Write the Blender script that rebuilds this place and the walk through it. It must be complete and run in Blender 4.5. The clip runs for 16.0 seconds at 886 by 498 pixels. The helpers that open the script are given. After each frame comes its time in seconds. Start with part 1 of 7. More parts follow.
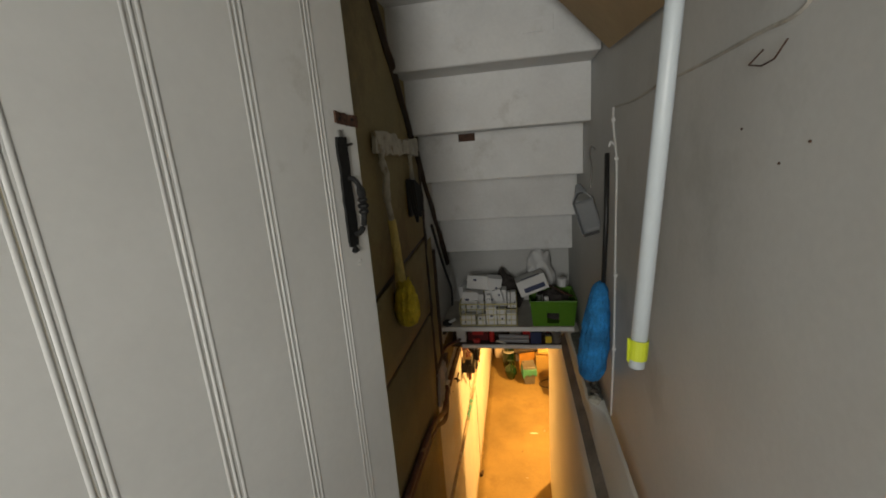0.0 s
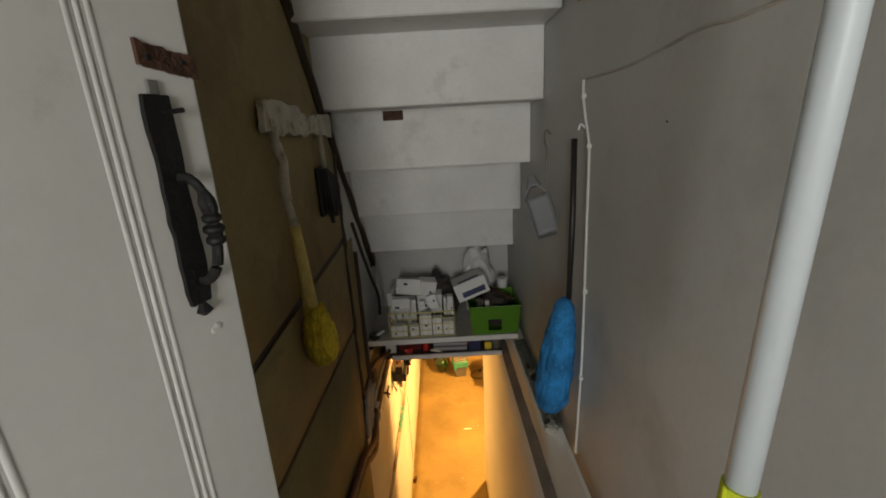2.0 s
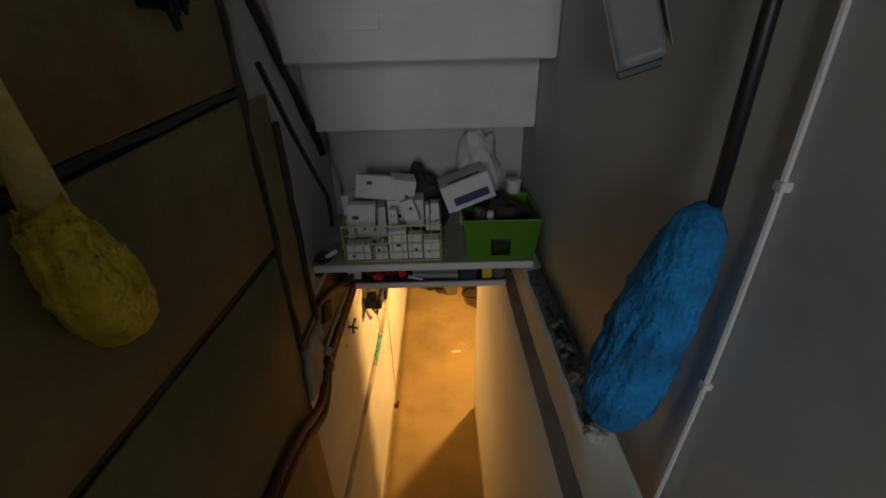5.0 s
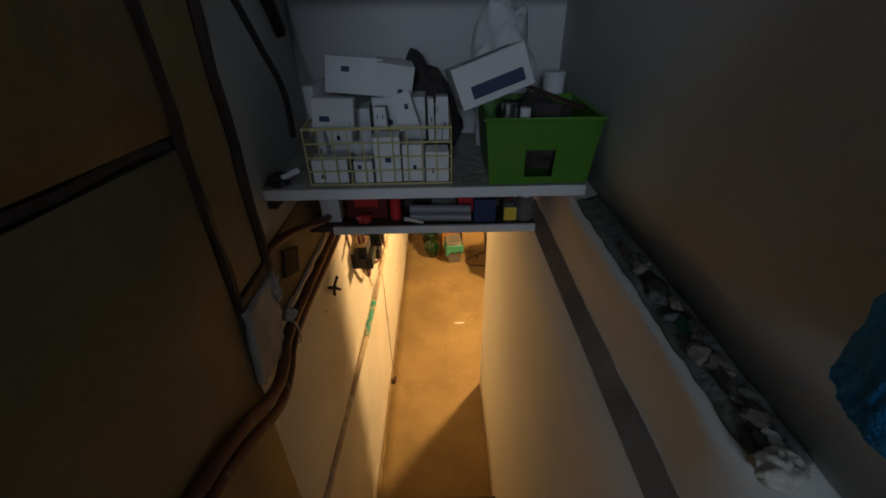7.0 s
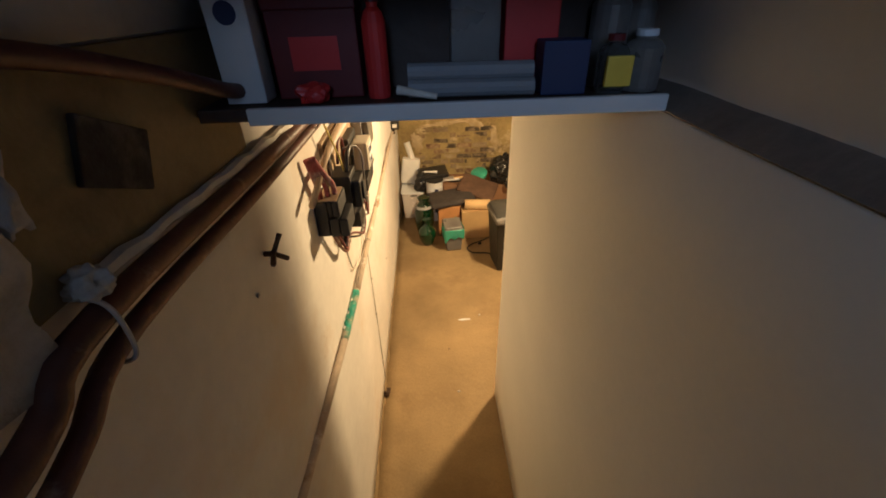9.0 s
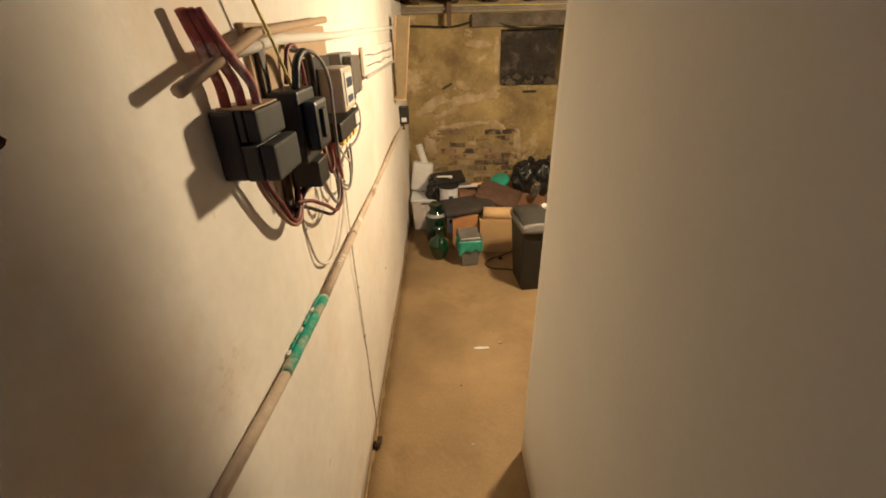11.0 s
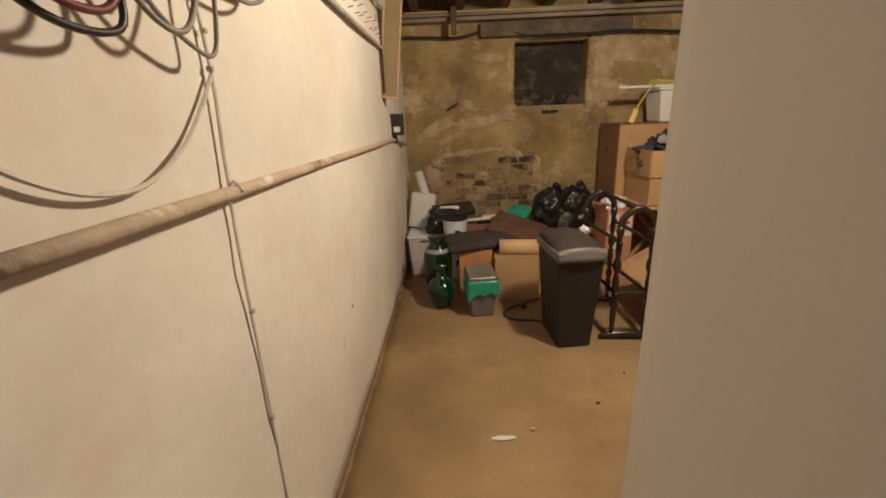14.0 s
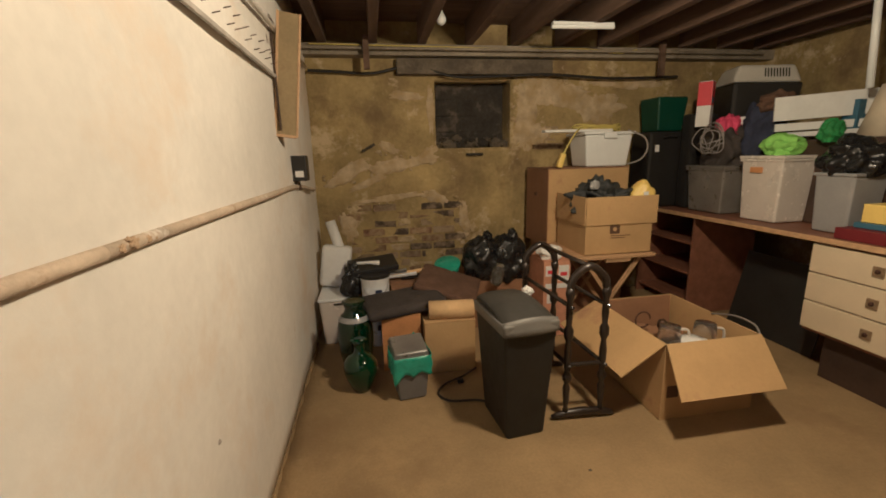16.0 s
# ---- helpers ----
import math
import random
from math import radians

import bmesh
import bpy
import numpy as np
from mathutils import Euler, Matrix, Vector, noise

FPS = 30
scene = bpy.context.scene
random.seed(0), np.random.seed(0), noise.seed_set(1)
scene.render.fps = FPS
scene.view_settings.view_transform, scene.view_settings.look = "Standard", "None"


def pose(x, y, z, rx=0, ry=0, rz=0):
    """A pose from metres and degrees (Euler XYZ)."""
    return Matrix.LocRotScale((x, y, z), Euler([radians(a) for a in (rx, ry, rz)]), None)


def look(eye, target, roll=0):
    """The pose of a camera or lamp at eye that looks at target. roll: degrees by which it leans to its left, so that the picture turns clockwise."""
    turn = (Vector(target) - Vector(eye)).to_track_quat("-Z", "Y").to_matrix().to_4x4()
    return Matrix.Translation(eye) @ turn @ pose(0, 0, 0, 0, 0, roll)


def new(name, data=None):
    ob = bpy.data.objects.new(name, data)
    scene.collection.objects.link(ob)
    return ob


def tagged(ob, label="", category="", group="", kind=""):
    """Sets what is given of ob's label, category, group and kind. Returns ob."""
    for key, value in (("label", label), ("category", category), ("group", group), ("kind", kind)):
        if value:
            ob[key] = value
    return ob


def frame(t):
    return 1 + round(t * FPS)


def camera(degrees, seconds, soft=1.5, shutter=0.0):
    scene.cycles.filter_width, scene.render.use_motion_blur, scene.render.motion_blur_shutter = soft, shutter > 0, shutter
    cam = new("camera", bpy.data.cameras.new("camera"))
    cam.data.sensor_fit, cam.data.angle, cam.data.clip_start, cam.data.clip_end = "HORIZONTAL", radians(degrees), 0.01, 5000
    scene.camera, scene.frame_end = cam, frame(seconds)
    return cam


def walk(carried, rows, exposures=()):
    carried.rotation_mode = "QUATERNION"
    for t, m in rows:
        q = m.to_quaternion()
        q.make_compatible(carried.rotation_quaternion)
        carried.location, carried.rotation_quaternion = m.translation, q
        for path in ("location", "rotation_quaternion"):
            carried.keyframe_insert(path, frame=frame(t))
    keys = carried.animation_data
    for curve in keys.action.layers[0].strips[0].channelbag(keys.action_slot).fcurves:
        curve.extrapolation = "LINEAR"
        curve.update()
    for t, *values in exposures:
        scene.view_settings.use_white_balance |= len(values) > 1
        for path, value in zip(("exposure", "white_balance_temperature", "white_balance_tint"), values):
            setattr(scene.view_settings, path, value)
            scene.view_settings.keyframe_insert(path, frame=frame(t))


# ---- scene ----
cam = camera(93.9, 16.0, 1.8)
ROWS = [  # seconds, place, turn
    (0.0, 0.086, 0.042, 3.873, 76.78, 4.37, 9.50),
    (0.5, 0.054, 0.115, 3.859, 76.49, 3.86, 4.83),
    (1.0, 0.037, 0.289, 3.840, 75.96, 4.63, 2.62),
    (1.5, 0.038, 0.396, 3.865, 74.66, 4.40, 1.18),
    (2.0, 0.016, 0.458, 3.868, 73.90, 3.05, -0.96),
    (2.5, 0.037, 0.570, 3.849, 73.85, 3.43, 0.38),
    (3.0, 0.056, 0.675, 3.784, 71.36, 3.11, 2.77),
    (3.5, 0.059, 0.826, 3.736, 66.72, 3.33, 1.74),
    (4.0, 0.051, 0.969, 3.698, 61.87, 1.94, -0.57),
    (6.5, 0.091, 1.512, 3.221, 61.82, 0.82, -0.76),
    (7.0, 0.036, 1.598, 3.146, 58.38, 0.85, -0.68),
    (7.5, 0.014, 1.711, 3.000, 57.92, 1.13, 1.11),
    (8.0, 0.035, 1.876, 2.867, 57.95, 2.11, 0.06),
    (8.5, 0.011, 2.022, 2.738, 59.11, 1.88, -1.69),
    (9.0, -0.050, 2.183, 2.586, 58.42, 1.50, -2.58),
    (11.5, -0.002, 2.875, 1.950, 63.93, 2.12, 0.68),
    (12.0, 0.062, 3.010, 1.823, 65.18, 4.34, 1.33),
    (12.5, 0.061, 3.080, 1.782, 65.79, 3.68, 1.61),
    (13.0, 0.034, 3.239, 1.605, 68.15, 1.51, 2.02),
    (13.5, 0.000, 3.367, 1.543, 68.31, 1.73, 1.08),
    (14.0, 0.025, 3.558, 1.419, 72.38, 2.14, 1.38),
    (14.5, 0.061, 3.685, 1.452, 75.14, 1.79, 0.15),
    (15.0, 0.056, 3.844, 1.440, 76.61, 1.60, -3.19),
    (15.5, 0.036, 3.978, 1.436, 76.59, 1.65, -7.10),
    (16.0, 0.044, 4.092, 1.440, 77.21, 1.47, -9.55),
]
EXPOSURES = [  # seconds, stops, white balance
    (0.0, 0.5, 6900, 10), (1.5, 0.6, 6900, 10), (3.0, 0.78, 6600, 10), (4.2, 0.3, 6250, 10), (6.5, -0.25, 5700, 10), (7.0, -0.22, 5200, 10), (8.0, -0.15, 5050, 10), (8.5, -0.15, 4800, 10), (9.0, -0.15, 4250, 10),
    (11.5, -0.65, 3850, 10), (12.5, -0.84, 3730, 10), (13.2, -0.95, 3790, 10), (14.3, -1.05, 3600, 10), (16.0, -1.12, 3650, 10),
]
walk(cam, [(t, pose(x, y, z, rx, ry, rz)) for t, x, y, z, rx, ry, rz in ROWS], EXPOSURES)

# ---- light ----
world = bpy.data.worlds.new("world")
world.use_nodes = True
sky = world.node_tree.nodes.new("ShaderNodeTexSky")
sky.sky_type, sky.sun_disc = "NISHITA", False
sky.sun_elevation, sky.sun_rotation = radians(35), radians(180)
world.node_tree.links.new(sky.outputs[0], world.node_tree.nodes["Background"].inputs[0])
world.node_tree.nodes["Background"].inputs[1].default_value = 0.1
scene.world = world


def lamp(name, kind, energy, color, m, size=0.1, size_y=None):
    data = bpy.data.lights.new(name, kind)
    data.energy, data.color = energy, color
    if kind == "AREA":
        data.shape, data.size, data.size_y = "RECTANGLE", size, size_y or size
    else:
        data.shadow_soft_size = size
    ob = new(name, data)
    ob.matrix_world = m
    return ob


LAMP = Vector((1.11, 5.15, 2.26))
lamp("cellar_bulb_light", "POINT", 400, (1.0, 0.53, 0.15), Matrix.Translation(LAMP), 0.08)
lamp("hall_window_light", "AREA", 20.0, (0.96, 0.98, 0.97), look((-0.22, -1.46, 3.85), (-0.2, 1.5, 3.6)), 0.6, 0.9)


# ---- materials ----
def mat(name, color, rough=0.7, metal=0.0, var=0.25, scale=4.0, fine=60.0, bump=0.15, dirt=None, dirt_amount=0.0, dirt_scale=2.0,
        stretch=(1, 1, 1), transmission=0.0, random_tint=0.0, patch=None, patch_scale=3.0, patch_amount=0.0, emission=0.0, alpha=1.0, coat=0.0):
    """A surface with large and fine variation, stains of a second colour, and fine relief; stretch sets the grain."""
    m = bpy.data.materials.new(name)
    m.use_nodes = True
    nt = m.node_tree
    n, l = nt.nodes, nt.links
    b = n["Principled BSDF"]
    co = n.new("ShaderNodeTexCoord")
    mp = n.new("ShaderNodeMapping")
    mp.inputs["Scale"].default_value = stretch
    geo = n.new("ShaderNodeNewGeometry")
    l.new(geo.outputs["Position"], mp.inputs[0])

    def noise_tex(s, detail=6, r=0.6):
        t = n.new("ShaderNodeTexNoise")
        t.inputs["Scale"].default_value, t.inputs["Detail"].default_value, t.inputs["Roughness"].default_value = s, detail, r
        l.new(mp.outputs[0], t.inputs["Vector"])
        return t.outputs[0]

    def ramp(a, lo, hi, c0, c1):
        r = n.new("ShaderNodeValToRGB")
        r.color_ramp.elements[0].position, r.color_ramp.elements[1].position = lo, hi
        r.color_ramp.elements[0].color, r.color_ramp.elements[1].color = (*c0, 1), (*c1, 1)
        l.new(a, r.inputs[0])
        return r.outputs[0]

    def mix(kind, fac, a, c):
        x = n.new("ShaderNodeMix")
        x.data_type, x.blend_type = "RGBA", kind
        if isinstance(fac, float):
            x.inputs[0].default_value = fac
        else:
            l.new(fac, x.inputs[0])
        l.new(a, x.inputs[6])
        l.new(c, x.inputs[7])
        return x.outputs[2]

    dark = [max(0, c * (1 - var)) for c in color]
    light = [min(1, c * (1 + var * 0.6)) for c in color]
    col = ramp(noise_tex(scale), 0.3, 0.7, dark, light)
    grain = ramp(noise_tex(fine, 4), 0.3, 0.7, [1 - var * 0.5] * 3, [1] * 3)
    col = mix("MULTIPLY", 1.0, col, grain)
    if dirt is not None:
        d = ramp(noise_tex(dirt_scale, 9, 0.68), 0.62 - dirt_amount, 0.72 - dirt_amount * 0.6, (0, 0, 0), (1, 1, 1))
        rgb = n.new("ShaderNodeRGB")
        rgb.outputs[0].default_value = (*dirt, 1)
        col = mix("MIX", d, col, rgb.outputs[0])
    if patch is not None:
        d = ramp(noise_tex(patch_scale, 10, 0.75), 0.60 - patch_amount, 0.68 - patch_amount, (0, 0, 0), (1, 1, 1))
        rgb = n.new("ShaderNodeRGB")
        rgb.outputs[0].default_value = (*patch, 1)
        col = mix("MIX", d, col, rgb.outputs[0])
    if random_tint:
        oi = n.new("ShaderNodeObjectInfo")
        col = mix("MULTIPLY", 1.0, col, ramp(oi.outputs["Random"], 0, 1, [1 - random_tint] * 3, [1] * 3))
    l.new(col, b.inputs["Base Color"])
    rr = n.new("ShaderNodeMapRange")
    rr.inputs[3].default_value, rr.inputs[4].default_value = max(0.02, rough - 0.12), min(1, rough + 0.12)
    l.new(noise_tex(scale * 3), rr.inputs[0])
    l.new(rr.outputs[0], b.inputs["Roughness"])
    b.inputs["Metallic"].default_value = metal
    b.inputs["Transmission Weight"].default_value = transmission
    b.inputs["Coat Weight"].default_value = coat
    b.inputs["Alpha"].default_value = alpha
    if bump:
        bp = n.new("ShaderNodeBump")
        bp.inputs["Strength"].default_value, bp.inputs["Distance"].default_value = bump, 0.01
        add = n.new("ShaderNodeMath")
        add.operation = "ADD"
        l.new(noise_tex(fine * 0.5, 6), add.inputs[0])
        l.new(noise_tex(scale * 1.5, 3), add.inputs[1])
        l.new(add.outputs[0], bp.inputs["Height"])
        l.new(bp.outputs[0], b.inputs["Normal"])
    if emission:
        b.inputs["Emission Color"].default_value, b.inputs["Emission Strength"].default_value = (*color, 1), emission
    return m


M = dict(
    limewash=mat("limewash", (0.80, 0.77, 0.71), 0.85, var=0.12, scale=1.6, fine=24, bump=0.2, dirt=(0.70, 0.61, 0.48), dirt_amount=0.09, dirt_scale=0.9, patch=(0.56, 0.46, 0.33), patch_scale=3.2, patch_amount=-0.045),
    pipe_lime=mat("limewashed_pipe", (0.58, 0.48, 0.34), 0.8, var=0.25, scale=5, fine=60, bump=0.5, patch=(0.76, 0.71, 0.62), patch_scale=6, patch_amount=0.03, dirt=(0.36, 0.24, 0.13), dirt_amount=0.04, dirt_scale=7),
    cutout_grey=mat("dull_grey_case", (0.036, 0.035, 0.034), 0.75, var=0.25, scale=6, bump=0.1),
    pvc=mat("white_waste_pipe", (0.60, 0.66, 0.70), 0.4, var=0.06, scale=6, bump=0.03),
    plaster_grey=mat("plaster_grey", (0.56, 0.56, 0.54), 0.6, var=0.1, scale=1.5, fine=70, bump=0.06, dirt=(0.42, 0.42, 0.40), dirt_amount=0.06, dirt_scale=1.2),
    partition=mat("partition_paint", (0.73, 0.72, 0.66), 0.8, var=0.06, scale=1.2, fine=60, bump=0.08),
    cement=mat("cement", (0.5, 0.47, 0.42), 0.9, var=0.3, scale=6, fine=60, bump=0.8, dirt=(0.3, 0.27, 0.22), dirt_amount=0.08, dirt_scale=5),
    floor=mat("cellar_concrete", (0.345, 0.245, 0.09), 0.75, var=0.28, scale=1.6, fine=70, bump=0.35, dirt=(0.24, 0.165, 0.06), dirt_amount=0.10, dirt_scale=1.1),
    old_plaster=mat("old_plaster", (0.41, 0.315, 0.098), 0.9, var=0.4, scale=2.6, fine=30, bump=1.0, patch=(0.56, 0.45, 0.23), patch_scale=2.3, patch_amount=0.05, dirt=(0.19, 0.135, 0.05), dirt_amount=0.12, dirt_scale=2.0),
    pale_plaster=mat("pale_plaster", (0.56, 0.45, 0.25), 0.9, var=0.35, scale=7, fine=40, bump=1.0, dirt=(0.36, 0.27, 0.10), dirt_amount=0.18, dirt_scale=5, patch=(0.27, 0.19, 0.08), patch_scale=6, patch_amount=0.0),
    brick=mat("brick", (0.26, 0.165, 0.09), 0.9, var=0.6, scale=8, fine=60, bump=0.9, dirt=(0.40, 0.31, 0.16), dirt_amount=0.3, dirt_scale=7, random_tint=0.4),
    brick_red=mat("red_brick", (0.29, 0.155, 0.08), 0.9, var=0.5, scale=9, fine=60, bump=0.9, dirt=(0.38, 0.29, 0.13), dirt_amount=0.22, dirt_scale=9, random_tint=0.4),
    soot=mat("sooty_stone", (0.055, 0.048, 0.04), 0.95, var=0.5, scale=5, fine=40, bump=1.0, dirt=(0.13, 0.105, 0.075), dirt_amount=0.1, dirt_scale=5),
    stone=mat("lintel_stone", (0.30, 0.26, 0.19), 0.9, var=0.3, scale=4, fine=40, bump=0.8, dirt=(0.16, 0.13, 0.09), dirt_amount=0.1, dirt_scale=3),
    sooty_lintel=mat("sooty_lintel", (0.15, 0.125, 0.085), 0.95, var=0.4, scale=5, fine=40, bump=0.9, dirt=(0.07, 0.058, 0.045), dirt_amount=0.14, dirt_scale=4),
    joist=mat("old_joist", (0.15, 0.095, 0.055), 0.85, var=0.4, scale=2, fine=30, bump=0.5, stretch=(6, 0.6, 6)),
    boards=mat("floor_boards", (0.17, 0.11, 0.065), 0.85, var=0.4, scale=2, fine=30, bump=0.4, stretch=(0.6, 6, 6)),
    white_paint=mat("white_paint", (0.72, 0.72, 0.70), 0.5, var=0.07, scale=2.5, fine=50, bump=0.05, dirt=(0.55, 0.54, 0.5), dirt_amount=0.0, dirt_scale=3),
    step_paint=mat("step_paint", (0.76, 0.77, 0.77), 0.55, var=0.1, scale=3, fine=60, bump=0.3, dirt=(0.6, 0.6, 0.58), dirt_amount=0.05, dirt_scale=4),
    panel=mat("hardboard", (0.31, 0.245, 0.11), 0.8, var=0.3, scale=1.5, fine=60, bump=0.2, dirt=(0.17, 0.125, 0.06), dirt_amount=0.08, dirt_scale=1.6),
    dark_wood=mat("dark_wood", (0.06, 0.036, 0.022), 0.6, var=0.4, scale=4, fine=40, bump=0.3),
    brown_pipe=mat("painted_pipe", (0.13, 0.05, 0.03), 0.5, var=0.4, scale=8, fine=60, bump=0.2, dirt=(0.3, 0.2, 0.12), dirt_amount=0.05, dirt_scale=12),
    dull_grey_brown=mat("dull_grey_brown", (0.235, 0.20, 0.16), 0.9, var=0.3, scale=5, fine=50, bump=0.3, dirt=(0.09, 0.075, 0.055), dirt_amount=0.08, dirt_scale=4),
    ledge_dirt=mat("ledge_dirt", (0.17, 0.175, 0.155), 0.95, var=0.4, scale=14, fine=80, bump=0.9, dirt=(0.26, 0.25, 0.21), dirt_amount=0.12, dirt_scale=12),
    dustpan_grey=mat("dustpan_grey", (0.22, 0.23, 0.24), 0.5, var=0.12, bump=0.05),
    brick_dark=mat("sooty_brick", (0.12, 0.09, 0.06), 0.95, var=0.5, scale=9, fine=60, bump=0.9, dirt=(0.30, 0.23, 0.13), dirt_amount=0.16, dirt_scale=9, random_tint=0.3),
    tread=mat("stair_tread", (0.25, 0.17, 0.10), 0.7, var=0.3, scale=3, fine=40, bump=0.3),
    black_iron=mat("black_iron", (0.008, 0.008, 0.008), 0.6, 0.2, var=0.3, scale=20, fine=90, bump=0.4),
    rust=mat("rusty_metal", (0.11, 0.055, 0.035), 0.7, 0.4, var=0.5, scale=30, fine=90, bump=0.5),
    flaking_white=mat("flaking_white_paint", (0.60, 0.57, 0.48), 0.8, var=0.2, scale=12, fine=80, bump=0.7, dirt=(0.28, 0.21, 0.12), dirt_amount=0.10, dirt_scale=14),
    yellow_pale=mat("faded_yellow_fabric", (0.76, 0.60, 0.20), 0.9, var=0.25, scale=20, fine=120, bump=0.6),
    steel=mat("steel", (0.6, 0.6, 0.6), 0.3, 1.0, var=0.1, scale=10, bump=0.05),
    white_plastic=mat("white_plastic", (0.78, 0.80, 0.82), 0.35, var=0.05, scale=6, bump=0.03),
    yellow=mat("yellow_duster", (0.76, 0.57, 0.04), 0.95, var=0.35, scale=20, fine=120, bump=0.9),
    yellow_plastic=mat("yellow_plastic", (0.80, 0.60, 0.05), 0.45, var=0.1, bump=0.03),
    blue=mat("blue_fibre", (0.025, 0.29, 0.70), 0.95, var=0.45, scale=18, fine=130, bump=1.0),
    black=mat("black_plastic", (0.022, 0.021, 0.021), 0.45, var=0.2, bump=0.06),
    bin_black=mat("bin_black", (0.02, 0.019, 0.018), 0.55, var=0.25, scale=5, bump=0.1),
    bin_lid=mat("bin_lid", (0.055, 0.053, 0.048), 0.5, var=0.25, scale=6, bump=0.1),
    bin_grey=mat("bin_grey", (0.17, 0.165, 0.155), 0.5, var=0.15, scale=5, bump=0.08),
    grey_plastic=mat("grey_plastic", (0.30, 0.30, 0.31), 0.45, var=0.12, bump=0.05),
    carrier_grey=mat("pale_grey_plastic", (0.52, 0.50, 0.45), 0.5, var=0.1, bump=0.04),
    lime=mat("lime_tape", (0.55, 0.62, 0.03), 0.6, var=0.1, bump=0.05),
    green_plastic=mat("green_plastic", (0.10, 0.26, 0.02), 0.35, var=0.12, bump=0.05),
    paper=mat("paper_white", (0.74, 0.74, 0.73), 0.7, var=0.07, scale=10, bump=0.06),
    navy=mat("navy_print", (0.03, 0.04, 0.11), 0.6, var=0.1, bump=0.0),
    wire_yellow=mat("yellow_wire", (0.62, 0.55, 0.22), 0.5, var=0.1, bump=0.05),
    card=mat("cardboard", (0.49, 0.33, 0.105), 0.85, var=0.12, scale=3, fine=60, bump=0.12, dirt=(0.36, 0.21, 0.09), dirt_amount=0.05, dirt_scale=3),
    card_dark=mat("cardboard_dark", (0.28, 0.155, 0.06), 0.85, var=0.15, scale=3, fine=60, bump=0.12),
    print_brown=mat("brown_print", (0.10, 0.055, 0.03), 0.8, var=0.1, bump=0.0),
    orange=mat("orange_board", (0.55, 0.27, 0.05), 0.8, var=0.2, scale=5, bump=0.15),
    green_glaze=mat("green_glaze", (0.003, 0.022, 0.007), 0.1, var=0.5, scale=9, fine=40, bump=0.05, coat=0.35),
    bottle_green=mat("bottle_green_glass", (0.004, 0.034, 0.009), 0.08, var=0.4, scale=6, fine=30, bump=0.03, coat=0.5),
    teal_bag=mat("teal_film", (0.08, 0.36, 0.25), 0.3, var=0.2, scale=10, bump=0.3),
    teal_paint=mat("teal_paint", (0.05, 0.36, 0.26), 0.7, var=0.35, scale=14, fine=60, bump=0.4, dirt=(0.40, 0.36, 0.24), dirt_amount=0.15, dirt_scale=16),
    sack=mat("black_sack", (0.016, 0.016, 0.017), 0.28, var=0.3, scale=6, bump=0.4),
    cloth_dark=mat("dark_cloth", (0.06, 0.05, 0.045), 0.95, var=0.3, scale=10, fine=140, bump=0.6),
    cloth_brown=mat("brown_cloth", (0.13, 0.075, 0.04), 0.95, var=0.3, scale=10, fine=140, bump=0.6),
    cloth_grey=mat("grey_cloth", (0.035, 0.038, 0.04), 0.6, var=0.3, scale=14, fine=140, bump=0.7),
    foam=mat("tan_foam", (0.66, 0.46, 0.17), 0.9, var=0.15, scale=8, bump=0.2),
    ebony=mat("ebony_wood", (0.024, 0.017, 0.013), 0.35, var=0.3, scale=8, bump=0.1, coat=0.3),
    pine=mat("pine", (0.52, 0.34, 0.14), 0.55, var=0.2, scale=3, fine=30, bump=0.1, stretch=(1, 6, 6)),
    desk_wood=mat("veneer", (0.24, 0.11, 0.05), 0.5, var=0.25, scale=3, fine=40, bump=0.1, stretch=(4, 0.7, 4)),
    cream=mat("cream_front", (0.62, 0.53, 0.34), 0.45, var=0.06, scale=4, bump=0.05),
    bronze=mat("bronze", (0.12, 0.08, 0.05), 0.4, 0.7, var=0.3, scale=20, bump=0.1),
    old_brass=mat("old_brass", (0.34, 0.25, 0.13), 0.45, 0.5, var=0.3, scale=20, bump=0.1),
    clear=mat("clear_plastic", (0.80, 0.74, 0.66), 0.25, var=0.08, bump=0.0, transmission=0.2),
    frosted=mat("frosted_plastic", (0.30, 0.28, 0.25), 0.3, var=0.3, bump=0.0, transmission=0.35),
    red=mat("red_print", (0.55, 0.035, 0.03), 0.4, var=0.1, bump=0.03),
    pink=mat("pink_cloth", (0.62, 0.06, 0.14), 0.8, var=0.2, scale=12, bump=0.4),
    pink_card=mat("pink_print", (0.58, 0.30, 0.15), 0.7, var=0.15, scale=18, bump=0.05),
    lime_cloth=mat("lime_cloth", (0.32, 0.62, 0.03), 0.8, var=0.2, scale=12, bump=0.4),
    green_cloth=mat("green_cloth", (0.05, 0.22, 0.03), 0.8, var=0.2, scale=12, bump=0.4),
    dark_green=mat("dark_green_plastic", (0.007, 0.055, 0.032), 0.5, var=0.15, bump=0.05),
    navy_cloth=mat("navy_cloth", (0.035, 0.04, 0.085), 0.9, var=0.3, scale=12, fine=140, bump=0.6),
    maroon=mat("maroon", (0.13, 0.012, 0.012), 0.5, var=0.15, bump=0.05),
    blue_card=mat("blue_card", (0.06, 0.14, 0.24), 0.5, var=0.15, bump=0.05),
    meter_cream=mat("meter_cream", (0.66, 0.60, 0.46), 0.4, var=0.06, bump=0.05),
    cable_red=mat("red_cable", (0.15, 0.03, 0.022), 0.5, var=0.2, bump=0.05),
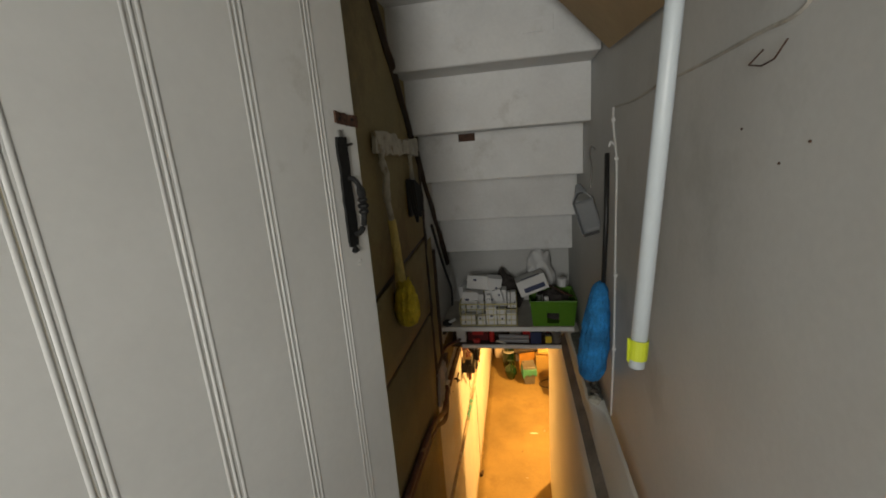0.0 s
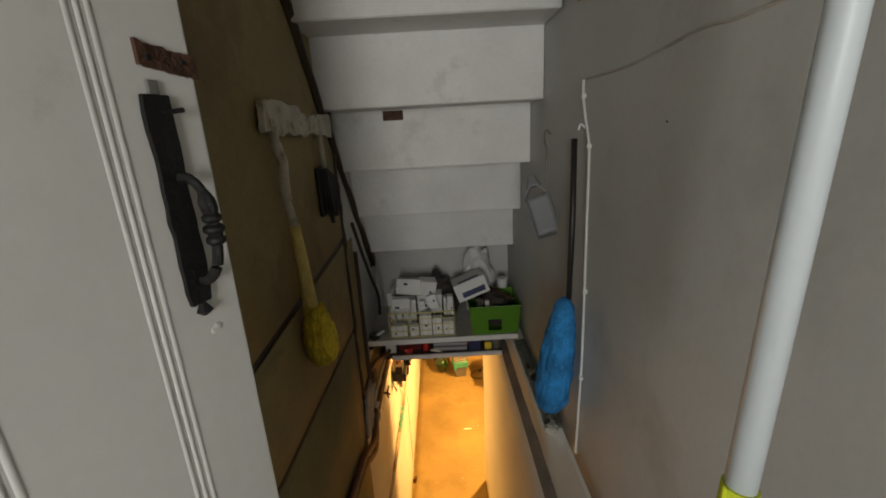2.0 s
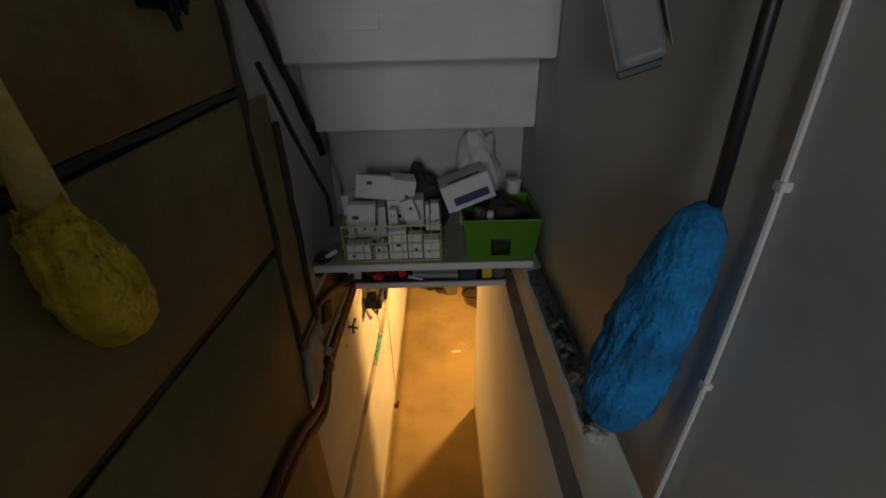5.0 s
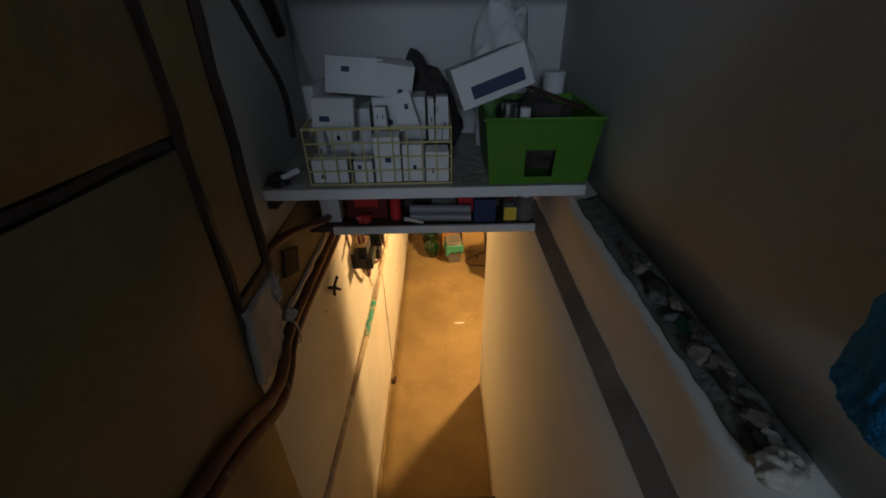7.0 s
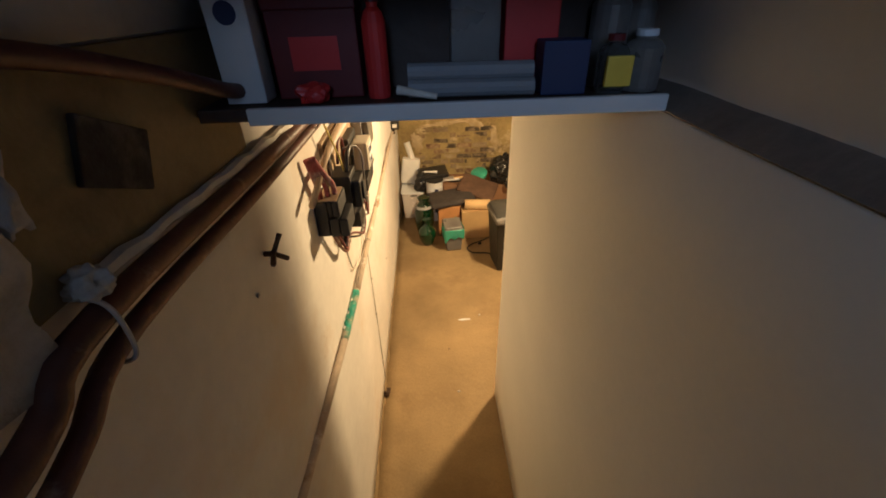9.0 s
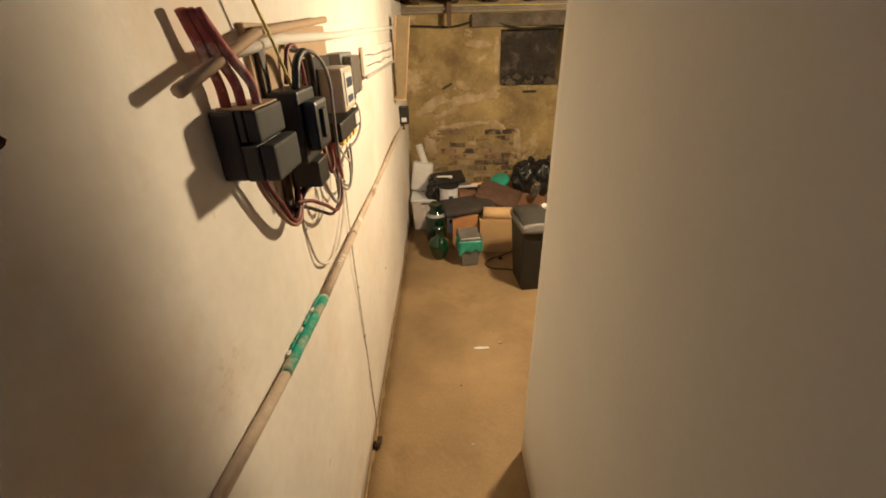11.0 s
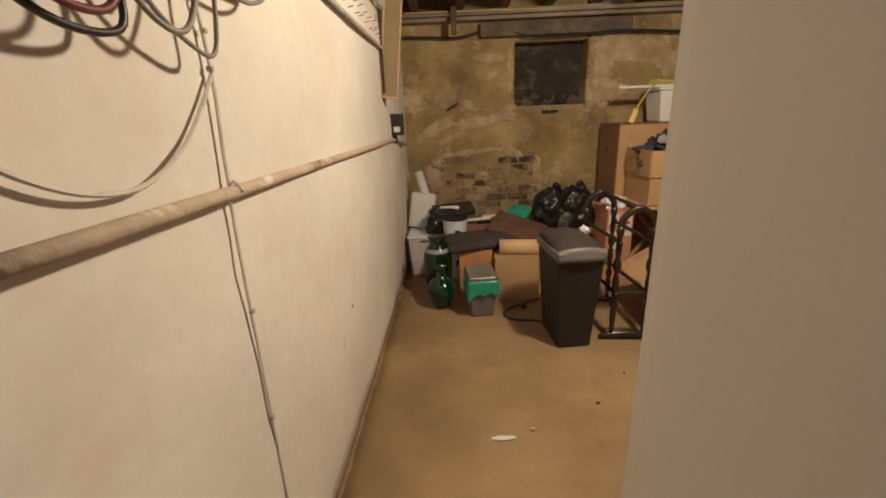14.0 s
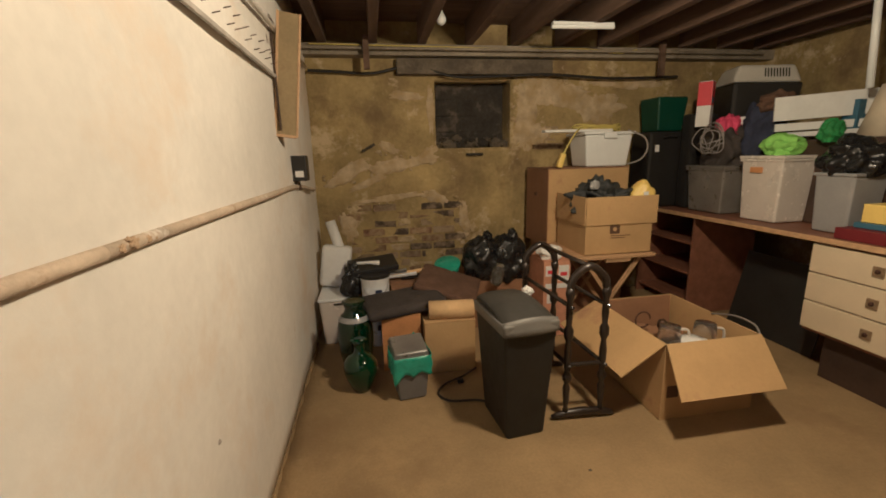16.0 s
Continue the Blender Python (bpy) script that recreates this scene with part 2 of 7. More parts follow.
    sleeve_red=mat("dusty_red_sleeve", (0.36, 0.085, 0.07), 0.75, var=0.3, scale=14, bump=0.3, dirt=(0.5, 0.42, 0.34), dirt_amount=0.08, dirt_scale=14),
    sleeve_brown=mat("brown_cable", (0.26, 0.12, 0.06), 0.6, var=0.3, scale=14, bump=0.2),
    cable_grey=mat("grey_cable", (0.30, 0.28, 0.26), 0.55, var=0.2, bump=0.05),
    cable_white=mat("white_cable", (0.70, 0.66, 0.57), 0.6, var=0.15, scale=20, bump=0.1),
    cable_yellow=mat("yellow_cable", (0.62, 0.52, 0.05), 0.5, var=0.2, bump=0.05),
    glass=mat("clear_glass", (0.9, 0.92, 0.9), 0.08, var=0.02, bump=0.0, transmission=0.95),
    bulb=mat("bulb_glass", (1.0, 0.62, 0.28), 0.4, var=0.02, bump=0.0, emission=25.0),
    tan_board=mat("tan_board", (0.45, 0.33, 0.18), 0.75, var=0.15, scale=3, bump=0.15),
    old_board=mat("old_board", (0.30, 0.23, 0.095), 0.8, var=0.25, scale=3, bump=0.2, dirt=(0.16, 0.115, 0.05), dirt_amount=0.08, dirt_scale=3),
    beige=mat("beige_shade", (0.60, 0.52, 0.36), 0.8, var=0.08, scale=6, bump=0.1),
)


# ---- mesh helpers ----
def link(name, bm, material, parent=None, label="", smooth=False):
    me = bpy.data.meshes.new(name)
    bmesh.ops.recalc_face_normals(bm, faces=bm.faces)
    bm.to_mesh(me)
    bm.free()
    me.materials.append(M[material])
    if smooth or len(me.polygons) > 600:
        for p in me.polygons:
            p.use_smooth = True
    ob = new(name, me)
    if parent is not None:
        ob.parent = parent
    if label:
        ob["label"] = label
    return ob


def part(name, bm, material, parent, label="", smooth=False):
    return link(name, bm, material, parent, label, smooth)


def empty(name, label, category, m=None, group="", kind=""):
    ob = new(name)
    ob.empty_display_size = 0.05
    if m is not None:
        ob.matrix_world = m
    return tagged(ob, label, category, group, kind)


def bm_box(x0, x1, y0, y1, z0, z1, bevel=0.0, bm=None, m=None):
    bm = bm or bmesh.new()
    g = bmesh.ops.create_cube(bm, size=1)
    vs = g["verts"]
    t = Matrix.Translation(((x0 + x1) / 2, (y0 + y1) / 2, (z0 + z1) / 2)) @ Matrix.Diagonal((x1 - x0, y1 - y0, z1 - z0, 1))
    bmesh.ops.transform(bm, matrix=(m @ t) if m is not None else t, verts=vs)
    if bevel:
        es = list({e for v in vs for e in v.link_edges})
        bmesh.ops.bevel(bm, geom=es, offset=bevel, segments=2, affect="EDGES", profile=0.6)
    return bm


def bm_lathe(profile, segments=20, bm=None, m=None):
    """profile: (radius, height) from the bottom up."""
    bm = bm or bmesh.new()
    rings = []
    for r, z in profile:
        rings.append([bm.verts.new((r * math.cos(a), r * math.sin(a), z)) for a in [2 * math.pi * i / segments for i in range(segments)]])
    for a, b in zip(rings, rings[1:]):
        for i in range(segments):
            j = (i + 1) % segments
            bm.faces.new((a[i], a[j], b[j], b[i]))
    bm.faces.new(rings[0][::-1])
    bm.faces.new(rings[-1])
    if m is not None:
        bmesh.ops.transform(bm, matrix=m, verts=[v for ring in rings for v in ring])
    return bm


def bm_tube(points, r, segments=8, bm=None):
    """A round rod or cable along the points; r may be a number or one per point."""
    bm = bm or bmesh.new()
    pts = [Vector(p) for p in points]
    rings = []
    for i, p in enumerate(pts):
        d = (pts[min(i + 1, len(pts) - 1)] - pts[max(i - 1, 0)]).normalized()
        u = d.cross(Vector((0.31, 0.17, 0.93))).normalized()
        v = d.cross(u)
        rad = r[i] if isinstance(r, (list, tuple)) else r
        rings.append([bm.verts.new(p + rad * (math.cos(a) * u + math.sin(a) * v)) for a in [2 * math.pi * k / segments for k in range(segments)]])
    for a, b in zip(rings, rings[1:]):
        for i in range(segments):
            j = (i + 1) % segments
            bm.faces.new((a[i], a[j], b[j], b[i]))
    bm.faces.new(rings[0][::-1])
    bm.faces.new(rings[-1])
    return bm


def curve(points, steps=8):
    """A smooth line through the points."""
    p = [Vector(q) for q in points]
    p = [2 * p[0] - p[1]] + p + [2 * p[-1] - p[-2]]
    out = []
    for i in range(1, len(p) - 2):
        for k in range(steps):
            t = k / steps
            a, b, c, d = p[i - 1], p[i], p[i + 1], p[i + 2]
            out.append(0.5 * (2 * b + (c - a) * t + (2 * a - 5 * b + 4 * c - d) * t * t + (3 * b - a - 3 * c + d) * t ** 3))
    return out + [p[-2]]


def bm_lump(cx, cy, cz, sx, sy, sz, seed=0, rough=0.25, freq=4.0, sub=4, flat=True):
    """A soft crumpled mass: bags, clothes, cushions."""
    bm = bmesh.new()
    bmesh.ops.create_icosphere(bm, subdivisions=sub, radius=1)
    for v in bm.verts:
        d = v.co.normalized()
        k = 1 + rough * noise.noise(d * freq * 0.45 + Vector((seed * 7.3, 0, 0))) - rough * 0.35 * abs(noise.noise(d * freq * 0.8 + Vector((0, seed * 3.1, 0)))) + rough * 0.08 * noise.noise(d * freq * 2.2)
        v.co = Vector((d.x * k * sx, d.y * k * sy, d.z * k * sz))
        if flat and v.co.z < -sz * 0.7:
            v.co.z = -sz * 0.7
        v.co += Vector((cx, cy, cz + (sz * 0.7 if flat else 0)))
    return bm


def bm_sheet(fn, nu, nv, thick=0.004):
    """A thin bent sheet: fn(u, v) gives the place, u and v from 0 to 1."""
    bm = bmesh.new()
    g = [[bm.verts.new(fn(i / nu, j / nv)) for j in range(nv + 1)] for i in range(nu + 1)]
    fs = [bm.faces.new((g[i][j], g[i + 1][j], g[i + 1][j + 1], g[i][j + 1])) for i in range(nu) for j in range(nv)]
    bmesh.ops.recalc_face_normals(bm, faces=fs)
    bmesh.ops.solidify(bm, geom=fs, thickness=thick)
    return bm


def bm_text(body, size, m, extrude=0.0008):
    """Lettering as a mesh in the plane of m."""
    cu = bpy.data.curves.new("lettering", "FONT")
    cu.body, cu.size, cu.extrude, cu.align_x, cu.align_y = body, size, extrude, "CENTER", "CENTER"
    ob = bpy.data.objects.new("lettering", cu)
    scene.collection.objects.link(ob)
    bpy.context.view_layer.update()
    me = bpy.data.meshes.new_from_object(ob.evaluated_get(bpy.context.evaluated_depsgraph_get()))
    bpy.data.objects.remove(ob)
    bm = bmesh.new()
    bm.from_mesh(me)
    bpy.data.meshes.remove(me)
    bmesh.ops.transform(bm, matrix=m, verts=bm.verts)
    return bm


def structure(name, bm, material, label, category="wall"):
    return tagged(link(name, bm, material), label, category, kind="structure")


def rough_wall(name, material, label, origin, u, v, thick, holes=(), step=0.12, amp=0.012, category="wall"):
    """An uneven wall: a front face from origin along u and v with gentle bumps, closed behind by its thickness.
    holes: (u0, u1, v0, v1) in metres left out."""
    o, u, v = Vector(origin), Vector(u), Vector(v)
    lu, lv = u.length, v.length
    un, vn = u.normalized(), v.normalized()
    w = un.cross(vn)
    us = sorted(set([i * lu / max(1, round(lu / step)) for i in range(max(1, round(lu / step)) + 1)] + [h for a in holes for h in a[:2]]))
    vs = sorted(set([i * lv / max(1, round(lv / step)) for i in range(max(1, round(lv / step)) + 1)] + [h for a in holes for h in a[2:]]))
    bm = bmesh.new()
    front, back = {}, {}
    for i, a in enumerate(us):
        for j, b in enumerate(vs):
            p = o + un * a + vn * b
            e = 0 if i in (0, len(us) - 1) or j in (0, len(vs) - 1) else 1
            k = amp * e * (noise.noise(p * 1.3) + 0.5 * noise.noise(p * 4.1))
            front[i, j], back[i, j] = bm.verts.new(p + w * k), bm.verts.new(p - w * thick)
    cells = {}
    for i in range(len(us) - 1):
        for j in range(len(vs) - 1):
            ca, cb = (us[i] + us[i + 1]) / 2, (vs[j] + vs[j + 1]) / 2
            cells[i, j] = not any(h[0] < ca < h[1] and h[2] < cb < h[3] for h in holes)
    for (i, j), on in cells.items():
        if not on:
            continue
        bm.faces.new((front[i, j], front[i + 1, j], front[i + 1, j + 1], front[i, j + 1]))
        bm.faces.new((back[i, j], back[i, j + 1], back[i + 1, j + 1], back[i + 1, j]))
        for (di, dj), (p, q) in {(-1, 0): ((i, j), (i, j + 1)), (1, 0): ((i + 1, j + 1), (i + 1, j)), (0, -1): ((i + 1, j), (i, j)), (0, 1): ((i, j + 1), (i + 1, j + 1))}.items():
            if not cells.get((i + di, j + dj), False):
                bm.faces.new((front[p], front[q], back[q], back[p]))
    return tagged(link(name, bm, material, smooth=False), label, category, kind="structure")


# ---- structure ----
rough_wall("floor", "floor", "worn sandy-brown concrete cellar floor", (-0.5, 0.0, 0.0), (4.6, 0, 0), (0, 8.1, 0), 0.2, amp=0.006, category="floor")
rough_wall("wall_west", "limewash", "bumpy off-white limewashed cellar wall", (-0.47, -0.2, 0.0), (0, 8.35, 0), (0, 0, 2.55), 0.2, amp=0.02)
rough_wall("wall_west_upper", "panel", "dull brown plastered stairwell wall above the cellar", (-0.48, 0.16, 2.55), (0, 3.2, 0), (0, 0, 2.6), 0.19, amp=0.004)


def partition_wall():
    """The stair partition: a smooth lower wall, a sloping set-back, a rougher strip above it and a ledge under the upper wall.
    Towards the hall the ledge is plastered over."""
    bm = bmesh.new()
    ys = [-0.16 + 4.425 * i / 96 for i in range(97)]
    rings = []
    for y in ys:
        k = min(1.0, max(0.0, (y - 1.80) / 0.12))
        over = min(1.0, max(0.0, (y - 3.16) / 0.06))
        sec = [(0.367, 0.0)] + [(0.367 + 0.010 * j / 10, 2.39 * j / 10) for j in range(1, 11)]
        sec += [(0.386, 2.398), (0.408, 2.414), (0.420, 2.428), (0.421, 2.446)]
        sec += [(0.414 + 0.014 * (1 - k), 2.52), (0.403 + 0.035 * (1 - k), 2.60), (0.390 + 0.058 * (1 - k), 2.642), (0.396 + 0.054 * (1 - k), 2.656), (0.425 + 0.027 * (1 - k), 2.668), (0.47, 2.68), (0.507, 2.68), (0.507, 0.0)]
        ring = []
        for i, (x, z) in enumerate(sec):
            if over and 10 < i < 21:
                x, z = x + (0.377 - x) * over if i < 19 else x, z
            p = Vector((x, y, z))
            a = 0.0 if i >= len(sec) - 2 or i == 0 else (0.004 if z < 2.395 else 0.006)
            n1 = noise.noise(p * 2.2) + 0.5 * noise.noise(p * 7.0) + (0.7 * noise.noise(p * 21.0) if z > 2.43 else 0.0)
            ring.append(bm.verts.new((x + a * n1, y, z + (0.5 * a * n1 if 2.39 < z < 2.67 else 0.0))))
        rings.append(ring)
    for a, b in zip(rings, rings[1:]):
        for i in range(len(a)):
            j = (i + 1) % len(a)
            bm.faces.new((a[i], b[i], b[j], a[j]))
    bm.faces.new(rings[0])
    bm.faces.new(rings[-1][::-1])
    return tagged(link("wall_partition", bm, "partition", smooth=True), "smooth off-white partition wall beside the cellar stairs", "wall", kind="structure")


partition_wall()
# Thin grey-brown strip over the sloping set-back, darker than the wall.
strip_noise = lambda y, i: 0.004 * noise.noise(Vector((i * 3.1, y * 3.3, 0.5)))
structure("partition_plate", bm_sheet(lambda u, v: Vector((0.3775 + 0.043 * v, 0.55 + 2.58 * u, 2.3945 + 0.036 * v + strip_noise(0.55 + 2.58 * u, v) + 0.004)), 60, 2, 0.006), "dull_grey_brown", "grey-brown strip on the set-back of the partition, darker than the wall", "trim")
rough_wall("wall_east_upper", "plaster_grey", "grey painted stairwell wall with hairline cracks", (0.46, 3.3, 2.68), (0, -3.14, 0), (0, 0, 2.5), 0.2, amp=0.004)
rf_ = random.Random(21)
structure("wall_foot", bm_tube([(-0.474 + 0.006 * rf_.uniform(-1, 1), 3.25 + 0.055 * k, -0.003) for k in range(86)], [0.012 + 0.014 * abs(noise.noise(Vector((k * 0.21, 0, 4)))) + 0.008 * abs(noise.noise(Vector((k * 0.6, 0, 1)))) for k in range(86)], 8), "floor", "crumbs and dirt packed along the foot of the wall", "dirt")
# back wall with a bricked-up vent recess
rough_wall("wall_north", "old_plaster", "crumbling ochre plaster cellar wall with bare patches", (-0.7, 8.0, 0.0), (4.9, 0, 0), (0, 0, 2.62), 0.3,
           holes=[(1.34, 2.05, 1.5, 2.1)], step=0.05, amp=0.03)
structure("vent_recess", bm_box(0.55, 1.45, 8.24, 8.44, 1.4, 2.2), "soot", "blackened blocked vent opening in the cellar wall", "recess")
rough_wall("wall_east", "old_plaster", "dim plastered far wall of the cellar", (4.0, 8.1, 0.0), (0, -6.3, 0), (0, 0, 2.62), 0.2, amp=0.02)
rough_wall("wall_south", "old_plaster", "dim plastered cellar wall behind the stairs", (4.1, 2.0, 0.0), (-3.6, 0, 0), (0, 0, 2.62), 0.2, amp=0.02)
structure("ceiling", bm_box(-0.6, 4.1, 3.22, 8.1, 2.56, 2.62), "boards", "dark bare floorboards over the cellar joists", "ceiling")
structure("ceiling_stub", bm_box(0.53, 4.0, 2.0, 3.22, 2.56, 2.62), "boards", "dark bare floorboards over the cellar", "ceiling")
# stairwell closing pieces
structure("hall_floor", bm_box(-1.6, 1.6, -1.6, 0.72, 2.2, 2.44), "tread", "worn wooden hall floor at the stair head", "floor")
rough_wall("hall_wall_south", "plaster_grey", "pale hall wall with a window", (1.6, -1.4, 2.44), (-3.2, 0, 0), (0, 0, 2.66), 0.2, holes=[(1.52, 2.12, 0.96, 1.86)], amp=0.003)
rough_wall("hall_wall_west", "plaster_grey", "pale painted hall wall", (-1.4, -1.5, 2.44), (0, 1.6, 0), (0, 0, 2.66), 0.2, amp=0.003)
rough_wall("hall_wall_east", "plaster_grey", "pale painted hall wall", (1.4, 0.1, 2.44), (0, -1.6, 0), (0, 0, 2.66), 0.2, amp=0.003)
rough_wall("hall_wall_north", "plaster_grey", "pale hall wall around the cellar doorway", (-1.4, 0.0, 2.44), (2.8, 0, 0), (0, 0, 2.66), -0.14, holes=[(0.86, 1.86, 0.0, 2.1)], amp=0.0)
structure("hall_ceiling", bm_box(-1.6, 1.6, -1.6, 0.16, 5.1, 5.2), "plaster_grey", "plain hall ceiling", "ceiling")
structure("stairwell_ceiling", bm_box(-0.7, 0.7, 0.16, 3.4, 5.15, 5.25), "plaster_grey", "plain ceiling over the stairwell", "ceiling")
win = empty("window_1", "white-framed hall window letting in daylight", "window", kind="structure")
for a in ((-0.52, 0.08, 3.40, 3.44), (-0.52, 0.08, 4.26, 4.30), (-0.52, -0.48, 3.44, 4.26), (0.04, 0.08, 3.44, 4.26)):
    part("window_frame", bm_box(a[0], a[1], -1.59, -1.53, a[2], a[3], 0.006), "white_paint", win)


def joists():
    th = empty("ceiling_joists", "row of dark old timber joists under the floor", "joist", kind="structure")
    for i in range(11):
        x = -0.30 + 0.41 * i
        y0 = 3.22 if x < 0.5 else 2.0
        part("joist", bm_box(x - 0.035, x + 0.035, y0, 7.88, 2.36, 2.56, 0.006), "joist", th)
    return th


joists()
structure("header_beam", bm_box(-0.47, 0.38, 3.12, 3.22, 2.44, 2.69), "joist", "dark timber trimmer over the cellar stairs", "beam")
structure("wall_plate", bm_box(-0.47, 4.0, 7.86, 7.995, 2.27, 2.36, 0.008), "stone", "grey timber wall plate carrying the joists", "beam")
structure("lintel", bm_box(0.30, 1.72, 7.90, 8.02, 2.13, 2.26, 0.012), "sooty_lintel", "long stone lintel over the blocked vent", "lintel")


def cellar_stairs():
    th = empty("cellar_stairs", "steep narrow wooden stairs down to the cellar", "stairs", kind="structure")
    rise, going, foot = 0.2218, 0.235, 3.10
    for k in range(1, 11):
        y = foot - going * (k - 1)
        part("tread", bm_box(-0.47, 0.38, y - going - 0.02, y + 0.02, rise * k - 0.035, rise * k, 0.006), "tread", th)
        part("riser", bm_box(-0.47, 0.38, y - 0.022, y - 0.002, rise * (k - 1), rise * k - 0.036), "tread", th)
    part("riser", bm_box(-0.47, 0.38, foot - going * 10 - 0.03, foot - going * 10 - 0.004, rise * 10, rise * 11 - 0.002), "tread", th)
    return th


cellar_stairs()


def upper_stairs():
    """The white underside of the flight above, stepping up towards the doorway."""
    th = empty("upper_stairs", "white-painted underside of the stairs to the floor above", "stairs", kind="structure")
    y, z = 2.92, 3.165
    for k in range(9):
        yk, zk = y - 0.235 * k, z + 0.268 * k
        part("riser_underside", bm_box(-0.46, 0.455, yk, yk + 0.03, zk, zk + 0.27, 0.004), "step_paint", th)
        part("tread_underside", bm_box(-0.46, 0.455, yk + 0.005, yk + 0.26, zk - 0.003, zk + 0.03, 0.004), "step_paint", th)
    return th


upper_stairs()
structure("recess_back", bm_box(-0.48, 0.46, 3.16, 3.22, 2.69, 3.5), "plaster_grey", "white wall at the back of the shelf recess", "wall")
rough_wall("recess_side", "plaster_grey", "flaking grey wall beside the shelf", (-0.455, 2.42, 2.55), (0, 0.75, 0), (0, 0, 1.2), 0.03, amp=0.012, step=0.05)


# ---- door and stairwell ----
def ledged_door():
    th = empty("door_1", "open white-painted plank door with a black iron handle", "door", Matrix.Translation((-0.2846, 1.0255, 2.455)) @ pose(0, 0, 0, 0, 0, -15), kind="structure")
    # local: -y runs from the free edge to the hinges, +x faces the stairs
    w, top = 0.1715, 2.03
    edges = [0.0, 0.126] + [0.126 + w * k for k in range(1, 5)]
    for a, b in zip(edges, edges[1:]):
        part("plank", bm_box(-0.040, 0.0, -b + 0.0012, -a - 0.0008, 0, top, 0.004), "white_paint", th)
    for a in edges[1:-1]:  # bead mouldings along the joints
        for d, r in ((-0.011, 0.006), (0.0, 0.0045), (0.011, 0.006)):
            part("bead", bm_tube([(0.0013 - r, -a + d, 0), (0.0013 - r, -a + d, top)], r, 20), "white_paint", th, smooth=True)
    ragged = [(-0.001 + 0.004 * noise.noise(Vector((k * 0.9, 1.7, 0)))) for k in range(30)]
    plate = bm_sheet(lambda u, v: Vector((0.0065, -0.084 + ragged[round(v * 14)] + (0.034 + ragged[round(v * 14) + 15] - ragged[round(v * 14)]) * u, 1.215 + 0.253 * v)), 2, 14, 0.006)
    h = part("handle_plate", plate, "black_iron", th, "rough black iron back plate")
    part("plate_tab", bm_box(0.001, 0.005, -0.074, -0.060, 1.468, 1.484, 0.002), "bin_grey", h, "bare grey tab above the plate")
    for z, r in ((1.323, 0.0118), (1.309, 0.0132), (1.295, 0.0118)):
        part("grip_ring", bm_lathe([(r * 0.7, -0.006), (r, -0.002), (r, 0.002), (r * 0.7, 0.006)], 12, m=Matrix.Translation((0.0305, -0.0513, z))), "black_iron", h, smooth=True)
    part("grip", bm_tube(curve([(0.006, -0.062, 1.375), (0.018, -0.058, 1.372), (0.028, -0.053, 1.352), (0.031, -0.051, 1.31), (0.028, -0.053, 1.268), (0.018, -0.058, 1.247), (0.006, -0.062, 1.243)], 6),
                         [0.006] * 12 + [0.008, 0.01, 0.0105, 0.01, 0.008, 0.0075, 0.0085, 0.0095] + [0.007] * 17, 8), "black_iron", h)
    part("thumb_latch", bm_tube([(0.006, -0.067, 1.448), (0.012, -0.04, 1.452)], 0.003, 6), "black_iron", h)
    part("plate_tip", bm_lathe([(0.003, 0), (0.011, 0.006), (0.006, 0.014), (0.002, 0.02)], 8, m=Matrix.Translation((0.004, -0.067, 1.197))), "black_iron", h)
    latch = bm_sheet(lambda u, v: Vector((0.005, -0.078 + 0.08 * u, 1.498 + (0.026 + 0.004 * noise.noise(Vector((u * 9, 2.2, v)))) * v + 0.003 * noise.noise(Vector((u * 11, 5.1, 0))) - 0.008 * u)), 16, 3, 0.005)
    part("latch_plate", latch, "rust", th, "rusty brown latch plate")
    for y in (-0.066, -0.02):
        part("latch_screw", bm_lathe([(0.004, 0), (0.003, 0.002)], 8, m=Matrix.Translation((0.005, y, 1.507)) @ pose(0, 0, 0, 0, 90, 0)), "black_iron", th)
    part("filler_patch", bm_lump(0.0, -0.05, 1.17, 0.002, 0.011, 0.007, 3, 0.4, 3, 2, False), "white_paint", th)
    return th


ledged_door()


